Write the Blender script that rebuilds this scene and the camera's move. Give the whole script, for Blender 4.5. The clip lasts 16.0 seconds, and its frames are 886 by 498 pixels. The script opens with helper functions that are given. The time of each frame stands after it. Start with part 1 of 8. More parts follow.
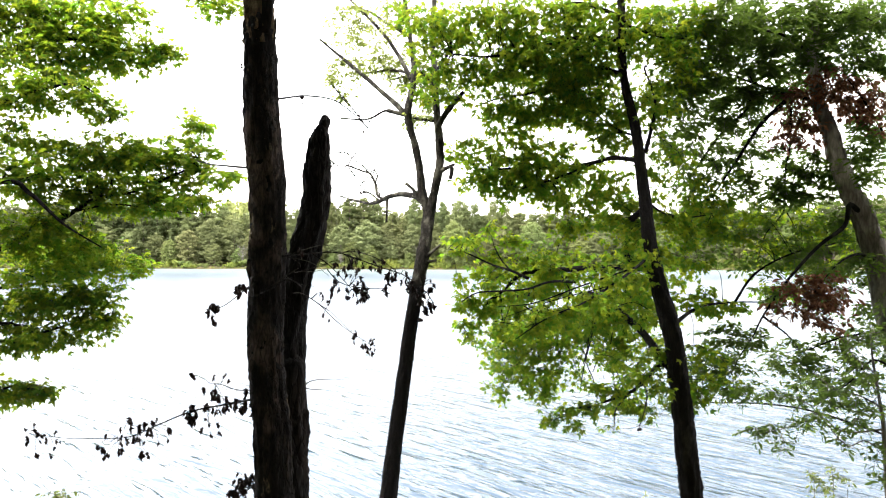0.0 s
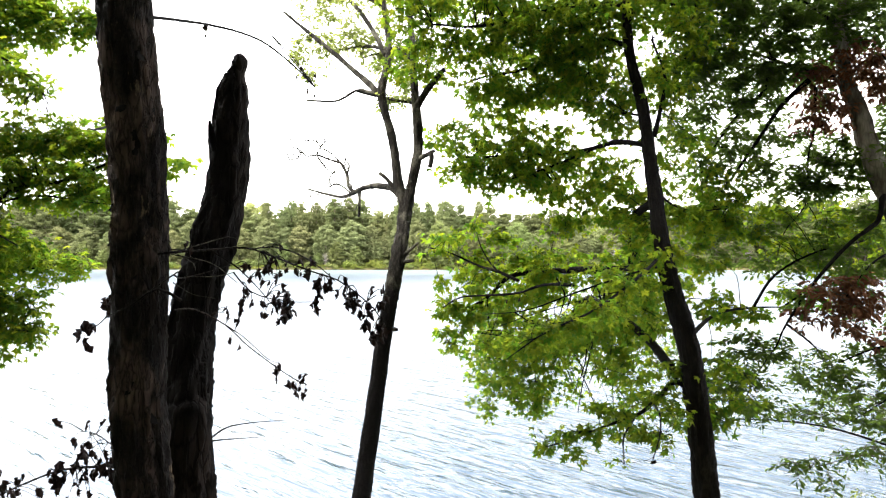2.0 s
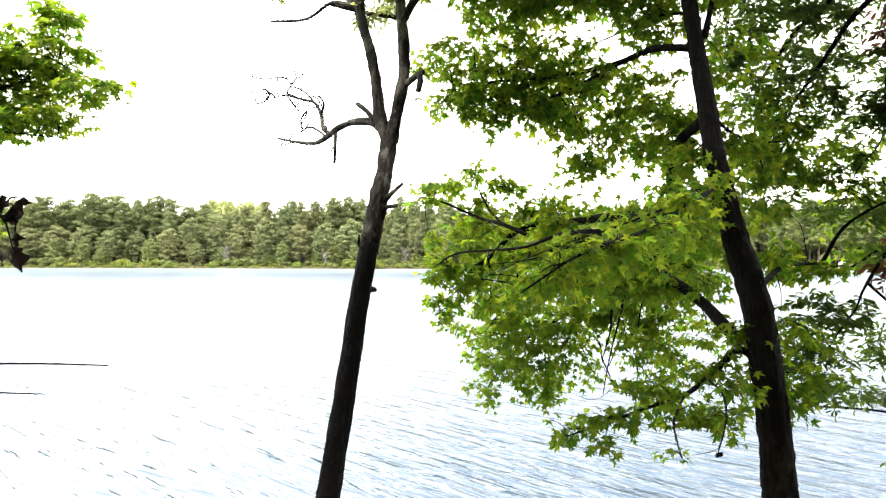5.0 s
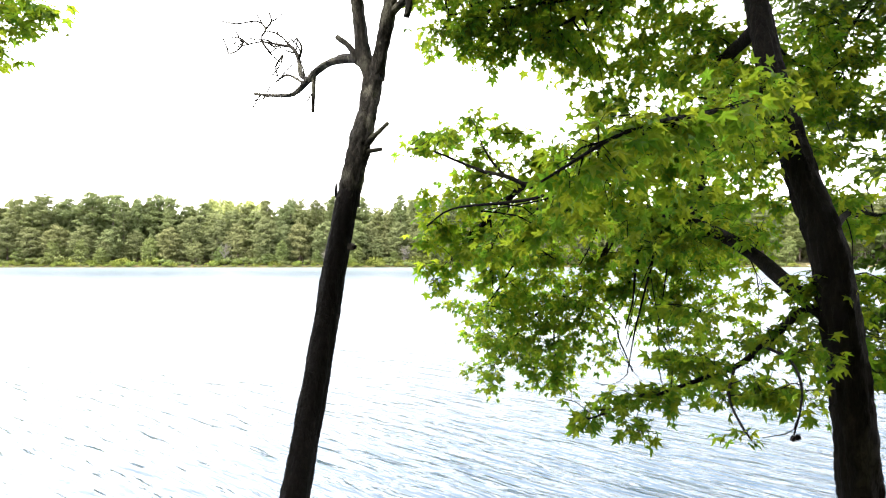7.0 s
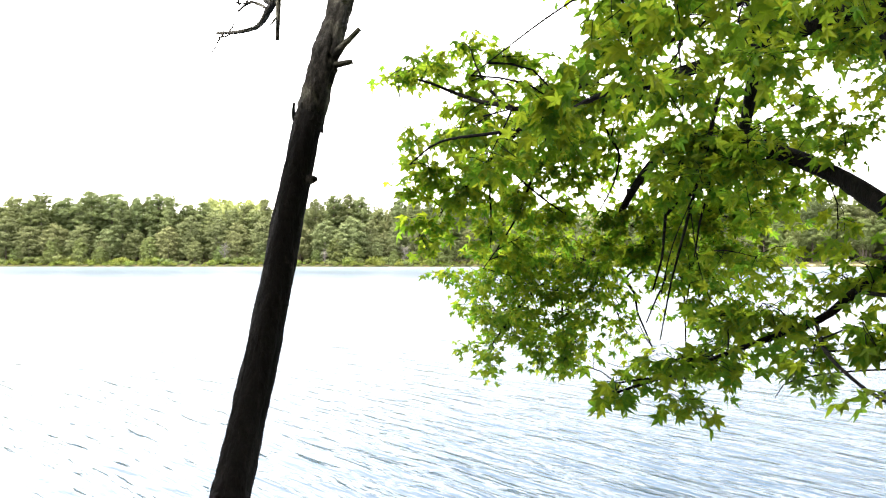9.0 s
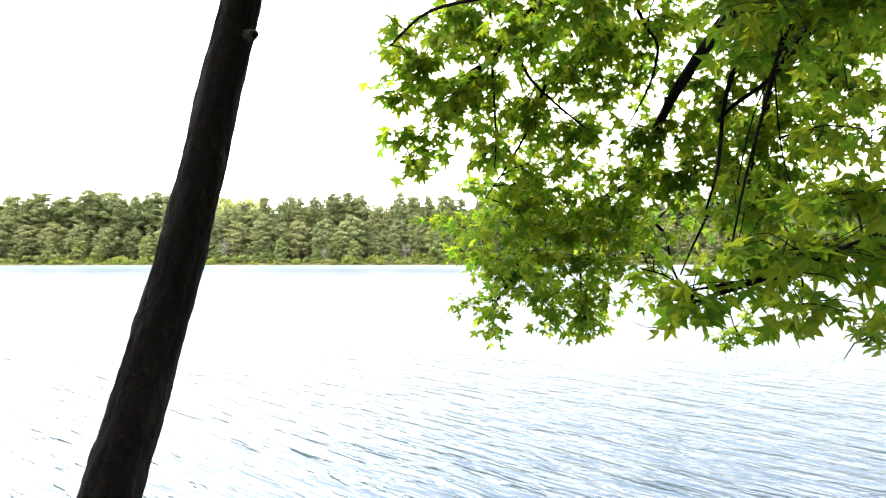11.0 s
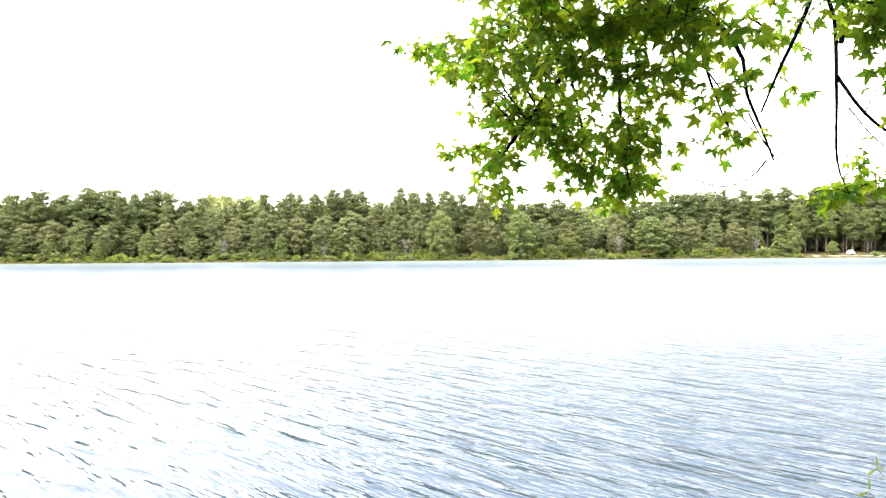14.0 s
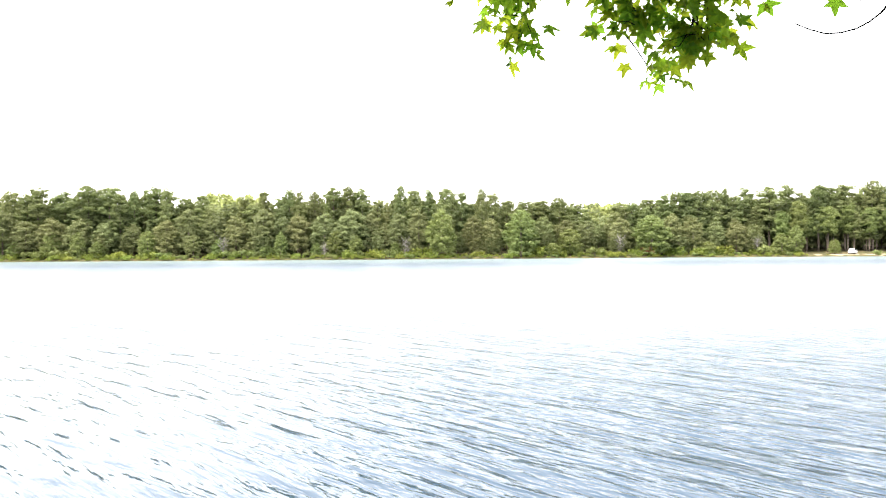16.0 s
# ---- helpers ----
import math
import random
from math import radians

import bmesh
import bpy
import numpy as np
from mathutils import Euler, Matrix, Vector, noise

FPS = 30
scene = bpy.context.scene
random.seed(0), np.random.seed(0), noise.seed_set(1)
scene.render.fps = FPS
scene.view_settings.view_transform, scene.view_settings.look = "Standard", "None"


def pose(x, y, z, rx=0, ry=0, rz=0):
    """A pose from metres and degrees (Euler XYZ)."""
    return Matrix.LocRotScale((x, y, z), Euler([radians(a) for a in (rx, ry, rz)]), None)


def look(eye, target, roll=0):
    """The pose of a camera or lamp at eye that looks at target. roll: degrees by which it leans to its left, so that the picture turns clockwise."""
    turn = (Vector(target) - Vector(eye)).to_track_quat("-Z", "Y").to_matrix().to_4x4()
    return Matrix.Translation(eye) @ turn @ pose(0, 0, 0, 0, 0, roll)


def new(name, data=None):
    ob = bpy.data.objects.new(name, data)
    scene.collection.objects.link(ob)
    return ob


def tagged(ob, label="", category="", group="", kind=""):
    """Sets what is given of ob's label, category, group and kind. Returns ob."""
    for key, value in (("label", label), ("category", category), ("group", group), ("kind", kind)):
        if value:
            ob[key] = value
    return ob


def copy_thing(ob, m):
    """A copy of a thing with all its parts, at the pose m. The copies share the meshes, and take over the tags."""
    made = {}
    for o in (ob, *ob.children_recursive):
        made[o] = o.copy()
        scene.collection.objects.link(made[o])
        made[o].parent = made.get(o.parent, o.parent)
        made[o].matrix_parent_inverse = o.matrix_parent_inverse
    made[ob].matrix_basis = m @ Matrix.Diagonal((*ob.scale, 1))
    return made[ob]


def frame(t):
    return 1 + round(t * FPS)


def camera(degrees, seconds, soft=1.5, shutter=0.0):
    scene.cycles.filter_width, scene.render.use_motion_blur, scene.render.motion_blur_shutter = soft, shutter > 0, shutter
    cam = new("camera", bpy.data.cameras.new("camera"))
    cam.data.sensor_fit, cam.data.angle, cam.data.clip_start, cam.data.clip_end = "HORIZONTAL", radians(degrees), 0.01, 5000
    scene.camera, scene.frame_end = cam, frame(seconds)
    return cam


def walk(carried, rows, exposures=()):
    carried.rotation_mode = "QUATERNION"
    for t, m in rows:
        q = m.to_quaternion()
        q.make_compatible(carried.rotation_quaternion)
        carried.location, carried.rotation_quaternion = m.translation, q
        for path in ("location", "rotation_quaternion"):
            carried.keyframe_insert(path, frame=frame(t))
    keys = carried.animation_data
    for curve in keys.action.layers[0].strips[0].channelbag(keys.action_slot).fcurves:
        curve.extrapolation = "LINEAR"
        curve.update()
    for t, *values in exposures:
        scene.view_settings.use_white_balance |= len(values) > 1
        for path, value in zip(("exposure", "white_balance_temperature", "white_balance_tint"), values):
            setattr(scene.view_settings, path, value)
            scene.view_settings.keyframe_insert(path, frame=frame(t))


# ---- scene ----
cam = camera(64.0, 16.0, soft=1.2)
# seconds, eye x, y, z in metres above the water, then yaw, pitch and lean in degrees
ROWS = [
    (0.0, 0.525, 1.334, 6.646, 2.88, 0.11, -0.10),
    (0.5, 0.531, 1.548, 6.645, 2.65, 0.11, -0.10),
    (1.0, 0.538, 1.769, 6.642, 1.73, 0.11, -0.07),
    (1.5, 0.544, 1.998, 6.638, 1.74, 0.12, -0.04),
    (2.0, 0.545, 2.224, 6.631, 1.74, 0.14, -0.05),
    (2.5, 0.546, 2.440, 6.616, 1.74, 0.14, -0.05),
    (3.0, 0.551, 2.650, 6.569, 1.75, 0.13, -0.02),
    (3.5, 0.556, 2.851, 6.482, 1.74, 0.12, -0.06),
    (4.0, 0.566, 3.046, 6.392, 1.75, 0.14, -0.15),
    (6.5, 0.579, 4.031, 6.026, 1.78, 0.10, 0.01),
    (7.0, 0.592, 4.218, 5.958, 1.80, 0.08, 0.03),
    (7.5, 0.608, 4.417, 5.889, 1.81, 0.07, 0.05),
    (8.0, 0.621, 4.620, 5.814, 1.81, 0.10, -0.01),
    (10.5, 0.643, 5.688, 5.410, 1.82, 0.06, 0.01),
    (11.0, 0.645, 5.889, 5.299, 1.82, 0.03, 0.06),
    (11.5, 0.650, 6.088, 5.182, 1.84, 0.01, 0.11),
    (12.0, 0.657, 6.289, 5.063, 1.86, -0.00, 0.14),
    (12.5, 0.665, 6.497, 4.947, 1.88, -0.06, 0.29),
    (13.0, 0.671, 6.699, 4.827, 1.90, -0.11, 0.41),
    (13.5, 0.671, 6.895, 4.701, 1.91, -0.12, 0.43),
    (14.0, 0.666, 7.101, 4.574, 1.91, -0.14, 0.45),
    (14.5, 0.661, 7.299, 4.443, 1.91, -0.15, 0.43),
    (15.0, 0.664, 7.514, 4.312, 1.92, -0.16, 0.42),
    (15.5, 0.660, 7.743, 4.213, 1.92, -0.17, 0.42),
    (16.0, 0.648, 7.987, 4.181, 1.93, -0.18, 0.40),
]
walk(cam, [(t, pose(x, y, z, 90 + pitch, lean, yaw)) for t, x, y, z, yaw, pitch, lean in ROWS],
     [(0.0, 2.08), (8.0, 2.08), (11.5, 2.06), (13.5, 1.90), (16.0, 1.85)])

# ---- light, sky, exposure ----
world = bpy.data.worlds.new("hazy_sky")
scene.world = world
world.use_nodes = True
wn, wl = world.node_tree.nodes, world.node_tree.links
sky = wn.new("ShaderNodeTexSky")
sky.sky_type = "NISHITA"
sky.sun_disc = False
sky.sun_elevation, sky.sun_rotation = radians(57), radians(-120)
sky.air_density, sky.dust_density, sky.ozone_density = 1.0, 3.0, 1.5
haze = wn.new("ShaderNodeMix")
haze.data_type = "RGBA"
haze.inputs["Factor"].default_value = 0.6
wl.new(sky.outputs["Color"], haze.inputs["A"])
haze.inputs["B"].default_value = (14.0, 13.3, 12.7, 1)
back = wn["Background"]
back.inputs["Strength"].default_value = 0.155
wl.new(haze.outputs["Result"], back.inputs["Color"])
sun = new("sun", bpy.data.lights.new("sun", "SUN"))
sun.data.energy, sun.data.angle, sun.data.color = 3.2, radians(5.0), (1.0, 0.95, 0.86)
sun.matrix_world = look((-40 * math.sin(radians(120)), 40 * math.cos(radians(120)), 40 * math.tan(radians(57))), (0, 0, 0))


# ---- materials ----
def material(name, rough=0.8):
    m = bpy.data.materials.new(name)
    m.use_nodes = True
    n, l = m.node_tree.nodes, m.node_tree.links
    p = n["Principled BSDF"]
    p.inputs["Roughness"].default_value = rough
    p.inputs["Specular IOR Level"].default_value = 0.18
    return m, n, l, p


def noise_node(n, l, scale, detail=4.0, stretch=(1, 1, 1), rough=0.55):
    c = n.new("ShaderNodeTexCoord")
    mp = n.new("ShaderNodeMapping")
    mp.inputs["Scale"].default_value = stretch
    t = n.new("ShaderNodeTexNoise")
    t.inputs["Scale"].default_value, t.inputs["Detail"].default_value = scale, detail
    t.inputs["Roughness"].default_value = rough
    l.new(c.outputs["Object"], mp.inputs["Vector"])
    l.new(mp.outputs["Vector"], t.inputs["Vector"])
    return t


def ramp_node(n, l, source, stops):
    r = n.new("ShaderNodeValToRGB")
    r.color_ramp.elements[0].position, r.color_ramp.elements[0].color = stops[0][0], (*stops[0][1], 1)
    r.color_ramp.elements[1].position, r.color_ramp.elements[1].color = stops[-1][0], (*stops[-1][1], 1)
    for p, c in stops[1:-1]:
        e = r.color_ramp.elements.new(p)
        e.color = (*c, 1)
    l.new(source, r.inputs["Fac"])
    return r


def bark(name, dark, mid, light, patch, scale=9.0, bump=0.6, crack=0.3, cover=0.5, spot=None):
    m, n, l, p = material(name, 0.92)
    fine = noise_node(n, l, scale * 3, 8, (1, 1, 0.22))
    big = noise_node(n, l, scale * 0.35, 4, (1, 1, 0.5))
    base = ramp_node(n, l, fine.outputs["Fac"], [(0.3, dark), (0.55, mid), (0.78, light)])
    spots = ramp_node(n, l, big.outputs["Fac"], [(cover, (0, 0, 0)), (cover + 0.14, (1, 1, 1))])
    mix = n.new("ShaderNodeMix")
    mix.data_type = "RGBA"
    l.new(spots.outputs["Color"], mix.inputs["Factor"])
    l.new(base.outputs["Color"], mix.inputs["A"])
    mix.inputs["B"].default_value = (*patch, 1)
    co = n.new("ShaderNodeTexCoord")
    mp = n.new("ShaderNodeMapping")
    mp.inputs["Scale"].default_value = (1, 1, 0.3)
    cracks = n.new("ShaderNodeTexVoronoi")
    cracks.feature = "DISTANCE_TO_EDGE"
    cracks.inputs["Scale"].default_value = scale * 4
    l.new(co.outputs["Object"], mp.inputs["Vector"])
    warp = n.new("ShaderNodeMix")
    warp.data_type = "RGBA"
    warp.inputs["Factor"].default_value = 0.04
    l.new(mp.outputs["Vector"], warp.inputs["A"])
    l.new(fine.outputs["Color"], warp.inputs["B"])
    l.new(warp.outputs["Result"], cracks.inputs["Vector"])
    gaps = ramp_node(n, l, cracks.outputs["Distance"], [(0.0, (crack, crack, crack)), (0.16, (1, 1, 1))])
    plates = n.new("ShaderNodeMix")
    plates.data_type, plates.blend_type = "RGBA", "MULTIPLY"
    plates.inputs["Factor"].default_value = 1.0
    tone = mix
    if spot:
        # bare wood and lichen in a few upright streaks
        streak = noise_node(n, l, scale * 0.5, 7, (1, 1, 0.4), 0.7)
        where = ramp_node(n, l, streak.outputs["Fac"], [(0.62, (0, 0, 0)), (0.68, (1, 1, 1))])
        tone = n.new("ShaderNodeMix")
        tone.data_type = "RGBA"
        l.new(where.outputs["Color"], tone.inputs["Factor"])
        l.new(mix.outputs["Result"], tone.inputs["A"])
        tone.inputs["B"].default_value = (*spot, 1)
    l.new(tone.outputs["Result"], plates.inputs["A"])
    l.new(gaps.outputs["Color"], plates.inputs["B"])
    l.new(plates.outputs["Result"], p.inputs["Base Color"])
    total = n.new("ShaderNodeMath")
    total.operation = "ADD"
    l.new(gaps.outputs["Color"], total.inputs[0])
    l.new(fine.outputs["Fac"], total.inputs[1])
    b = n.new("ShaderNodeBump")
    b.inputs["Strength"].default_value, b.inputs["Distance"].default_value = bump, 0.012
    l.new(total.outputs[0], b.inputs["Height"])
    l.new(b.outputs["Normal"], p.inputs["Normal"])
    return m


def foliage(name, dark, light, through_colour, island=True, translucency=0.45, rough=0.55, each=0.0, through_young=None):
    """A leaf that shines through; each leaf or each island has a tint of its own."""
    m, n, l, p = material(name, rough)
    p.inputs["Specular IOR Level"].default_value = 0.1
    var = n.new("ShaderNodeNewGeometry") if island else n.new("ShaderNodeObjectInfo")
    pick = var.outputs["Random Per Island"] if island else var.outputs["Random"]
    r = ramp_node(n, l, pick, [(0.0, dark), (1.0, light)])
    grain = noise_node(n, l, 14 if not island else 3, 3)
    hue = n.new("ShaderNodeHueSaturation")
    scaled = n.new("ShaderNodeMapRange")
    scaled.inputs["To Min"].default_value, scaled.inputs["To Max"].default_value = 0.7, 1.3
    l.new(grain.outputs["Fac"], scaled.inputs["Value"])
    if each:
        info = n.new("ShaderNodeObjectInfo")
        own = n.new("ShaderNodeMapRange")
        own.inputs["To Min"].default_value, own.inputs["To Max"].default_value = 1 - each, 1 + each
        l.new(info.outputs["Random"], own.inputs["Value"])
        both = n.new("ShaderNodeMath")
        both.operation = "MULTIPLY"
        l.new(scaled.outputs["Result"], both.inputs[0])
        l.new(own.outputs["Result"], both.inputs[1])
        l.new(both.outputs[0], hue.inputs["Value"])
        shade = n.new("ShaderNodeMapRange")
        shade.inputs["To Min"].default_value, shade.inputs["To Max"].default_value = 0.478, 0.52
        wander = n.new("ShaderNodeMath")
        wander.operation = "FRACT"
        tens = n.new("ShaderNodeMath")
        tens.operation = "MULTIPLY"
        tens.inputs[1].default_value = 7.3
        l.new(info.outputs["Random"], tens.inputs[0])
        l.new(tens.outputs[0], wander.inputs[0])
        l.new(wander.outputs[0], shade.inputs["Value"])
        l.new(shade.outputs["Result"], hue.inputs["Hue"])
    else:
        l.new(scaled.outputs["Result"], hue.inputs["Value"])
    l.new(r.outputs["Color"], hue.inputs["Color"])
    l.new(hue.outputs["Color"], p.inputs["Base Color"])
    tr = n.new("ShaderNodeBsdfTranslucent")
    tint = n.new("ShaderNodeMix")
    tint.data_type, tint.blend_type = "RGBA", "MIX"
    tint.inputs["Factor"].default_value = 0.7
    l.new(hue.outputs["Color"], tint.inputs["A"])
    if through_young:
        glow = ramp_node(n, l, pick, [(0.0, through_colour), (0.55, tuple((a + b) / 2 for a, b in zip(through_colour, through_young))), (1.0, through_young)])
        l.new(glow.outputs["Color"], tint.inputs["B"])
    else:
        tint.inputs["B"].default_value = (*through_colour, 1)
    l.new(tint.outputs["Result"], tr.inputs["Color"])
    ms = n.new("ShaderNodeMixShader")
    ms.inputs["Fac"].default_value = translucency
    l.new(p.outputs["BSDF"], ms.inputs[1])
    l.new(tr.outputs["BSDF"], ms.inputs[2])
    l.new(ms.outputs["Shader"], n["Material Output"].inputs["Surface"])
    return m


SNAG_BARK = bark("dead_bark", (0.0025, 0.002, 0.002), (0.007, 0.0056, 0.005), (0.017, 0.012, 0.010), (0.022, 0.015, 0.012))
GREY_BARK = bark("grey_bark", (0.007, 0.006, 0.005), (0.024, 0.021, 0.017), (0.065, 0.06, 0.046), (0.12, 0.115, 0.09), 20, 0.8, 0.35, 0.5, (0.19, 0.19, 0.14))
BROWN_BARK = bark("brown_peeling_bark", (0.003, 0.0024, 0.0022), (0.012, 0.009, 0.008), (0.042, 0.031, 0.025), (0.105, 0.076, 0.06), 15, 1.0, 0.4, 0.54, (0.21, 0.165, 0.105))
# furrowed bark, darkened in colour for the shade low on the leaning tree
LEAN_SHADED_BARK = bark("dark_furrowed_bark", (0.002, 0.0016, 0.0016), (0.0047, 0.0034, 0.0034), (0.015, 0.0105, 0.0098), (0.031, 0.024, 0.022), 13, 0.9, 0.45, 0.58, (0.065, 0.055, 0.046))
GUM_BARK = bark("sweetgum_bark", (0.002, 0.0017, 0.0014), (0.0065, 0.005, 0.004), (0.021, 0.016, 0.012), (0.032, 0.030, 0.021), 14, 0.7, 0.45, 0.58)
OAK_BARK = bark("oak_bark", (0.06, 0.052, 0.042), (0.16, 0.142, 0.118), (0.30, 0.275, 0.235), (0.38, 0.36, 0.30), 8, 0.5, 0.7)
BARE_WOOD = bark("bare_splintered_wood", (0.07, 0.046, 0.027), (0.22, 0.155, 0.09), (0.42, 0.32, 0.2), (0.5, 0.4, 0.27), 24, 1.0, 0.5, 0.55)
FAR_BARK = bark("far_bark", (0.06, 0.045, 0.035), (0.15, 0.12, 0.095), (0.24, 0.2, 0.16), (0.2, 0.17, 0.14), 2)
GUM_LEAF = foliage("sweetgum_leaf", (0.022, 0.072, 0.010), (0.125, 0.155, 0.014), (0.22, 0.46, 0.025), False, 0.61, 0.5, 0.0, (0.52, 0.60, 0.03))
GUM_LEAVES = foliage("sweetgum_leaves", (0.022, 0.072, 0.010), (0.125, 0.155, 0.014), (0.22, 0.46, 0.025), True, 0.61, 0.5, 0.0, (0.52, 0.60, 0.03))
OAK_LEAF = foliage("oak_leaf", (0.026, 0.056, 0.016), (0.070, 0.116, 0.028), (0.25, 0.38, 0.05), False, 0.48)
OAK_LEAVES = foliage("oak_leaves", (0.026, 0.056, 0.016), (0.070, 0.116, 0.028), (0.25, 0.38, 0.05), True, 0.48)
RUST_LEAVES = foliage("rusty_leaves", (0.09, 0.042, 0.026), (0.22, 0.105, 0.065), (0.3, 0.13, 0.06), True, 0.4)
PALE_LEAF = foliage("pale_leaf", (0.14, 0.19, 0.05), (0.27, 0.32, 0.09), (0.38, 0.43, 0.11), False, 0.5)
PALE_LEAVES = foliage("pale_leaves", (0.14, 0.19, 0.05), (0.27, 0.32, 0.09), (0.38, 0.43, 0.11), True, 0.5)
DEAD_LEAF = foliage("withered_leaf", (0.010, 0.007, 0.007), (0.028, 0.018, 0.016), (0.03, 0.015, 0.01), False, 0.1)
FAR_PINE = foliage("far_pine_needles", (0.113, 0.135, 0.061), (0.170, 0.193, 0.083), (0.19, 0.235, 0.07), True, 0.42, each=0.25)
FAR_OAK = foliage("far_broad_leaves", (0.110, 0.124, 0.051), (0.162, 0.174, 0.075), (0.18, 0.22, 0.06), True, 0.28, each=0.25)
FAR_DULL = foliage("far_dull_leaves", (0.104, 0.119, 0.050), (0.152, 0.165, 0.071), (0.16, 0.19, 0.06), True, 0.28, each=0.22)
FAR_LIGHT = foliage("far_light_leaves", (0.104, 0.133, 0.045), (0.158, 0.187, 0.068), (0.22, 0.27, 0.065), True, 0.33, each=0.22)
# sunlight on the ridge is put into these brighter leaves
FAR_RIDGE_SUNLIT = foliage("far_ridge_leaves", (0.234, 0.270, 0.099), (0.324, 0.351, 0.135), (0.36, 0.4, 0.12), True, 0.3)
SHRUB_LEAVES = foliage("shore_shrub_leaves", (0.081, 0.108, 0.023), (0.180, 0.211, 0.045), (0.25, 0.3, 0.05), True, 0.35, each=0.3)
WOOD_LEAVES = foliage("near_wood_leaves", (0.03, 0.06, 0.015), (0.06, 0.10, 0.02), (0.1, 0.15, 0.03), True, 0.3)


def ground_material():
    m, n, l, p = material("bank_soil", 0.95)
    a = noise_node(n, l, 0.35, 6)
    b = noise_node(n, l, 6.0, 6)
    r = ramp_node(n, l, a.outputs["Fac"], [(0.35, (0.03, 0.028, 0.013)), (0.5, (0.06, 0.06, 0.022)), (0.68, (0.12, 0.09, 0.05))])
    mul = n.new("ShaderNodeMix")
    mul.data_type, mul.blend_type = "RGBA", "MULTIPLY"
    mul.inputs["Factor"].default_value = 0.6
    l.new(r.outputs["Color"], mul.inputs["A"])
    l.new(ramp_node(n, l, b.outputs["Fac"], [(0.3, (0.55, 0.55, 0.55)), (0.7, (1.3, 1.25, 1.2))]).outputs["Color"], mul.inputs["B"])
    l.new(mul.outputs["Result"], p.inputs["Base Color"])
    bp = n.new("ShaderNodeBump")
    bp.inputs["Distance"].default_value = 0.05
    l.new(b.outputs["Fac"], bp.inputs["Height"])
    l.new(bp.outputs["Normal"], p.inputs["Normal"])
    return m


def sand_material():
    m, n, l, p = material("beach_sand", 0.95)
    a = noise_node(n, l, 0.8, 6)
    l.new(ramp_node(n, l, a.outputs["Fac"], [(0.3, (0.2, 0.155, 0.10)), (0.7, (0.36, 0.3, 0.2))]).outputs["Color"], p.inputs["Base Color"])
    return m


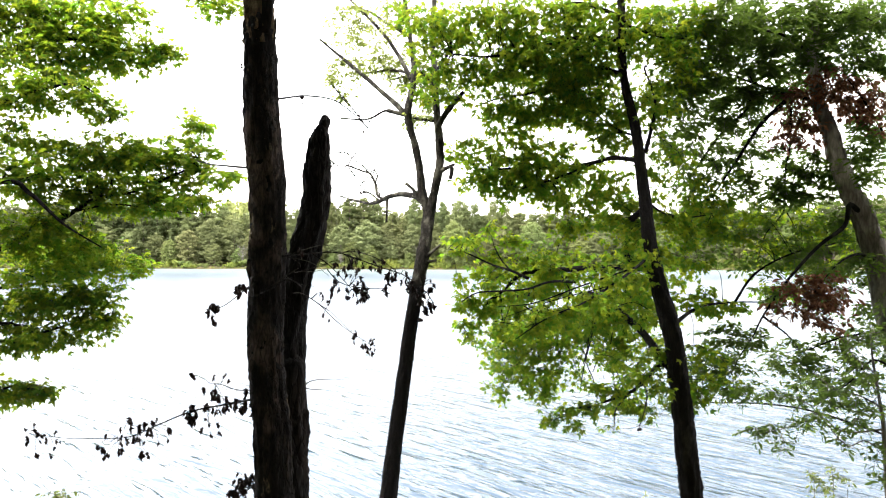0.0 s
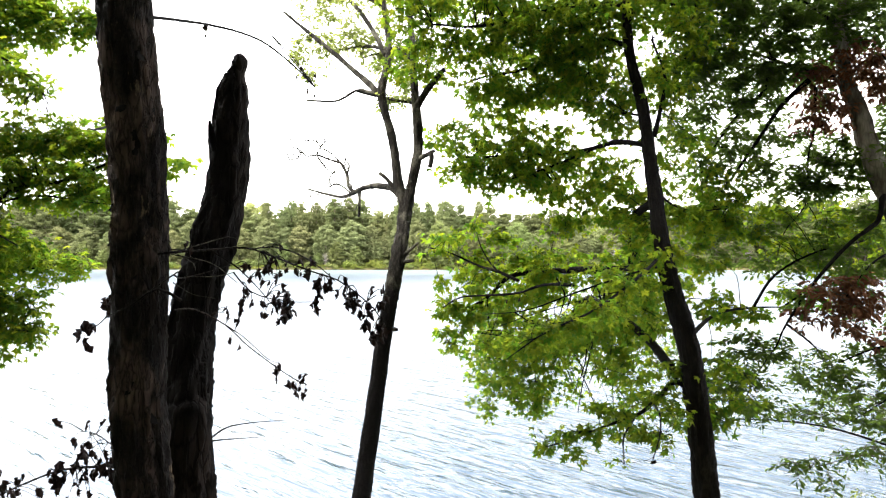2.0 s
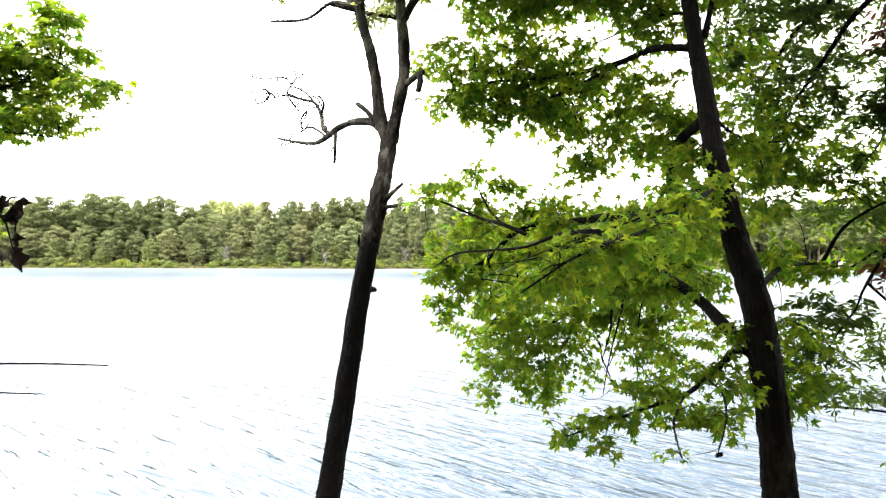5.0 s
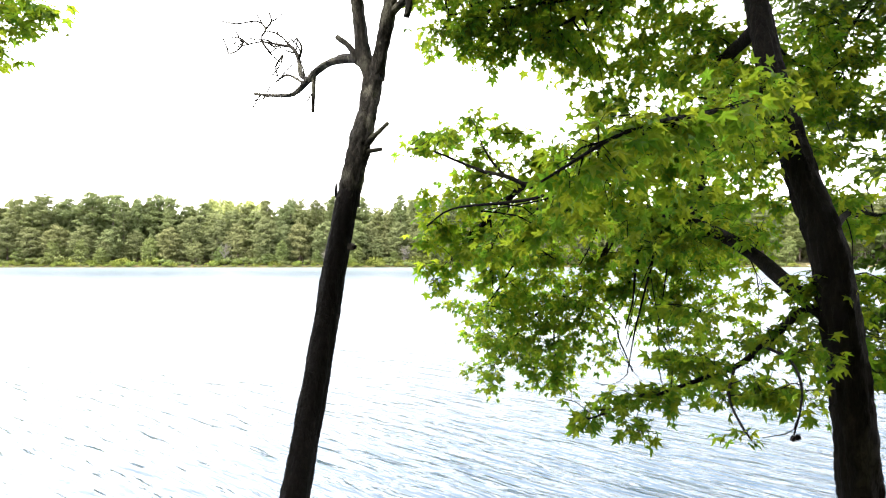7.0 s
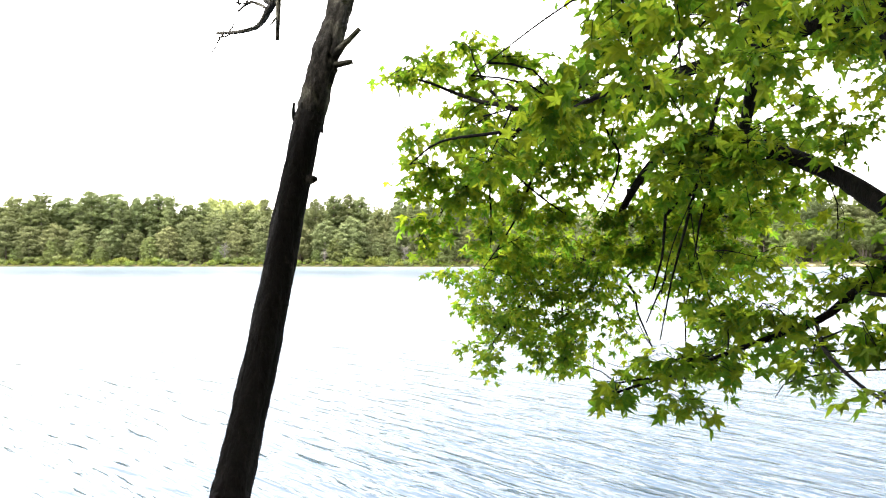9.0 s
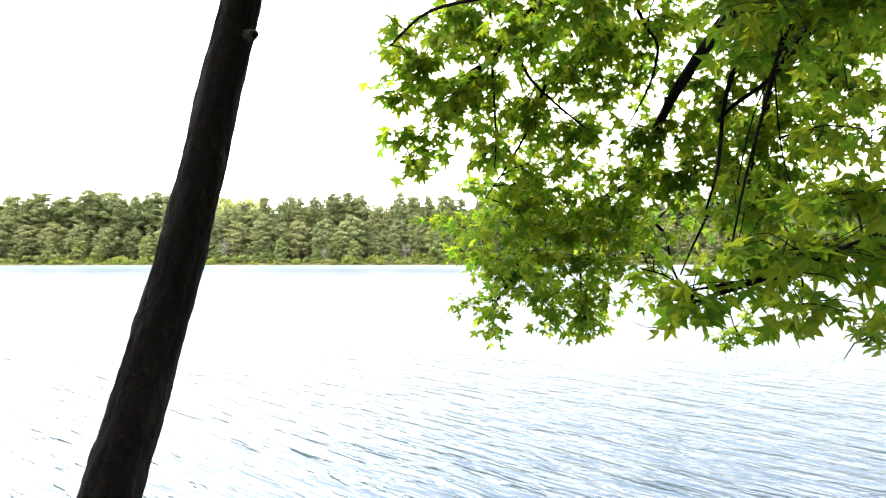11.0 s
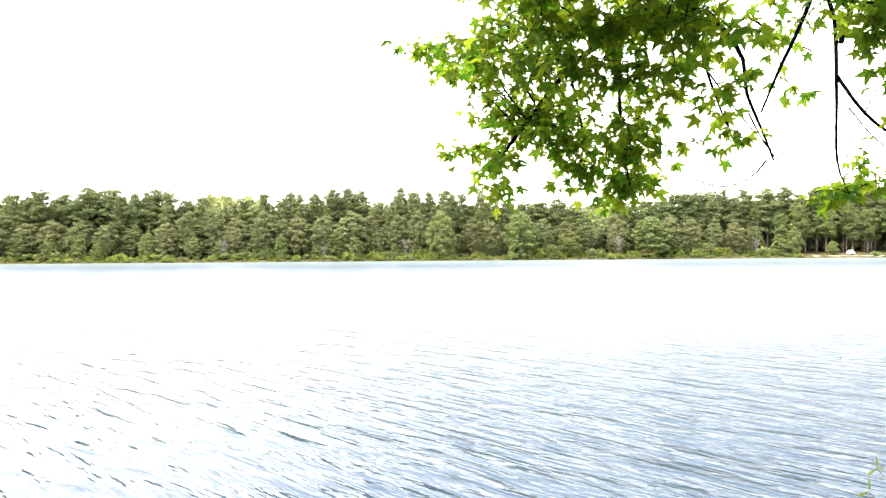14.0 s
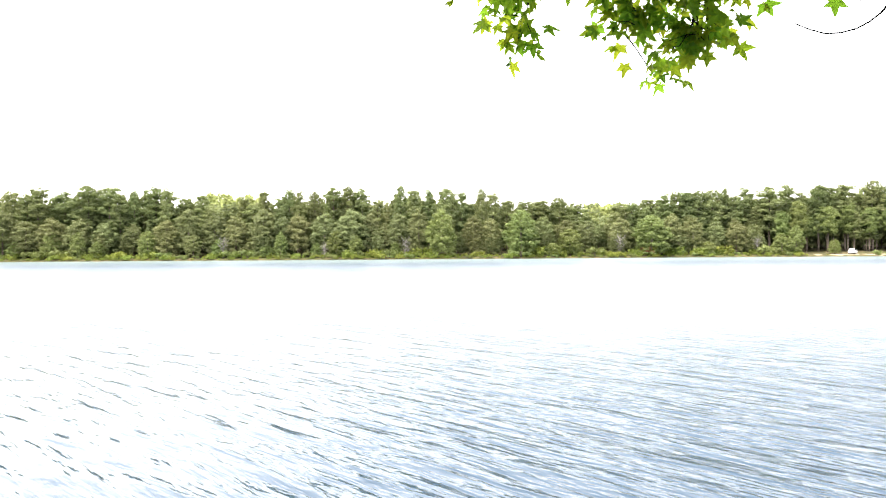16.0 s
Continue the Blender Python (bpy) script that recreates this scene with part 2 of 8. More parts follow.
def water_material():
    m, n, l, p = material("lake_water", 0.17)
    p.inputs["IOR"].default_value = 1.333
    p.inputs["Specular IOR Level"].default_value = 0.5
    c = n.new("ShaderNodeTexCoord")
    total = None
    for scale, stretch, turn, weight in ((0.95, (0.36, 1.8, 1), 44, 1.5), (2.3, (0.32, 1.7, 1), 48, 0.52), (5.5, (0.4, 1.5, 1), 42, 0.06), (0.16, (0.5, 1.3, 1), 36, 1.6)):
        turned = n.new("ShaderNodeMapping")
        turned.inputs["Rotation"].default_value = (0, 0, radians(turn))
        mp = n.new("ShaderNodeMapping")
        mp.inputs["Scale"].default_value = stretch
        l.new(c.outputs["Object"], turned.inputs["Vector"])
        l.new(turned.outputs["Vector"], mp.inputs["Vector"])
        t = n.new("ShaderNodeTexNoise")
        t.inputs["Scale"].default_value, t.inputs["Detail"].default_value = scale, 3.0
        t.inputs["Distortion"].default_value = 0.35
        l.new(mp.outputs["Vector"], t.inputs["Vector"])
        k = n.new("ShaderNodeMath")
        k.operation = "MULTIPLY"
        k.inputs[1].default_value = weight
        l.new(t.outputs["Fac"], k.inputs[0])
        if total is None:
            total = k
        else:
            s = n.new("ShaderNodeMath")
            s.operation = "ADD"
            l.new(total.outputs[0], s.inputs[0])
            l.new(k.outputs[0], s.inputs[1])
            total = s
    # the ripples stand high near the bank; out on the lake they are fine and close
    place = n.new("ShaderNodeSeparateXYZ")
    l.new(c.outputs["Object"], place.inputs["Vector"])
    calm = n.new("ShaderNodeMapRange")
    calm.interpolation_type = "SMOOTHSTEP"
    for name, value in (("From Min", 8), ("From Max", 70), ("To Min", 3.15), ("To Max", 0.6)):
        calm.inputs[name].default_value = value
    l.new(place.outputs["Y"], calm.inputs["Value"])
    fine = n.new("ShaderNodeMapRange")
    for name, value in (("From Min", 12), ("From Max", 90), ("To Min", 0.11), ("To Max", 0.3)):
        fine.inputs[name].default_value = value
    l.new(place.outputs["Y"], fine.inputs["Value"])
    l.new(fine.outputs["Result"], p.inputs["Roughness"])
    # the colour pales towards the far bank, standing in for reflected sky
    far_sheen = n.new("ShaderNodeMapRange")
    far_sheen.interpolation_type = "SMOOTHSTEP"
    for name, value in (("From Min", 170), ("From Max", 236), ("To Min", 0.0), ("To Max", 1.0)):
        far_sheen.inputs[name].default_value = value
    l.new(place.outputs["Y"], far_sheen.inputs["Value"])
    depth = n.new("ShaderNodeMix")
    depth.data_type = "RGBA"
    l.new(far_sheen.outputs["Result"], depth.inputs["Factor"])
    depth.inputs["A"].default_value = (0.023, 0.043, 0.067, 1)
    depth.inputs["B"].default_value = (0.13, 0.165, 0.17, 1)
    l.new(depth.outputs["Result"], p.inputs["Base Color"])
    b = n.new("ShaderNodeBump")
    b.inputs["Distance"].default_value = 0.1
    # a breeze ruffles the water under the far bank
    ruffle = n.new("ShaderNodeMapRange")
    for name, value in (("From Min", 190), ("From Max", 240), ("To Min", 0.0), ("To Max", 3.0)):
        ruffle.inputs[name].default_value = value
    l.new(place.outputs["Y"], ruffle.inputs["Value"])
    # the bank shelters the water further along it
    lee = n.new("ShaderNodeMapRange")
    for name, value in (("From Min", -5), ("From Max", 4), ("To Min", 0.42), ("To Max", 0.80)):
        lee.inputs[name].default_value = value
    l.new(place.outputs["X"], lee.inputs["Value"])
    wave = n.new("ShaderNodeMath")
    wave.operation = "MULTIPLY"
    l.new(calm.outputs["Result"], wave.inputs[0])
    l.new(lee.outputs["Result"], wave.inputs[1])
    height = n.new("ShaderNodeMath")
    height.operation = "ADD"
    l.new(wave.outputs[0], height.inputs[0])
    l.new(ruffle.outputs["Result"], height.inputs[1])
    l.new(height.outputs[0], b.inputs["Strength"])
    l.new(total.outputs[0], b.inputs["Height"])
    l.new(b.outputs["Normal"], p.inputs["Normal"])
    return m


GROUND, SAND, WATER = ground_material(), sand_material(), water_material()


def plain(name, colour, rough=0.5, metal=0.0):
    m, n, l, p = material(name, rough)
    p.inputs["Base Color"].default_value = (*colour, 1)
    p.inputs["Metallic"].default_value = metal
    return m


# ---- building helpers ----
def mesh_of(name, verts, faces, mat, smooth=True):
    me = bpy.data.meshes.new(name)
    me.from_pydata([tuple(v) for v in verts], [], [tuple(f) for f in faces])
    me.materials.append(mat)
    if smooth:
        me.polygons.foreach_set("use_smooth", [True] * len(me.polygons))
    me.update()
    return me


def thing(name, base, label, category, group="", kind=""):
    ob = new(name)
    ob.location = base
    ob.empty_display_size = 0.3
    return tagged(ob, label, category, group, kind)


def part(name, mesh, parent, label="", kind="", lift=None):
    """A mesh under a thing, its points given in the world, or in the thing's own frame with lift=(0, 0, 0)."""
    ob = new(name, mesh)
    ob.parent = parent
    at = Vector(lift) if lift is not None else Vector(parent.location)
    ob.matrix_parent_inverse = Matrix.Translation(-at)
    return tagged(ob, label, kind=kind)


def smooth_line(points, radii, step):
    """A Catmull-Rom line through the points, with the radius at each place."""
    p = [Vector(q) for q in points]
    p = [2 * p[0] - p[1]] + p + [2 * p[-1] - p[-2]]
    out, rad = [], []
    for i in range(1, len(p) - 2):
        n = max(2, int((p[i + 1] - p[i]).length / step))
        for k in range(n):
            u = k / n
            a, b, c, d = p[i - 1], p[i], p[i + 1], p[i + 2]
            out.append(0.5 * ((2 * b) + (c - a) * u + (2 * a - 5 * b + 4 * c - d) * u * u + (3 * b - a - 3 * c + d) * u ** 3))
            rad.append(radii[i - 1] * (1 - u) + radii[i] * u)
    return out + [p[-2]], rad + [radii[-1]]


def tube(points, radii, sides=10, step=0.06, rough=0.08, seed=0, ridges=0.0, cap=True):
    """A limb: rings along a smooth line, uneven like bark."""
    line, rad = smooth_line(points, radii, step)
    verts, faces = [], []
    side = Vector((1, 0.13, 0.21)).normalized()
    for i, (c, r) in enumerate(zip(line, rad)):
        d = (line[min(i + 1, len(line) - 1)] - line[max(i - 1, 0)]).normalized()
        u = (side - d * side.dot(d)).normalized()
        v = d.cross(u)
        for k in range(sides):
            a = 2 * math.pi * k / sides
            w = u * math.cos(a) + v * math.sin(a)
            q = Vector((w.x * 3 + seed, w.y * 3, c.z * 4 + c.y * 3))
            f = 1 + rough * 2 * noise.noise(q * 1.3)
            if ridges:
                f += ridges * noise.noise(Vector((math.cos(a) * 4.5 + seed, math.sin(a) * 4.5, c.z * 2.2)))
                f += ridges * 1.7 * noise.noise(Vector((w.x * 8, w.y * 8 + seed, c.z * 7))) + ridges * 1.5 * noise.noise(Vector((w.x * 19, w.y * 19 + seed, c.z * 23))) + ridges * 0.9 * noise.noise(Vector((w.x * 31, w.y * 31 + seed, c.z * 71)))
            verts.append(c + w * r * f)
    n = len(line)
    for i in range(n - 1):
        for k in range(sides):
            faces.append((i * sides + k, i * sides + (k + 1) % sides, (i + 1) * sides + (k + 1) % sides, (i + 1) * sides + k))
    if cap:
        faces.append(tuple(range(sides - 1, -1, -1)))
        faces.append(tuple((n - 1) * sides + k for k in range(sides)))
    return verts, faces


class Bundle:
    """Many thin pieces gathered into one mesh."""

    def __init__(self):
        self.verts, self.faces = [], []

    def add(self, verts, faces):
        k = len(self.verts)
        self.verts += verts
        self.faces += [tuple(i + k for i in f) for f in faces]


def twig(bundle, points, r0, r1, sides=4, step=0.12, seed=0):
    radii = [r0 + (r1 - r0) * i / (len(points) - 1) for i in range(len(points))]
    bundle.add(*tube(points, radii, sides, step, 0.05, seed, 0, False))


def star_leaf(size, lobes=5, droop=0.25, seed=0):
    """A five-pointed leaf, stalk at the origin, tip along +y."""
    r = random.Random(seed)
    verts, faces = [(0, 0.02, 0)], []
    tips = [(-128, 0.62), (-64, 0.88), (0, 1.0), (64, 0.88), (128, 0.62)]
    outline = [(-172, 0.2, 0)]
    for i, (a, s) in enumerate(tips):
        s *= r.uniform(0.88, 1.1)
        a += r.uniform(-7, 7)
        half = 13 if i in (1, 2, 3) else 15
        outline += [(a - half, s * 0.66, 1), (a, s, 0), (a + half, s * 0.66, 1)]
        if i < len(tips) - 1:
            outline.append(((a + tips[i + 1][0]) / 2, 0.42, 2))
    outline.append((172, 0.2, 0))
    bend = r.uniform(0.6, 1.5)
    for a, s, kind in outline:
        x, y = math.sin(radians(a)) * s, math.cos(radians(a)) * s
        verts.append((x, y + 0.02, -droop * bend * s * s + (0.0, -0.035, 0.06)[kind] + 0.05 * abs(x) * r.uniform(0.3, 1)))
    for i in range(1, len(outline)):
        faces.append((0, i + 1, i))
    k = len(verts)
    verts += [(-0.025, 0.03, 0), (0.025, 0.03, 0), (0.015, -0.75, 0.05), (-0.015, -0.75, 0.05)]
    faces.append((k, k + 1, k + 2, k + 3))
    return np.array(verts) * size, faces


def long_leaf(size, width=0.3, fold=0.12, droop=0.2):
    rows = ((0.0, 0.06), (0.25, 0.75), (0.55, 1.0), (0.8, 0.7), (1.0, 0.03))
    verts, faces = [], []
    for y, w in rows:
        z = -droop * y * y
        verts += [(-w * width / 2, y, z + fold * w * width), (0, y, z), (w * width / 2, y, z + fold * w * width)]
    for i in range(len(rows) - 1):
        a = 3 * i
        faces += [(a, a + 1, a + 4, a + 3), (a + 1, a + 2, a + 5, a + 4)]
    return np.array(verts) * size, faces


def small_leaf(size, width=0.36):
    """A narrow leaf folded along its rib, for leaves further off."""
    w = width / 2
    verts = [(0, 0, 0), (-w, 0.35, 0.04), (-w * 0.8, 0.72, 0.0), (0, 1, -0.2), (w * 0.8, 0.72, 0.0), (w, 0.35, 0.04), (0, 0.5, -0.06)]
    return np.array(verts) * size, [(0, 6, 1), (1, 6, 2), (2, 6, 3), (3, 6, 4), (4, 6, 5), (5, 6, 0)]


def curled_leaf(size, seed):
    """A withered leaf, rolled and crumpled round its rib."""
    r = random.Random(seed)
    verts, faces = [], []
    for i in range(9):
        y = i / 8
        w = math.sin(math.pi * min(0.97, y + 0.06)) * 0.36 * r.uniform(0.4, 1.25)
        roll = r.uniform(0.9, 2.2)
        for k in (-2, -1, 0, 1, 2):
            a = k / 2 * roll
            verts.append((w * math.sin(a) + r.uniform(-0.05, 0.05), y + r.uniform(-0.04, 0.04), w * (1 - math.cos(a)) - 0.15 * math.sin(3 * y) + r.uniform(-0.06, 0.06)))
    for i in range(8):
        for k in range(4):
            a = i * 5 + k
            faces.append((a, a + 1, a + 6, a + 5))
    return np.array(verts) * size, faces


def curled_flake(size, seed):
    """A ragged plate of bark, fixed at its top and bent away below."""
    r = random.Random(seed + 50)
    wide = r.uniform(0.2, 0.6)
    verts, faces = [], []
    for i in range(4):
        y = i / 3
        for k in (-1, 0, 1):
            verts.append((k * wide * (1 - 0.4 * y) * r.uniform(0.6, 1.2), y + r.uniform(-0.12, 0.12), 0.14 * y * y - 0.1 * k * k + r.uniform(-0.04, 0.04)))
    for i in range(3):
        for k in range(2):
            a = i * 3 + k
            faces.append((a, a + 1, a + 4, a + 3))
    return np.array(verts) * size, faces


def leaf_pose(place, along, up, scale):
    y = Vector(along).normalized()
    x = y.cross(Vector(up)).normalized()
    return Matrix.Translation(place) @ Matrix((x, y, x.cross(y))).transposed().to_4x4() @ Matrix.Scale(scale, 4)


def scatter_mesh(name, shapes, poses, mat):
    """All poses of the shapes in one mesh."""
    verts, faces, k = [], [], 0
    for i, m in enumerate(poses):
        v, f = shapes[i % len(shapes)]
        a = np.array(m)
        verts.append(v @ a[:3, :3].T + a[:3, 3])
        faces += [tuple(j + k for j in q) for q in f]
        k += len(v)
    return mesh_of(name, np.concatenate(verts), faces, mat, False)


def nearest_on(lines, q):
    return min((p for line in lines for p in line), key=lambda p: (p - q).length_squared)


def in_ball(rng):
    while True:
        o = Vector((rng.uniform(-1, 1), rng.uniform(-1, 1), rng.uniform(-1, 1)))
        if o.length < 1:
            return o


def grow(lines, clumps, rng, per=6, reach=0.14, droop=0.5, flat=0.6, dense=1.0, spread=0.05):
    """Side branches from the limbs into each clump (x, y, z, rx, ry, rz, leaves), twigs on them, and a pose for each leaf."""
    bundle, poses = Bundle(), []
    for cx, cy, cz, rx, ry, rz, count in clumps:
        c, size = Vector((cx, cy, cz)), Vector((rx, ry, rz))
        twigs = max(1, round(count * dense / per))
        near = nearest_on(lines, c)
        local = [[p for line in lines for p in line if (p - near).length < max(rx, ry, rz)] or [near]]
        stems = []
        for _ in range(max(1, twigs // 7)):
            o = in_ball(rng) * 0.95
            end = c + Vector((o.x * size.x, o.y * size.y, o.z * size.z))
            root = nearest_on(local, end + Vector((rng.uniform(-.2, .2), rng.uniform(-.2, .2), 0.1)))
            span = end - root
            bend = Vector((rng.uniform(-.15, .15), rng.uniform(-.15, .15), rng.uniform(0.0, 0.2))) * span.length
            pts = [root, root + span * 0.5 + bend, end]
            twig(bundle, pts, min(0.007, 0.0025 + 0.004 * span.length), 0.0016, 4, 0.09, rng.random() * 9)
            line, _r = smooth_line(pts, [0, 0, 0], 0.05)
            stems.append(line[len(line) // 3:])
        for _ in range(twigs):
            o = in_ball(rng)
            end = c + Vector((o.x * size.x, o.y * size.y, o.z * size.z)) * 1.28
            root = nearest_on(stems, end + Vector((rng.uniform(-.1, .1), rng.uniform(-.1, .1), 0.03)))
            span = end - root
            bend = Vector((rng.uniform(-.15, .15), rng.uniform(-.15, .15), rng.uniform(0.0, 0.2))) * span.length
            pts = [root, root + span * 0.5 + bend, end]
            twig(bundle, pts, 0.0018, 0.0009, 3, 0.07, rng.random() * 9)
            way = span.normalized() if span.length > 0.01 else Vector((1, 0, 0))
            for j in range(per):
                p = end - way * reach * min(1.0, span.length / reach) * j / per
                turn = rng.uniform(0, 2 * math.pi)
                out = Vector((math.cos(turn), math.sin(turn), rng.uniform(-droop * 1.6, 0.25)))
                if j == 0:
                    out = way + Vector((0, 0, -droop))
                up = Vector((rng.gauss(0, flat), rng.gauss(0, flat), 1))
                k = rng.uniform(0.7, 1.2)
                poses.append(leaf_pose(p + out.normalized() * spread * k, out, up, k))
    return bundle, poses


def leafy_tree(tree, lines, clumps, shapes, one_mat, all_mat, leaf_name, rng, singles=300, focus=None, bark_mat=None, rest=None, young=None, **kind):
    """Adds twigs, the leaves near focus as single parts and the others as one part."""
    bundle, poses = grow(lines, clumps, rng, **kind)
    part("twig_spray", mesh_of("twig_spray", bundle.verts, bundle.faces, bark_mat), tree, kind="stuff")
    if young:
        poses = [m @ Matrix.Scale(float(np.interp(m.translation.y, *young)), 4) for m in poses]
    f = Vector(focus)
    poses.sort(key=lambda m: (m.translation - f).length_squared)
    metas = [mesh_of(leaf_name, v, q, one_mat, False) for v, q in shapes]
    at = Vector(tree.location)
    for i, m in enumerate(poses[:singles]):
        ob = new(leaf_name, metas[i % len(metas)])
        ob.parent = tree
        ob.matrix_basis = Matrix.Translation(-at) @ m
    if poses[singles:]:
        part("foliage", scatter_mesh("foliage", rest or shapes, poses[singles:], all_mat), tree, kind="stuff")


# ---- ground and water ----
SHORE_X = (-260, -120, -60, 20, 60, 110, 150, 260)
SHORE_Y = (243.5, 244.5, 245, 246, 248.5, 250, 249, 247)


def shore(x):
    return float(np.interp(x, SHORE_X, SHORE_Y)) + 0.8 * math.sin(x * 0.21) + 0.5 * math.sin(x * 0.57 + 1)


def ground_z(x, y):
    if y < 120:
        y += 0.8 * noise.noise(Vector((x * 0.35, 3.3, 0))) * min(1, max(0, (y - 4) / 4))
        z = float(np.interp(y, (-60, -14, -2, 3, 6, 9.2, 11, 16), (7.5, 5.2, 4.0, 2.9, 1.6, 0.05, -0.7, -2)))
        return z + 0.22 * noise.noise(Vector((x * 0.3, y * 0.3, 0))) * min(1, max(0, (9 - y) / 3))
    d = y - shore(x)
    hill = float(np.interp(x, (-220, -110, 20, 60, 120, 220), (3, 4, 2, 2, 3, 4)))
    return float(np.interp(d, (-40, -2, 0, 0.4, 3, 12, 90, 200, 1500), (-2, -0.3, -0.05, 0.3, 0.75, 1.6, 5 + hill, 13 + hill, 20)))


def build_ground():
    xs = sorted({-1600, -900, -500, -320, 320, 500, 900, 1600, *range(-260, 261, 4), *range(-14, 15, 1)})
    ys = [-60, -40, -25, -18, -14, -10, -7, -4] + [y * 0.5 - 2 for y in range(0, 40)] + [20, 40, 120, 200, 230] + [238 + 0.5 * k for k in range(0, 48)] + [264, 270, 280, 300, 330, 380, 450, 700, 1200, 1700]
    verts = [(x, y, ground_z(x, y)) for y in ys for x in xs]
    w = len(xs)
    faces = [(j * w + i, j * w + i + 1, (j + 1) * w + i + 1, (j + 1) * w + i) for j in range(len(ys) - 1) for i in range(w - 1)]
    tagged(new("ground", mesh_of("ground", verts, faces, GROUND)), "brown and green earth bank around the lake", "ground", kind="structure")
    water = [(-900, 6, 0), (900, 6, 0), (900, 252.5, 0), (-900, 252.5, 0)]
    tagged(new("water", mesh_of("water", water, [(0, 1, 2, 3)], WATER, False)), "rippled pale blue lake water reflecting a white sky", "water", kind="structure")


build_ground()


# ---- the broken dead tree with two stems ----
def jagged_top(verts, sides, amount, rng):
    for ring in range(3):
        for k in range(sides):
            v = verts[len(verts) - sides * (ring + 1) + k]
            v.z += rng.uniform(-amount, amount) * (0.6 if ring else 1.0)


def withered(tree, lines, spots, rng, metas):
    """Small hanging twigs with single withered leaves: spots of (x, y, z, spread, leaves)."""
    bundle = Bundle()
    at = Vector(tree.location)
    for x, y, z, spread, count in spots:
        for _ in range(count):
            q = Vector((x + rng.gauss(0, spread * 0.9), y + rng.gauss(0, spread * 0.9), z + rng.gauss(0, spread * 1.1)))
            root = nearest_on(lines, q + Vector((0, 0, spread * 0.5)))
            if (q - root).length > spread * 3.4:
                q = root + (q - root).normalized() * spread * 3.4
            twig(bundle, [root, (root + q) / 2 + Vector((0, 0, 0.008)), q], 0.0016, 0.0008, 3, 0.05)
            hang = Vector((rng.gauss(0, 0.35), rng.gauss(0, 0.35), -1))
            ob = new("withered_leaf", rng.choice(metas))
            ob.parent = tree
            ob.matrix_basis = Matrix.Translation(-at) @ leaf_pose(q, hang, Vector((rng.gauss(0, 1), rng.gauss(0, 1), 0.2)), rng.uniform(0.6, 1.3) * (1.55 if x < -0.4 else 1.0))
    part("twig_spray", mesh_of("twig_spray", bundle.verts, bundle.faces, SNAG_BARK), tree, kind="stuff")


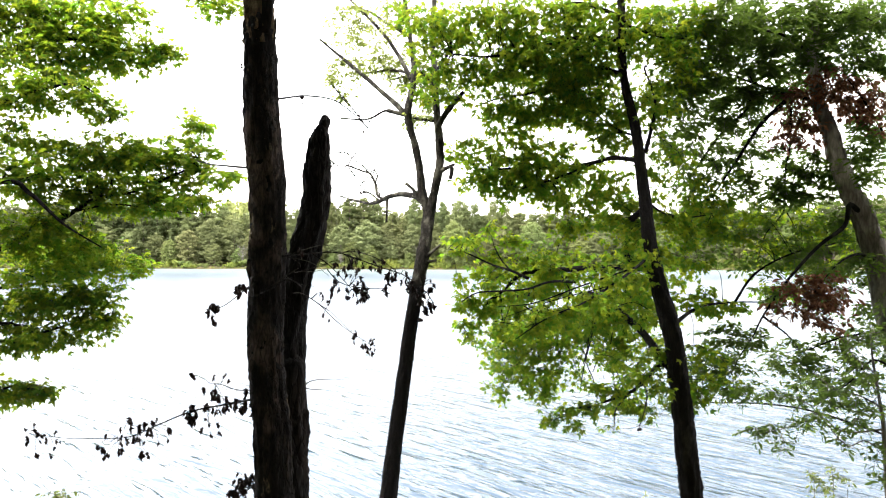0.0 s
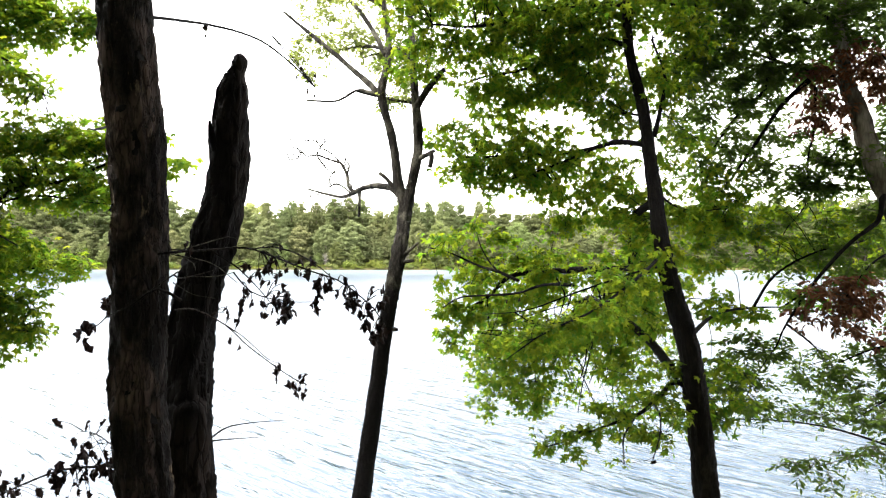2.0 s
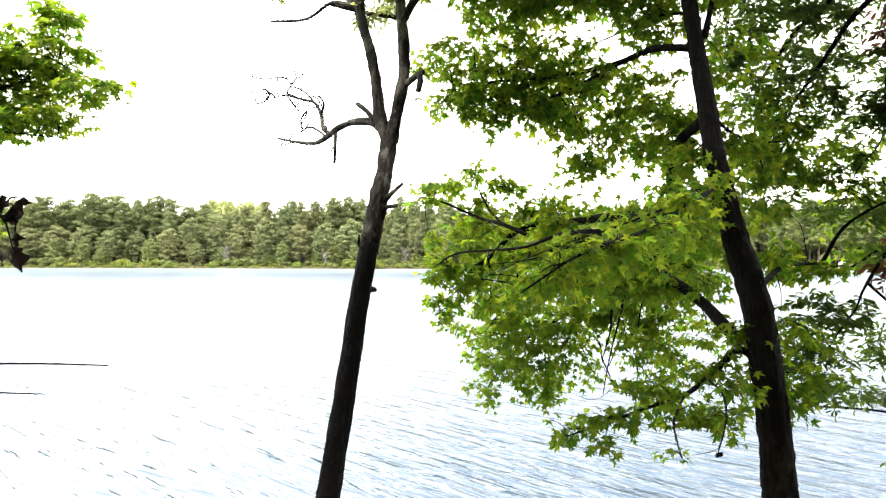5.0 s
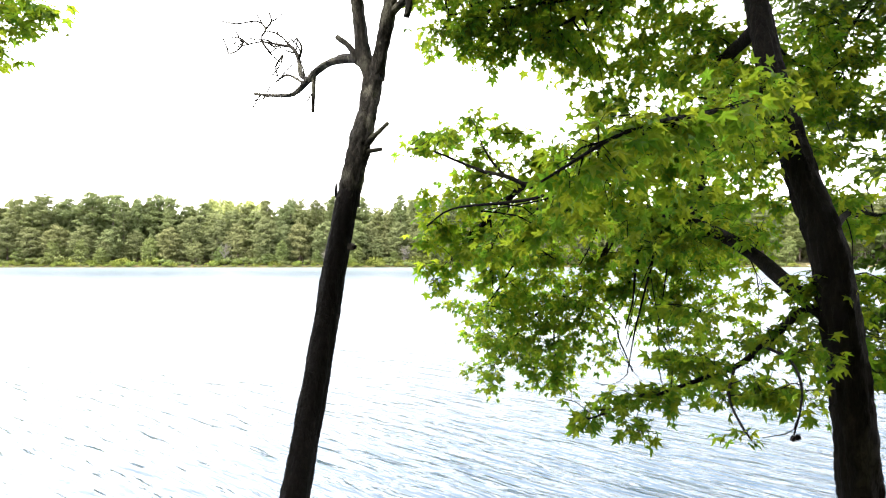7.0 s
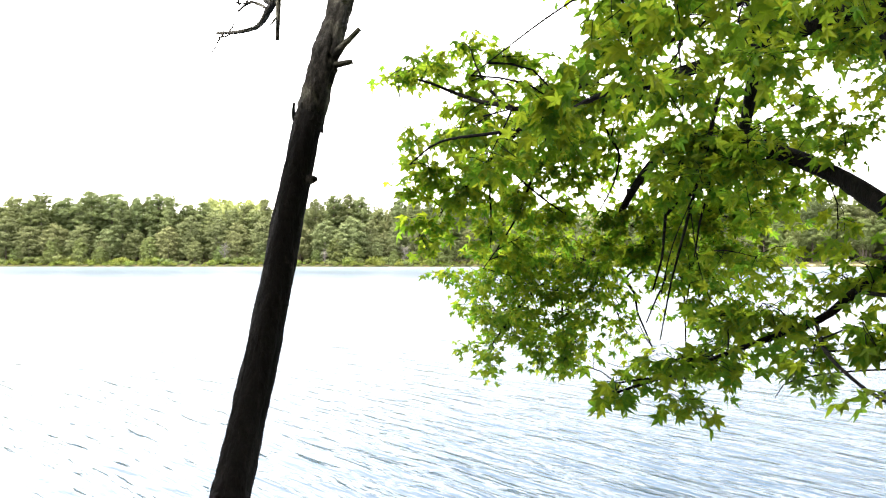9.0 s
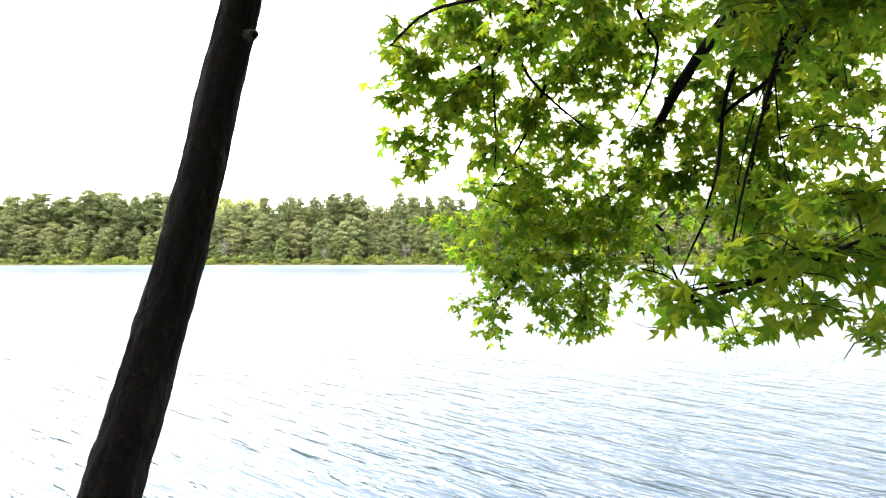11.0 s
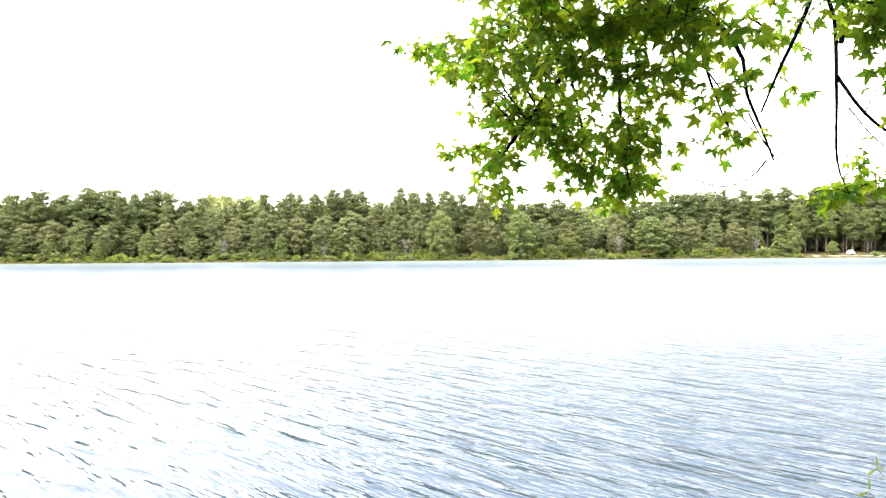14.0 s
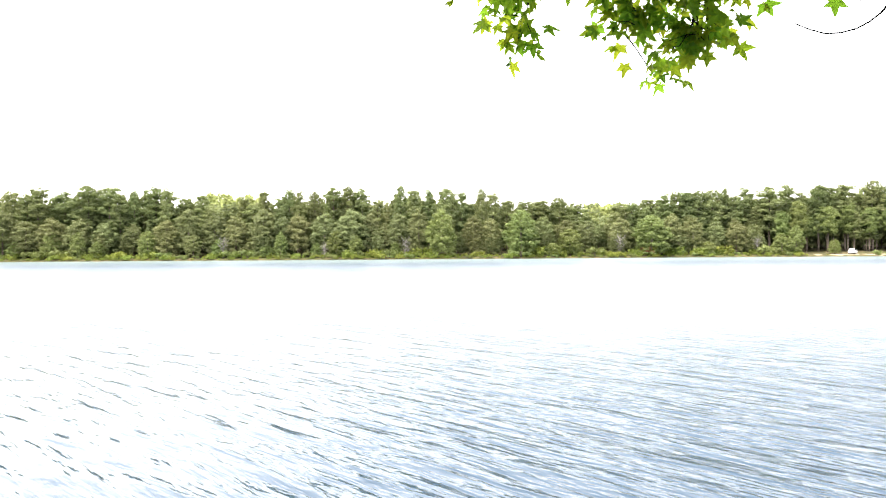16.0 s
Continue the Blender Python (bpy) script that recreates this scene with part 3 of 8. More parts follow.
def build_snag():
    rng = random.Random(11)
    tree = thing("dead_tree", (-0.27, 4.25, ground_z(-0.27, 4.25) - 0.1), "dead two-stemmed tree with dark peeling bark and withered leaves", "dead tree")
    z0 = tree.location.z
    tall = [(-0.27, 4.32, z0), (-0.275, 4.12, 4.2)] + [(-0.258, 4.020, 5.763), (-0.277, 4.010, 6.090), (-0.289, 4.010, 6.306), (-0.285, 4.010, 6.501), (-0.275, 3.990, 6.695), (-0.273, 3.970, 6.886), (-0.281, 3.930, 7.156), (-0.270, 3.865, 7.48)]
    v, f = tube(tall, [0.12, 0.09, 0.068, 0.067, 0.067, 0.067, 0.067, 0.066, 0.063, 0.057], 48, 0.010, 0.05, 1.7, 0.075)
    jagged_top(v, 48, 0.022, rng)
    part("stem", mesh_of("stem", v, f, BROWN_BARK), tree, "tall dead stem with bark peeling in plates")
    # above the torn bark the pale wood stands bare, beside a dark hollow
    v, f = tube([(-0.276, 3.88, 7.40), (-0.272, 3.86, 7.52), (-0.268, 3.85, 7.68), (-0.262, 3.84, 7.86)], [0.051, 0.050, 0.044, 0.026], 36, 0.012, 0.12, 2.3, 0.22)
    jagged_top(v, 36, 0.05, rng)
    part("splintered_wood", mesh_of("splintered_wood", v, f, BARE_WOOD), tree, "pale torn wood at the broken top")
    # a raised dark strip stands in for the shade of the hollow
    v, f = tube([(-0.234, 3.835, 7.42), (-0.226, 3.822, 7.56), (-0.222, 3.815, 7.74)], [0.019, 0.022, 0.012], 16, 0.012, 0.12, 6.1, 0.2)
    jagged_top(v, 16, 0.03, rng)
    part("bark_strip", mesh_of("bark_strip", v, f, SNAG_BARK), tree, "dark strip standing in for the hollow in the torn wood")
    for x, y, z, long in ((-0.214, 3.83, 7.435, 0.07), (-0.305, 3.84, 7.425, 0.06), (-0.268, 3.815, 7.43, 0.05), (-0.29, 3.825, 7.42, 0.055)):
        v, f = tube([(x, y, z), (x + 0.004, y - 0.004, z + long * 0.6), (x + 0.002, y - 0.008, z + long)], [0.009, 0.007, 0.001], 8, 0.01, 0.1, x * 40, 0.1)
        part("splinter", mesh_of("splinter", v, f, BARE_WOOD), tree)
    stub = [(-0.24, 4.4, z0), (-0.27, 4.36, 4.3)] + [(-0.272, 4.300, 5.984), (-0.279, 4.320, 6.142), (-0.285, 4.340, 6.301), (-0.279, 4.360, 6.436), (-0.254, 4.370, 6.560), (-0.221, 4.380, 6.672), (-0.192, 4.380, 6.784), (-0.178, 4.380, 6.909), (-0.170, 4.370, 7.032), (-0.159, 4.360, 7.126), (-0.144, 4.350, 7.170)]
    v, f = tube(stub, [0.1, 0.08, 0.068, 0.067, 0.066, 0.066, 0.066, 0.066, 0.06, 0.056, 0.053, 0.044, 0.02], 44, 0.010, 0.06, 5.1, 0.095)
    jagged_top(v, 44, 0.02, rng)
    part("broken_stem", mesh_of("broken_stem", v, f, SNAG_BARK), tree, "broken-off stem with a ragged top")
    v, f = tube([(-0.148, 4.360, 7.128), (-0.142, 4.355, 7.176), (-0.136, 4.350, 7.205), (-0.143, 4.350, 7.222)], [0.02, 0.02, 0.022, 0.012], 14, 0.008, 0.12, 3.3, 0.1)
    part("broken_tip", mesh_of("broken_tip", v, f, SNAG_BARK), tree)
    v, f = tube([(-0.202, 4.330, 6.931), (-0.212, 4.320, 6.978), (-0.217, 4.320, 7.019)], [0.014, 0.01, 0.003], 9, 0.008, 0.1, 4.3, 0.1)
    part("splinter", mesh_of("splinter", v, f, SNAG_BARK), tree)
    lines = []

    def dead_branch(points, r0, r1):
        radii = [r0 + (r1 - r0) * i / (len(points) - 1) for i in range(len(points))]
        v, f = tube(points, radii, 7, 0.03, 0.1, rng.random() * 9)
        part("dead_branch", mesh_of("dead_branch", v, f, SNAG_BARK), tree)
        line, _r = smooth_line(points, radii, 0.04)
        lines.append(line)

    dead_branch([(-0.210, 3.950, 6.623), (-0.176, 3.970, 6.627), (-0.117, 4.050, 6.633), (-0.039, 4.100, 6.638), (0.050, 4.050, 6.615), (0.153, 3.970, 6.584), (0.244, 3.900, 6.561), (0.298, 3.850, 6.532), (0.343, 3.820, 6.497), (0.368, 3.800, 6.462)], 0.0034, 0.0012)
    dead_branch([(-0.117, 4.050, 6.633), (-0.060, 4.100, 6.585), (-0.008, 4.120, 6.526), (0.029, 4.100, 6.491)], 0.0026, 0.001)
    dead_branch([(-0.150, 3.900, 6.573), (-0.162, 4.000, 6.562), (-0.060, 4.100, 6.597)], 0.0022, 0.001)
    dead_branch([(-0.170, 3.950, 6.485), (-0.156, 4.050, 6.477), (-0.112, 4.150, 6.428), (-0.069, 4.180, 6.376), (-0.025, 4.200, 6.334), (0.057, 4.180, 6.284), (0.112, 4.160, 6.262)], 0.0026, 0.001)
    dead_branch([(-0.025, 4.100, 6.634), (0.043, 4.060, 6.641), (0.125, 4.000, 6.622), (0.196, 3.940, 6.588), (0.238, 3.900, 6.558)], 0.002, 0.001)
    dead_branch([(-0.072, 4.100, 6.573), (-0.024, 4.100, 6.521), (0.075, 4.050, 6.500), (0.183, 3.970, 6.504)], 0.002, 0.001)
    dead_branch([(-0.112, 4.150, 6.428), (-0.060, 4.160, 6.391), (-0.006, 4.180, 6.333), (0.024, 4.200, 6.314)], 0.0018, 0.0008)
    dead_branch([(-0.234, 4.320, 6.059), (-0.228, 4.360, 6.059), (-0.226, 4.500, 6.057), (-0.192, 4.650, 6.037), (-0.120, 4.800, 6.010)], 0.004, 0.0012)
    dead_branch([(-0.234, 4.320, 6.059), (-0.228, 4.500, 6.019), (-0.182, 4.700, 5.974)], 0.003, 0.001)
    dead_branch([(-0.334, 4.050, 6.070), (-0.547, 4.300, 5.989), (-0.776, 4.500, 5.912), (-1.026, 4.700, 5.798), (-1.267, 4.900, 5.684), (-1.556, 5.100, 5.618), (-1.804, 5.250, 5.575), (-2.117, 5.400, 5.557)], 0.0045, 0.0015)
    dead_branch([(-0.341, 4.050, 6.103), (-0.499, 4.300, 6.052), (-0.627, 4.450, 6.046), (-0.693, 4.500, 6.041)], 0.003, 0.001)
    dead_branch([(-0.330, 4.000, 6.523), (-0.453, 4.200, 6.467), (-0.597, 4.400, 6.399), (-0.786, 4.600, 6.343)], 0.003, 0.001)
    dead_branch([(-0.247, 3.900, 7.195), (-0.228, 4.100, 7.249), (-0.210, 4.300, 7.299), (-0.169, 4.500, 7.334), (-0.145, 4.700, 7.353), (-0.098, 4.900, 7.328), (-0.071, 5.100, 7.305), (-0.315, 5.350, 7.590), (-0.274, 5.600, 7.550), (-0.236, 5.800, 7.497)], 0.0045, 0.002)
    dead_branch([(-0.315, 3.950, 6.952), (-0.513, 4.300, 7.001), (-0.764, 4.700, 7.060), (-0.955, 5.000, 7.115)], 0.0055, 0.003)
    dead_branch([(-0.318, 3.900, 7.370), (-0.352, 3.910, 7.425), (-0.395, 3.920, 7.455), (-0.44, 3.940, 7.462)], 0.0026, 0.001)
    dead_branch([(-0.328, 3.900, 7.345), (-0.343, 3.900, 7.330), (-0.362, 3.910, 7.318)], 0.0018, 0.0008)
    dead_branch([(-0.315, 4.100, 5.736), (-0.449, 4.300, 5.631), (-0.579, 4.500, 5.512), (-0.746, 4.700, 5.384)], 0.004, 0.0015)
    dead_branch([(-0.112, 3.850, 6.514), (-0.154, 3.820, 6.544), (-0.199, 3.800, 6.512), (-0.291, 3.850, 6.475)], 0.004, 0.0012)
    # bleached twigs across the fork
    for points in ([(-0.261, 4.12, 6.635), (-0.153, 4.12, 6.630), (-0.032, 4.12, 6.650)], [(-0.249, 4.12, 6.630), (-0.189, 4.12, 6.597), (-0.183, 4.12, 6.576)], [(-0.123, 3.86, 6.582), (-0.197, 3.86, 6.533), (-0.247, 3.86, 6.504)], [(-0.249, 4.12, 6.621), (-0.140, 4.12, 6.597), (-0.068, 4.12, 6.544)], [(-0.243, 4.12, 6.544), (-0.189, 4.12, 6.512), (-0.128, 4.12, 6.502)], [(-0.213, 4.12, 6.561), (-0.128, 4.12, 6.561), (-0.074, 4.12, 6.573)], [(-0.237, 4.12, 6.627), (-0.092, 4.12, 6.668), (-0.068, 4.12, 6.654)]):
        v, f = tube(points, [0.0017, 0.0013, 0.0008], 6, 0.02, 0.1, rng.random() * 9)
        part("dead_twig", mesh_of("dead_twig", v, f, GREY_BARK), tree, "thin bleached twig")
    # loose bark, standing off both stems
    flakes = [mesh_of("bark_flake", *curled_flake(0.022, k), SNAG_BARK, True) for k in range(7)]
    at = Vector(tree.location)
    for line, radii, low, high, count in ((tall, 0.064, 4.6, 7.6, 150), (stub, 0.060, 4.4, 6.35, 150)):
        pts, _r = smooth_line(line, [0] * len(line), 0.02)
        pts = [p for p in pts if low < p.z < high]
        for _ in range(count):
            c, a = rng.choice(pts), rng.uniform(0, 2 * math.pi)
            out = Vector((math.cos(a), math.sin(a), 0))
            ob = new("bark_flake", rng.choice(flakes))
            ob.parent = tree
            ob.matrix_basis = Matrix.Translation(-at) @ leaf_pose(c + out * radii * 0.96, Vector((0, 0, -1)) + out * rng.uniform(0.05, 0.45), out, rng.uniform(0.5, 1.5))
    metas = [mesh_of("withered_leaf", *curled_leaf(0.026, k), DEAD_LEAF, True) for k in range(8)]
    spots = [(0.033, 4.120, 6.627, 0.016, 6), (0.125, 4.000, 6.608, 0.009, 2), (0.161, 3.970, 6.589, 0.013, 6), (-0.030, 4.100, 6.597, 0.009, 2), (0.011, 4.100, 6.573, 0.014, 4), (0.040, 4.100, 6.573, 0.012, 4), (0.076, 4.100, 6.573, 0.016, 5), (-0.036, 4.100, 6.544, 0.009, 3), (0.194, 3.930, 6.542, 0.016, 8), (0.064, 4.100, 6.538, 0.016, 6), (0.035, 4.100, 6.503, 0.016, 7), (0.070, 4.100, 6.497, 0.012, 5), (-0.048, 4.100, 6.497, 0.010, 4), (0.263, 3.880, 6.543, 0.014, 9), (0.299, 3.850, 6.515, 0.012, 8), (0.331, 3.830, 6.516, 0.013, 8)]
    spots += [(-0.083, 4.120, 6.461, 0.015, 6), (0.046, 4.100, 6.474, 0.014, 5), (0.094, 4.100, 6.480, 0.014, 5), (0.076, 4.100, 6.447, 0.014, 7), (0.067, 3.950, 6.421, 0.012, 7), (0.078, 3.950, 6.447, 0.008, 3), (-0.021, 4.100, 6.435, 0.009, 3), (0.177, 3.970, 6.501, 0.009, 4), (0.312, 3.830, 6.483, 0.009, 4), (0.328, 3.800, 6.443, 0.011, 6), (0.360, 3.800, 6.467, 0.009, 5), (0.019, 4.200, 6.309, 0.010, 4), (0.074, 4.170, 6.268, 0.015, 7), (0.099, 4.160, 6.262, 0.010, 3), (-0.099, 4.140, 6.381, 0.006, 2), (-0.087, 4.150, 6.365, 0.005, 1), (-0.151, 4.000, 6.649, 0.011, 3)]
    spots += [(-1.999, 5.350, 5.539, 0.051, 16), (-2.100, 5.400, 5.557, 0.032, 5), (-1.383, 4.950, 5.649, 0.040, 13), (-1.198, 4.850, 5.693, 0.045, 16), (-1.049, 4.750, 5.749, 0.038, 13), (-0.789, 4.500, 5.894, 0.025, 10), (-0.659, 4.400, 5.901, 0.034, 10), (-0.640, 4.450, 6.021, 0.040, 14), (-0.547, 4.300, 6.004, 0.028, 10), (-0.440, 4.200, 6.026, 0.027, 10), (-0.654, 4.450, 6.387, 0.022, 10), (-0.437, 4.200, 6.485, 0.018, 5), (-0.473, 4.300, 5.669, 0.033, 14), (-0.566, 4.500, 5.525, 0.040, 14), (-0.345, 3.900, 7.335, 0.007, 3), (-0.222, 4.300, 7.294, 0.009, 3), (-0.085, 5.000, 7.318, 0.023, 5)]
    withered(tree, lines, spots, rng, metas)


build_snag()


# ---- the leaning, half-dead tree ----
def limb(tree, points, r0, r1, mat, lines=None, sides=9, name="limb", ridges=0.0, step=0.05, rough=0.09, label=""):
    radii = r0 if isinstance(r0, list) else [r0 + (r1 - r0) * (i / (len(points) - 1)) for i in range(len(points))]
    r0 = radii[0]
    v, f = tube(points, radii, sides, step, rough, len(points) * 1.7 + r0 * 50, ridges)
    ob = part(name, mesh_of(name, v, f, mat), tree, label)
    if lines is not None:
        line, _r = smooth_line(points, radii, 0.06)
        lines.append(line)
    return ob


def build_leaning_tree():
    rng = random.Random(21)
    bx, by = -0.5, 6.75
    tree = thing("leaning_tree", (bx, by, ground_z(bx, by) - 0.1), "leaning half-dead tree with grey bark and bare limbs", "tree")
    lines = []
    # shade on the lower trunk is put into its darker bark colour
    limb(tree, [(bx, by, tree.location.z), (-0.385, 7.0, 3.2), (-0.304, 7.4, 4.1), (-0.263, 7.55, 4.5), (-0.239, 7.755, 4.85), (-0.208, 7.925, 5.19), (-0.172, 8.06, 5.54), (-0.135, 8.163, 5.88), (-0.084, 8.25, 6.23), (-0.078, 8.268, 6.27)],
         [0.1, 0.085, 0.079, 0.076, 0.073, 0.07, 0.068, 0.066, 0.064, 0.064], 0, LEAN_SHADED_BARK, None, 40, "trunk", 0.026, 0.012, 0.045)
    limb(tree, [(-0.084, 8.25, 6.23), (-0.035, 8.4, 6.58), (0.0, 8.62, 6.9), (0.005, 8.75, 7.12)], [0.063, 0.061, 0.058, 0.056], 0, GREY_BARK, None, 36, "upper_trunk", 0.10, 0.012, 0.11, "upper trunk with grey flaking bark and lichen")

    def branch(points, r0, r1, sides=12, ridges=0.09):
        limb(tree, points, r0, r1, GREY_BARK, lines, sides, "limb", ridges, 0.02, 0.14)
    branch([(-0.007, 8.720, 7.049), (-0.064, 8.760, 7.229), (-0.088, 8.760, 7.437), (-0.123, 8.740, 7.672), (-0.216, 8.720, 8.054), (-0.189, 8.800, 8.308), (-0.168, 8.900, 8.542), (-0.221, 9.000, 8.936), (-0.294, 9.100, 9.402)] + [(-0.35, 9.2, 9.9), (-0.4, 9.3, 10.6)], 0.0500, 0.0180, 16)
    branch([(0.022, 8.720, 7.049), (0.069, 8.720, 7.285), (0.116, 8.720, 7.580), (0.102, 8.750, 7.909), (0.069, 8.800, 8.276), (0.044, 8.900, 8.600), (0.018, 9.000, 8.994)] + [(0.05, 9.1, 9.8), (0.0, 9.2, 10.5)], 0.0520, 0.0180, 16)
    branch([(-0.205, 8.720, 8.042), (-0.430, 8.900, 8.272), (-0.706, 9.100, 8.536), (-0.983, 9.300, 8.792), (-1.146, 9.400, 8.937), (-1.326, 9.500, 9.100)], 0.0320, 0.0120, 9)
    branch([(0.102, 8.750, 7.957), (0.187, 8.700, 8.077), (0.277, 8.650, 8.183), (0.365, 8.600, 8.270)], 0.0350, 0.0220, 9)
    branch([(-0.064, 8.760, 7.152), (-0.131, 8.850, 7.213), (-0.291, 9.050, 7.259), (-0.465, 9.300, 7.260), (-0.636, 9.600, 7.224), (-0.795, 9.900, 7.217), (-1.021, 10.200, 7.273), (-1.296, 10.500, 7.354)], 0.0360, 0.0100, 10)
    branch([(-0.582, 9.500, 7.230), (-0.662, 9.600, 7.297), (-0.704, 9.700, 7.439), (-0.780, 9.800, 7.564), (-0.900, 9.900, 7.616), (-1.111, 10.100, 7.703)], 0.0204, 0.0088, 6, 0)
    branch([(-0.704, 9.700, 7.439), (-0.670, 9.650, 7.521), (-0.718, 9.700, 7.607)], 0.0119, 0.0075, 5, 0)
    branch([(-0.780, 9.800, 7.564), (-0.914, 9.900, 7.699), (-1.043, 10.000, 7.761)], 0.0090, 0.0060, 5, 0)
    branch([(-0.636, 9.600, 7.230), (-0.814, 9.800, 7.347), (-0.934, 9.900, 7.321)], 0.0119, 0.0075, 5, 0)
    branch([(-0.517, 9.400, 7.248), (-0.523, 9.400, 7.119), (-0.529, 9.400, 6.970)], 0.0153, 0.0132, 6, 0)
    branch([(-0.984, 9.900, 7.551), (-1.072, 9.950, 7.677), (-1.049, 10.000, 7.775), (-1.134, 10.050, 7.857), (-1.316, 10.100, 7.856), (-1.480, 10.200, 7.909)], 0.0090, 0.0060, 5, 0)
    branch([(-1.049, 10.000, 7.775), (-0.988, 9.950, 7.823), (-1.007, 9.950, 7.897)], 0.0090, 0.0060, 5, 0)
    branch([(-0.831, 9.700, 7.477), (-0.897, 9.750, 7.402), (-0.879, 9.750, 7.313)], 0.0090, 0.0060, 5, 0)
    branch([(-1.251, 10.200, 7.705), (-1.356, 10.300, 7.793), (-1.464, 10.400, 7.834)], 0.0090, 0.0060, 5, 0)
    branch([(-1.332, 10.300, 7.744), (-1.381, 10.300, 7.686), (-1.489, 10.400, 7.685)], 0.0090, 0.0060, 5, 0)
    branch([(-0.101, 8.780, 7.171), (-0.157, 8.800, 7.275), (-0.252, 8.850, 7.357)], 0.0238, 0.0176, 6, 0)
    branch([(0.128, 8.720, 7.474), (0.204, 8.600, 7.495), (0.271, 8.500, 7.511)], 0.0260, 0.0180, 9)
    branch([(0.248, 8.500, 7.506), (0.254, 8.500, 7.448), (0.237, 8.500, 7.368)], 0.0221, 0.0176, 7)
    branch([(-0.000, 8.400, 6.580), (0.059, 8.360, 6.625), (0.145, 8.330, 6.698)], 0.0220, 0.0120, 8)
    branch([(0.026, 8.350, 6.536), (0.067, 8.340, 6.541), (0.108, 8.330, 6.546)], 0.0180, 0.0140, 8)
    branch([(-0.216, 8.720, 8.054), (-0.357, 8.800, 8.112), (-0.478, 8.900, 8.145), (-0.705, 9.100, 8.093), (-1.040, 9.300, 8.139)], 0.0187, 0.0088, 6, 0)
    branch([(-0.478, 8.900, 8.145), (-0.186, 8.900, 8.070), (0.060, 8.850, 8.017)], 0.0170, 0.0176, 6, 0)
    branch([(-0.199, 8.900, 8.482), (-0.405, 9.200, 8.872), (-0.639, 9.500, 9.222), (-0.870, 9.700, 9.489), (-1.043, 9.900, 9.697)], 0.0272, 0.0110, 7, 0)
    branch([(-0.256, 9.100, 9.029), (-0.482, 9.300, 9.189), (-0.753, 9.600, 9.440), (-0.990, 9.800, 9.579)], 0.0204, 0.0088, 6, 0)
    branch([(-0.168, 8.900, 8.542), (-0.481, 9.300, 8.677), (-0.785, 9.600, 8.724), (-0.869, 9.700, 8.716)], 0.0204, 0.0088, 6, 0)
    branch([(0.059, 8.850, 8.407), (-0.104, 9.000, 8.567), (-0.278, 9.200, 8.587), (-0.493, 9.400, 8.593)], 0.0170, 0.0088, 6, 0)
    branch([(0.044, 8.900, 8.540), (0.163, 9.200, 8.802), (0.218, 9.400, 9.114)], 0.0204, 0.0110, 6, 0)
    # brittle dead twigs on the bare side limb
    spurs = Bundle()
    bare = [p for line in lines for p in line if p.y > 9.0 and p.x < -0.4 and 7.1 < p.z < 7.95]
    for _ in range(34):
        root = rng.choice(bare)
        q, way = Vector(root), Vector((rng.uniform(-1, 0.6), rng.uniform(-0.4, 0.4), rng.uniform(-1, 1))).normalized()
        pts, length = [Vector(q)], rng.uniform(0.05, 0.22)
        for _k in range(3):
            q = q + way * length / 3
            way = (way + Vector((rng.gauss(0, 0.35), rng.gauss(0, 0.2), rng.gauss(0, 0.35)))).normalized()
            pts.append(Vector(q))
        twig(spurs, pts, 0.0070, 0.0040, 5, 0.03, rng.random() * 9)
    part("twig_spray", mesh_of("twig_spray", spurs.verts, spurs.faces, GREY_BARK), tree, "brittle bare grey twigs", "stuff")
    limb(tree, [(-0.045, 8.120, 5.977), (-0.022, 8.100, 5.976), (-0.009, 8.090, 5.973)], 0.022, 0.010, LEAN_SHADED_BARK, None, 9, "knot")
    limb(tree, [(-0.147, 8.280, 6.264), (-0.151, 8.270, 6.298), (-0.146, 8.260, 6.343)], 0.014, 0.005, LEAN_SHADED_BARK, None, 7, "bark_flake")
    clumps = [(-1.09, 9.80, 9.29, 0.27, 0.24, 0.15, 40), (-0.79, 9.60, 9.19, 0.30, 0.27, 0.18, 45), (-0.42, 9.30, 9.03, 0.25, 0.23, 0.25, 40), (-0.85, 9.60, 8.86, 0.26, 0.24, 0.12, 28), (-1.08, 9.40, 8.68, 0.16, 0.14, 0.13, 18), (-0.42, 9.30, 8.58, 0.19, 0.17, 0.14, 22), (-0.10, 9.00, 8.32, 0.15, 0.14, 0.18, 20), (-0.03, 9.20, 8.74, 0.19, 0.17, 0.22, 30), (0.15, 9.40, 9.11, 0.23, 0.20, 0.26, 35), (-0.52, 9.60, 9.45, 0.40, 0.36, 0.16, 45), (-0.00, 8.90, 8.09, 0.11, 0.12, 0.11, 12), (-1.02, 9.80, 9.49, 0.24, 0.21, 0.13, 25), (-0.18, 8.80, 8.01, 0.09, 0.12, 0.07, 8)]
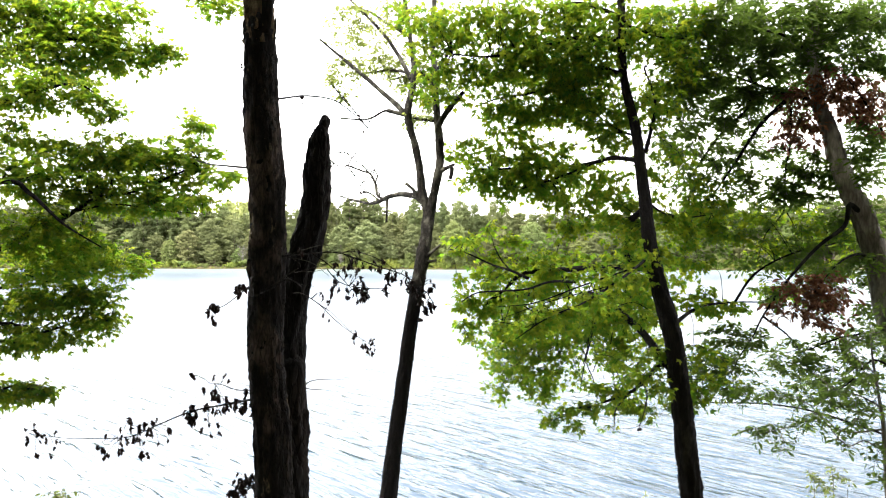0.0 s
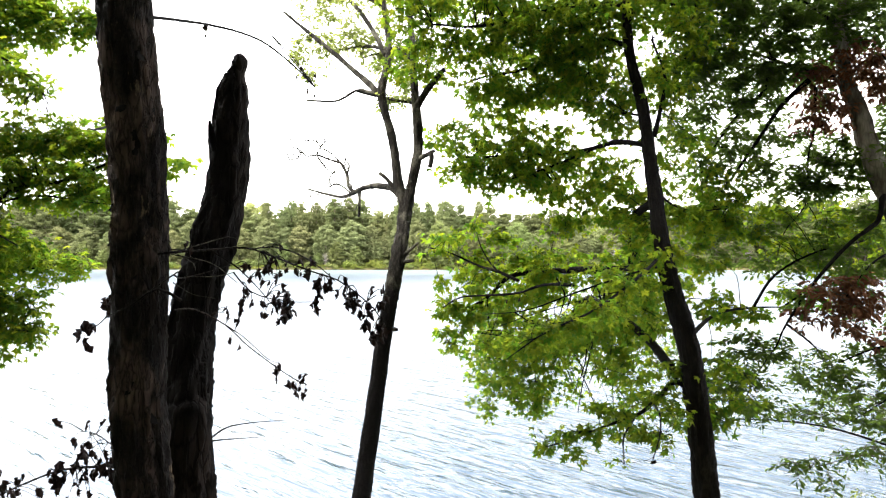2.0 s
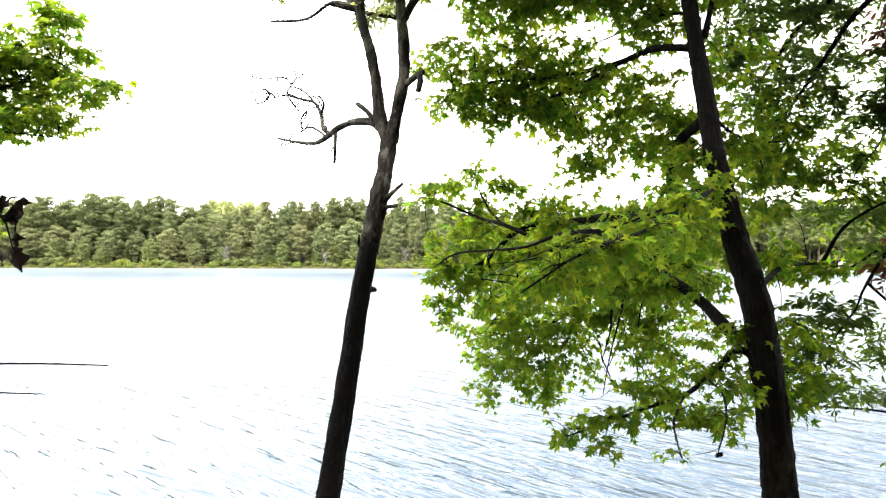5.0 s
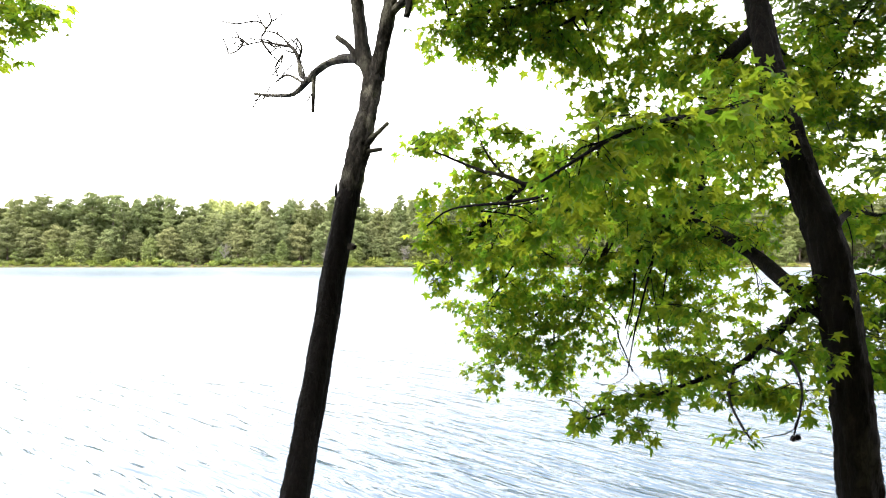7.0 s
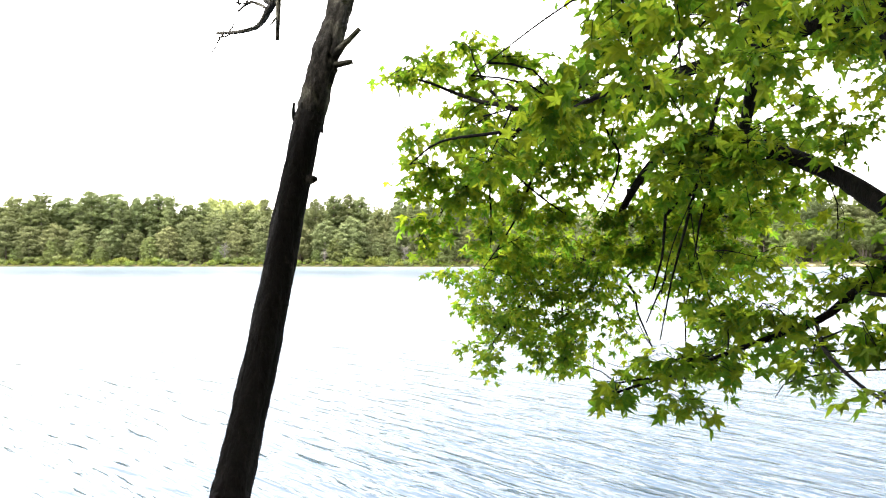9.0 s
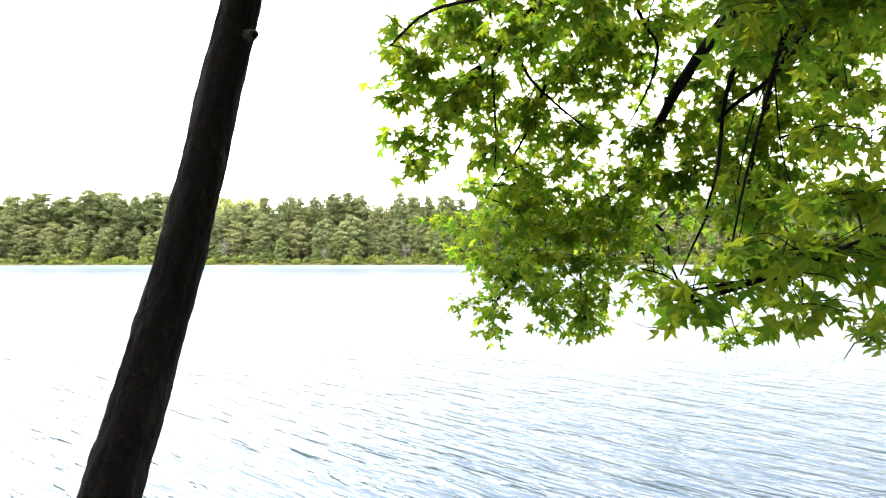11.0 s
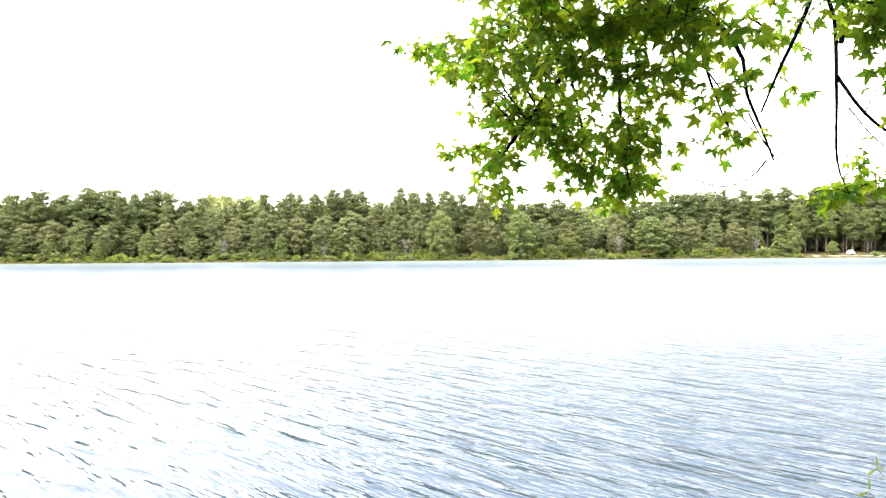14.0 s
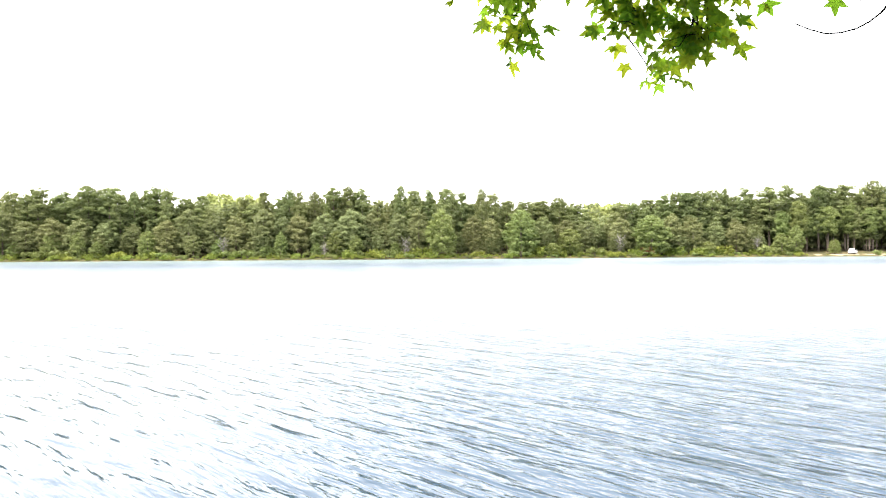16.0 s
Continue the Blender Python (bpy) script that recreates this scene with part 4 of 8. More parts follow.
    clumps += [(-1.12, 9.3, 8.54, 0.12, 0.2, 0.07, 14), (-0.98, 9.3, 8.40, 0.10, 0.2, 0.10, 14), (-0.85, 9.4, 8.62, 0.14, 0.2, 0.08, 16), (-0.63, 9.4, 8.80, 0.2, 0.2, 0.12, 26), (-0.40, 9.3, 8.77, 0.2, 0.2, 0.14, 28), (-0.37, 9.2, 8.50, 0.14, 0.2, 0.14, 20), (-0.10, 9.2, 8.62, 0.14, 0.2, 0.16, 30), (0.01, 9.2, 8.45, 0.12, 0.2, 0.2, 34), (0.14, 9.2, 8.6, 0.14, 0.2, 0.16, 26), (-0.10, 9.1, 8.26, 0.12, 0.15, 0.12, 20), (0.28, 9.2, 8.4, 0.12, 0.2, 0.12, 18), (-0.14, 9.0, 8.08, 0.07, 0.12, 0.08, 8)]
    leafy_tree(tree, lines, clumps, [long_leaf(0.055, 0.44), long_leaf(0.048, 0.46)], PALE_LEAF, PALE_LEAVES, "leaf", rng, 120, (0, 8.9, 8.3), GREY_BARK, per=9, reach=0.2, droop=0.5, dense=8.5, spread=0.02)


build_leaning_tree()


# ---- the sweetgum over the water ----
GUM_SHAPES = [star_leaf(0.054, seed=k) for k in range(5)]


def build_sweetgum():
    rng = random.Random(31)
    bx, by = 2.42, 7.4
    tree = thing("sweetgum_tree", (bx, by, ground_z(bx, by) - 0.1), "leafy green sweetgum tree with a dark trunk on the bank", "tree")
    lines = []
    trunk = [(bx, by, tree.location.z), (2.36, 7.32, 2.4)] + [(2.307, 7.240, 4.074), (2.264, 7.220, 4.635), (2.217, 7.200, 5.009), (2.171, 7.200, 5.468), (2.116, 7.250, 5.968), (2.045, 7.330, 6.288), (1.980, 7.450, 6.713), (1.968, 7.650, 7.212), (1.936, 7.800, 7.735), (1.835, 7.850, 8.258), (1.819, 7.850, 8.824)] + [(1.78, 7.9, 9.4), (1.7, 8.0, 10.4)]
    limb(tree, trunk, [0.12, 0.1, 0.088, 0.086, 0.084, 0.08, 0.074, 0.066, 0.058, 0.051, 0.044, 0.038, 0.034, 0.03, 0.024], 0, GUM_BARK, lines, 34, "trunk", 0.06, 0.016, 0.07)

    def branch(points, r0, r1, sides=8):
        limb(tree, points, r0 * (1.0 if r0 > 0.03 else 0.75 if r0 < 0.0055 else 1.3), r1 * (1.5 if r0 > 0.0055 else 1.0), GUM_BARK, lines, sides)

    # the big limb that reaches out over the lake, and its fork
    branch([(2.06, 7.33, 5.74), (1.95, 7.62, 5.94), (1.82, 7.95, 6.08)] + [(1.680, 8.550, 6.202), (1.662, 8.950, 6.146), (1.619, 9.400, 5.968), (1.607, 9.800, 5.736), (1.598, 10.100, 5.470)], 0.036, 0.011, 11)
    branch([(1.636, 9.950, 5.687), (1.494, 10.100, 5.622), (1.270, 10.200, 5.469), (1.123, 10.250, 5.354), (0.939, 10.250, 5.130), (0.795, 10.200, 4.933)], 0.016, 0.004, 7)
    branch([(1.330, 10.200, 5.468), (1.336, 10.220, 5.319), (1.346, 10.240, 5.125), (1.372, 10.250, 4.943), (1.393, 10.260, 4.803)], 0.008, 0.002, 5)
    branch([(1.123, 10.250, 5.354), (1.171, 10.300, 5.189), (1.196, 10.320, 5.048), (1.176, 10.350, 4.876)], 0.006, 0.002, 5)
    branch([(1.652, 10.050, 5.542), (1.759, 10.100, 5.458), (1.844, 10.150, 5.357), (1.869, 10.180, 5.225), (1.938, 10.200, 5.075), (1.991, 10.200, 4.936)], 0.010, 0.003, 6)
    branch([(1.759, 10.100, 5.458), (1.861, 10.150, 5.542), (1.981, 10.200, 5.487), (2.178, 10.250, 5.419)], 0.006, 0.002, 5)
    branch([(1.560, 10.000, 5.598), (1.652, 10.100, 5.379), (1.732, 10.150, 5.195), (1.815, 10.200, 5.035)], 0.006, 0.002, 5)
    # the limb that hangs down further right
    branch([(1.96, 7.62, 7.0), (1.93, 8.1, 6.85)] + [(2.047, 8.700, 6.271), (2.066, 9.200, 6.134), (2.186, 9.600, 5.973), (2.241, 9.900, 5.744), (2.277, 10.200, 5.438)], 0.026, 0.008, 8)
    branch([(1.957, 9.600, 5.815), (2.020, 9.800, 5.665), (2.022, 10.000, 5.474), (1.988, 10.150, 5.301), (1.938, 10.200, 5.144)], 0.010, 0.003, 6)
    branch([(2.031, 9.900, 5.592), (2.120, 9.950, 5.475), (2.155, 10.000, 5.200), (2.181, 10.050, 4.917), (2.255, 10.100, 4.784)], 0.008, 0.002, 6)
    branch([(2.156, 10.000, 5.252), (2.238, 9.950, 5.091), (2.336, 9.900, 4.986), (2.467, 9.850, 4.938)], 0.006, 0.002, 5)
    branch([(2.117, 9.900, 5.515), (2.216, 9.850, 5.490), (2.358, 9.800, 5.465)], 0.006, 0.002, 5)
    branch([(1.885, 10.200, 5.143), (1.933, 10.200, 5.045), (1.997, 10.200, 4.947), (2.027, 10.200, 4.898)], 0.005, 0.0015, 5)
    branch([(1.959, 10.200, 4.939), (1.918, 10.200, 4.887), (1.845, 10.200, 4.840), (1.751, 10.200, 4.826), (1.658, 10.200, 4.859)], 0.005, 0.0022, 5)
    branch([(1.708, 10.200, 5.330), (1.836, 10.200, 5.151), (1.917, 10.200, 5.054), (1.997, 10.200, 4.972), (2.141, 10.200, 5.021)], 0.005, 0.001, 5)
    branch([(1.997, 10.200, 4.972), (1.868, 10.200, 4.924), (1.756, 10.200, 4.956), (1.701, 10.200, 5.015)], 0.002, 0.0008, 4)
    branch([(1.997, 10.200, 4.972), (2.054, 10.200, 4.875), (2.124, 10.200, 4.833)], 0.002, 0.0008, 4)
    branch([(2.281, 10.150, 5.151), (2.422, 10.150, 4.991), (2.610, 10.150, 4.927), (2.798, 10.150, 4.933), (2.908, 10.150, 4.984)], 0.004, 0.001, 5)
    # left limb at middle height
    branch([(2.0, 7.5, 6.5), (1.62, 8.25, 6.47), (1.217, 8.9, 6.43)] + [(0.975, 9.050, 6.382), (0.818, 9.150, 6.224), (0.583, 9.200, 6.016)], 0.026, 0.009, 9)
    branch([(0.583, 9.200, 6.016), (0.503, 9.220, 5.901), (0.408, 9.240, 5.825), (0.345, 9.250, 5.720), (0.334, 9.250, 5.666)], 0.005, 0.0015, 5)
    branch([(0.854, 9.120, 6.253), (0.938, 9.200, 6.105), (1.082, 9.300, 5.993), (1.247, 9.400, 5.887)], 0.008, 0.003, 6)
    branch([(0.766, 9.160, 6.188), (0.778, 9.200, 6.014), (0.790, 9.250, 5.811), (0.784, 9.300, 5.683)], 0.006, 0.002, 5)
    branch([(1.022, 9.250, 6.077), (0.960, 9.300, 5.899), (0.855, 9.350, 5.716), (0.746, 9.400, 5.555)], 0.007, 0.002, 5)
    branch([(1.053, 8.800, 6.349), (0.856, 8.850, 6.439), (0.729, 8.900, 6.471), (0.580, 8.950, 6.534), (0.389, 9.000, 6.617), (0.190, 9.100, 6.663)], 0.014, 0.003, 7)
    branch([(0.856, 8.850, 6.439), (0.766, 8.900, 6.545), (0.693, 8.950, 6.684), (0.667, 9.000, 6.787)], 0.008, 0.002, 5)
    branch([(1.412, 7.900, 6.359), (1.213, 8.200, 6.345), (1.013, 8.400, 6.265), (0.785, 8.500, 6.239), (0.511, 8.600, 6.212), (0.348, 8.700, 6.111)], 0.012, 0.003, 6)
    limb(tree, [(0.72, 9.17, 6.15), (0.66, 9.18, 6.09), (0.60, 9.2, 5.98), (0.575, 9.2, 5.92)], [0.012, 0.028, 0.022, 0.012], 0, GUM_BARK, None, 12, "broken_stub", 0.1, 0.012, 0.14)
    # drooping twigs under the middle limb
    branch([(1.35, 8.70, 6.44), (1.428, 9.120, 6.375), (1.504, 9.120, 6.247), (1.511, 9.120, 6.170), (1.478, 9.120, 6.043), (1.427, 9.120, 5.941), (1.376, 9.120, 5.852)], 0.0078, 0.002, 6)
    branch([(1.22, 8.90, 6.43), (1.223, 9.420, 6.408), (1.217, 9.420, 6.310), (1.250, 9.420, 6.198), (1.298, 9.420, 6.100)], 0.0072, 0.002, 6)
    branch([(1.208, 9.400, 6.360), (1.302, 9.400, 6.337), (1.413, 9.400, 6.364)], 0.0070, 0.002, 6)
    branch([(1.69, 8.50, 6.19), (1.684, 8.750, 5.910), (1.666, 8.750, 5.775), (1.653, 8.750, 5.628), (1.606, 8.750, 5.459)], 0.0095, 0.003, 7)
    branch([(1.95, 8.10, 6.83), (2.173, 9.050, 6.318), (2.105, 9.050, 6.195), (2.014, 9.050, 6.084), (1.940, 9.050, 6.010), (1.830, 9.050, 5.936), (1.756, 9.050, 5.862)], 0.0150, 0.005, 8)
    branch([(1.830, 9.050, 6.247), (1.850, 9.050, 6.148), (1.916, 9.050, 6.147), (1.997, 9.050, 6.136)], 0.0070, 0.004, 6)
    branch([(2.061, 9.300, 5.959), (2.024, 9.300, 5.825), (2.003, 9.300, 5.678), (1.981, 9.300, 5.543), (1.944, 9.300, 5.342)], 0.0060, 0.002, 6)
    # a branch towards the bank, with large near leaves
    branch([(2.0, 7.48, 6.62), (1.75, 6.9, 6.52), (1.45, 6.35, 6.4), (1.2, 6.0, 6.3), (0.95, 5.8, 6.22), (0.75, 5.7, 6.1)], 0.010, 0.002, 8)
    branch([(1.45, 6.35, 6.4), (1.1, 6.45, 6.3), (0.85, 6.6, 6.2), (0.65, 6.8, 6.1)], 0.005, 0.0015, 6)
    branch([(1.75, 6.9, 6.52), (1.35, 7.2, 6.35), (1.0, 7.4, 6.2), (0.7, 7.6, 6.15)], 0.006, 0.002, 6)
    # low branch
    branch([(2.17, 7.2, 5.6)] + [(2.035, 7.250, 5.714), (1.963, 7.300, 5.637), (1.909, 7.400, 5.534), (1.804, 7.450, 5.430), (1.605, 7.500, 5.343), (1.387, 7.500, 5.259), (1.155, 7.500, 5.179)], 0.018, 0.003, 8)
    branch([(1.909, 7.400, 5.534), (1.851, 7.000, 5.526), (1.777, 6.750, 5.446), (1.720, 6.690, 5.322)], 0.006, 0.002, 5)
    branch([(1.804, 7.450, 5.430), (1.613, 7.000, 5.394), (1.542, 6.700, 5.357), (1.501, 6.500, 5.352)], 0.006, 0.002, 5)
    branch([(1.411, 7.500, 5.300), (1.336, 7.500, 5.237), (1.256, 7.520, 5.223), (1.164, 7.550, 5.202)], 0.006, 0.002, 5)
    branch([(1.777, 6.750, 5.446), (1.724, 6.700, 5.339), (1.577, 6.600, 5.335)], 0.004, 0.0015, 5)
    # thin hanging twigs beside the trunk
    branch([(1.701, 8.000, 6.383), (1.656, 8.050, 6.147), (1.594, 8.100, 5.843), (1.529, 8.150, 5.531), (1.494, 8.200, 5.273)], 0.008, 0.002, 5)
    branch([(1.701, 8.000, 6.383), (1.612, 8.000, 5.995), (1.493, 8.000, 5.696), (1.443, 8.000, 5.487)], 0.005, 0.002, 5)
    branch([(1.594, 8.100, 5.843), (1.666, 8.200, 5.588), (1.774, 8.250, 5.329)], 0.004, 0.0015, 5)
    # upper limbs
    branch([(1.819, 7.850, 8.557), (1.624, 7.900, 8.595), (1.380, 8.000, 8.618), (1.073, 8.100, 8.571), (0.646, 8.200, 8.523), (0.260, 8.300, 8.577)], 0.022, 0.006, 8)
    branch([(1.860, 7.850, 8.232), (1.658, 8.100, 8.366), (1.376, 8.400, 8.300), (1.057, 8.600, 8.252), (0.717, 8.800, 8.240), (0.479, 8.900, 8.173)], 0.02, 0.005, 8)
    branch([(1.954, 7.720, 7.445), (1.754, 7.900, 7.495), (1.568, 8.200, 7.480), (1.276, 8.500, 7.484), (0.949, 8.700, 7.497), (0.480, 8.900, 7.510)], 0.02, 0.004, 8)
    branch([(1.651, 8.050, 7.488), (1.377, 8.400, 7.394), (1.066, 8.700, 7.310), (0.841, 8.900, 7.268)], 0.010, 0.003, 6)
    branch([(1.936, 7.800, 7.684), (1.817, 8.100, 7.761), (1.598, 8.400, 7.728), (1.355, 8.700, 7.688)], 0.008, 0.003, 6)
    branch([(1.819, 7.850, 8.773), (1.445, 8.100, 8.995), (1.144, 8.300, 8.931), (0.935, 8.500, 8.858)], 0.016, 0.005, 7)
    branch([(2.010, 7.750, 7.524), (2.084, 7.850, 7.743), (2.148, 7.950, 8.020), (2.057, 8.000, 8.346)], 0.016, 0.006, 7)
    branch([(1.971, 7.620, 7.111), (2.188, 7.900, 7.002), (2.477, 8.200, 6.964), (2.838, 8.500, 7.006)], 0.009, 0.003, 6)
    branch([(2.156, 7.260, 6.060), (2.380, 7.600, 6.126), (2.595, 7.900, 6.153), (3.024, 8.400, 6.145), (3.451, 8.800, 6.118)], 0.014, 0.004, 7)
    branch([(1.7, 8.0, 10.2), (1.2, 8.2, 10.0), (0.7, 8.4, 9.7)], 0.014, 0.005, 6)
    branch([(1.819, 7.850, 8.721), (2.108, 8.000, 8.660), (2.422, 8.200, 8.663), (2.665, 8.300, 8.799)], 0.012, 0.004, 6)

    clumps = [(0.26, 8.30, 8.83, 0.33, 0.30, 0.19, 124), (0.70, 8.30, 8.77, 0.33, 0.30, 0.22, 138), (1.13, 8.20, 8.84, 0.33, 0.30, 0.22, 124), (1.54, 8.00, 8.83, 0.29, 0.26, 0.19, 112), (0.59, 8.40, 8.47, 0.34, 0.30, 0.17, 124), (1.05, 8.50, 8.43, 0.31, 0.28, 0.17, 112), (1.41, 8.20, 8.40, 0.25, 0.22, 0.19, 89), (1.67, 8.20, 8.13, 0.19, 0.17, 0.22, 65), (1.01, 8.70, 8.10, 0.29, 0.26, 0.13, 77), (1.29, 8.60, 8.02, 0.20, 0.18, 0.10, 49), (1.68, 8.20, 7.91, 0.22, 0.20, 0.12, 60), (0.84, 8.80, 7.85, 0.21, 0.19, 0.08, 27)]
    clumps += [(0.04, 8.30, 8.78, 0.19, 0.17, 0.25, 112), (0.02, 8.50, 8.33, 0.17, 0.15, 0.17, 44), (0.37, 8.50, 8.32, 0.26, 0.23, 0.20, 100), (0.65, 8.20, 8.91, 0.27, 0.25, 0.16, 112), (1.22, 8.00, 8.51, 0.27, 0.24, 0.16, 112), (1.62, 7.90, 8.48, 0.21, 0.19, 0.21, 84), (1.43, 8.40, 8.18, 0.25, 0.23, 0.14, 84), (0.78, 8.80, 8.03, 0.24, 0.21, 0.12, 49), (1.98, 7.90, 8.63, 0.21, 0.19, 0.21, 84), (-0.08, 8.40, 9.04, 0.23, 0.20, 0.17, 65)]
    clumps += [(0.48, 8.90, 7.69, 0.24, 0.22, 0.13, 45), (0.83, 8.70, 7.57, 0.29, 0.26, 0.16, 62), (1.22, 8.50, 7.60, 0.26, 0.23, 0.17, 58), (1.53, 8.30, 7.41, 0.22, 0.20, 0.16, 45), (0.54, 8.95, 7.39, 0.21, 0.19, 0.13, 38), (0.95, 8.80, 7.35, 0.30, 0.27, 0.13, 52), (1.34, 8.60, 7.30, 0.23, 0.21, 0.14, 45), (1.50, 8.70, 6.96, 0.15, 0.13, 0.22, 45), (1.61, 8.50, 7.18, 0.14, 0.13, 0.13, 23), (1.80, 8.00, 7.24, 0.15, 0.13, 0.16, 31), (1.82, 8.10, 7.68, 0.16, 0.15, 0.12, 37)]
    clumps += [(1.78, 7.90, 7.03, 0.14, 0.12, 0.15, 31), (2.19, 7.90, 7.44, 0.16, 0.14, 0.21, 38), (2.29, 8.10, 7.09, 0.19, 0.17, 0.16, 40), (2.09, 7.90, 7.91, 0.16, 0.14, 0.21, 55), (2.29, 8.10, 8.37, 0.22, 0.19, 0.24, 94), (2.37, 8.20, 8.83, 0.25, 0.22, 0.22, 94), (2.64, 8.40, 6.89, 0.25, 0.23, 0.17, 52), (1.82, 7.60, 6.76, 0.20, 0.18, 0.11, 38)]
    clumps += [(0.27, 9.10, 6.63, 0.16, 0.14, 0.07, 14), (0.50, 9.00, 6.65, 0.15, 0.14, 0.11, 24), (0.69, 9.00, 6.75, 0.13, 0.12, 0.08, 14), (0.88, 8.90, 6.64, 0.13, 0.12, 0.08, 13), (0.76, 8.85, 6.41, 0.17, 0.15, 0.08, 14), (1.04, 8.70, 6.47, 0.14, 0.13, 0.11, 16), (1.18, 8.40, 6.33, 0.15, 0.13, 0.12, 21), (0.44, 8.70, 6.04, 0.13, 0.12, 0.14, 21), (0.65, 8.60, 6.18, 0.16, 0.14, 0.10, 22), (0.85, 8.50, 6.10, 0.15, 0.14, 0.12, 24), (1.03, 8.30, 6.13, 0.15, 0.13, 0.11, 22), (0.62, 8.70, 5.93, 0.11, 0.12, 0.09, 13)]
    clumps += [(0.69, 8.90, 7.38, 0.17, 0.15, 0.09, 26), (0.99, 8.90, 7.42, 0.17, 0.15, 0.13, 34), (1.29, 8.90, 7.38, 0.17, 0.15, 0.17, 36), (0.77, 8.90, 7.20, 0.09, 0.12, 0.06, 12), (1.32, 9.10, 7.19, 0.16, 0.14, 0.07, 18), (1.51, 8.90, 7.23, 0.13, 0.12, 0.17, 26), (1.52, 8.80, 6.95, 0.11, 0.12, 0.11, 18), (1.08, 9.10, 7.33, 0.16, 0.14, 0.08, 18)]
    clumps += [(0.83, 5.85, 6.14, 0.05, 0.12, 0.07, 12), (0.91, 5.85, 6.19, 0.06, 0.12, 0.07, 15), (1.00, 5.90, 6.24, 0.07, 0.12, 0.07, 17), (1.11, 5.95, 6.26, 0.07, 0.12, 0.06, 17), (1.25, 6.10, 6.33, 0.08, 0.12, 0.07, 17), (1.46, 6.40, 6.46, 0.08, 0.12, 0.07, 15), (1.18, 6.30, 6.21, 0.09, 0.12, 0.06, 15), (1.07, 6.40, 6.15, 0.10, 0.12, 0.06, 15)]
    clumps += [(1.47, 6.60, 6.30, 0.09, 0.12, 0.08, 15), (0.96, 6.60, 6.09, 0.09, 0.12, 0.07, 17), (0.86, 6.90, 6.05, 0.11, 0.12, 0.06, 15), (1.22, 7.00, 6.07, 0.13, 0.12, 0.07, 20), (1.46, 7.00, 6.20, 0.11, 0.12, 0.08, 15), (0.74, 7.40, 5.96, 0.11, 0.12, 0.06, 9), (1.72, 7.00, 6.40, 0.09, 0.12, 0.11, 15), (1.94, 7.20, 6.64, 0.11, 0.12, 0.10, 8)]
    clumps += [(0.85, 10.00, 5.60, 0.23, 0.21, 0.13, 16), (1.09, 10.10, 5.41, 0.23, 0.21, 0.16, 21), (1.36, 10.00, 5.56, 0.23, 0.21, 0.18, 24), (1.59, 9.80, 5.44, 0.20, 0.18, 0.18, 19), (0.76, 10.10, 5.41, 0.12, 0.12, 0.09, 8), (0.95, 10.10, 5.13, 0.16, 0.15, 0.12, 11), (1.19, 10.15, 5.03, 0.21, 0.19, 0.14, 16), (1.43, 10.20, 4.97, 0.14, 0.13, 0.17, 13), (0.82, 10.00, 4.93, 0.09, 0.12, 0.05, 6), (0.46, 9.30, 5.77, 0.10, 0.12, 0.07, 6), (1.68, 9.60, 5.71, 0.19, 0.17, 0.17, 19), (1.66, 9.90, 5.16, 0.14, 0.12, 0.11, 8), (1.86, 9.00, 5.51, 0.15, 0.14, 0.15, 13)]
    clumps += [(0.32, 9.20, 6.31, 0.07, 0.12, 0.11, 10), (0.51, 9.15, 6.29, 0.12, 0.12, 0.10, 16), (0.71, 9.10, 6.33, 0.12, 0.12, 0.10, 18), (0.92, 9.10, 6.30, 0.13, 0.12, 0.12, 21), (0.32, 9.20, 6.04, 0.07, 0.12, 0.09, 11), (0.48, 9.20, 6.10, 0.09, 0.12, 0.08, 11), (0.71, 9.20, 6.04, 0.11, 0.12, 0.12, 16), (0.32, 9.22, 5.84, 0.05, 0.12, 0.05, 5), (0.47, 9.25, 5.81, 0.08, 0.12, 0.06, 7), (0.38, 9.25, 5.71, 0.05, 0.12, 0.05, 5), (0.58, 9.20, 5.94, 0.07, 0.12, 0.08, 8), (0.77, 9.30, 5.79, 0.10, 0.12, 0.10, 11), (0.93, 9.30, 5.95, 0.12, 0.12, 0.12, 18)]
    clumps += [(1.14, 9.40, 6.17, 0.14, 0.13, 0.14, 19), (1.15, 9.50, 5.88, 0.13, 0.12, 0.12, 16), (1.34, 9.60, 6.07, 0.12, 0.12, 0.15, 18), (0.86, 9.50, 5.59, 0.12, 0.12, 0.10, 11), (1.05, 9.60, 5.69, 0.13, 0.12, 0.10, 14), (1.27, 9.20, 6.30, 0.13, 0.12, 0.12, 22), (0.76, 10.00, 5.43, 0.15, 0.13, 0.11, 7), (1.00, 10.10, 5.44, 0.17, 0.15, 0.13, 10), (1.23, 10.10, 5.44, 0.17, 0.15, 0.15, 12), (1.41, 10.00, 5.56, 0.15, 0.13, 0.15, 18), (1.63, 10.10, 5.34, 0.15, 0.14, 0.13, 9)]
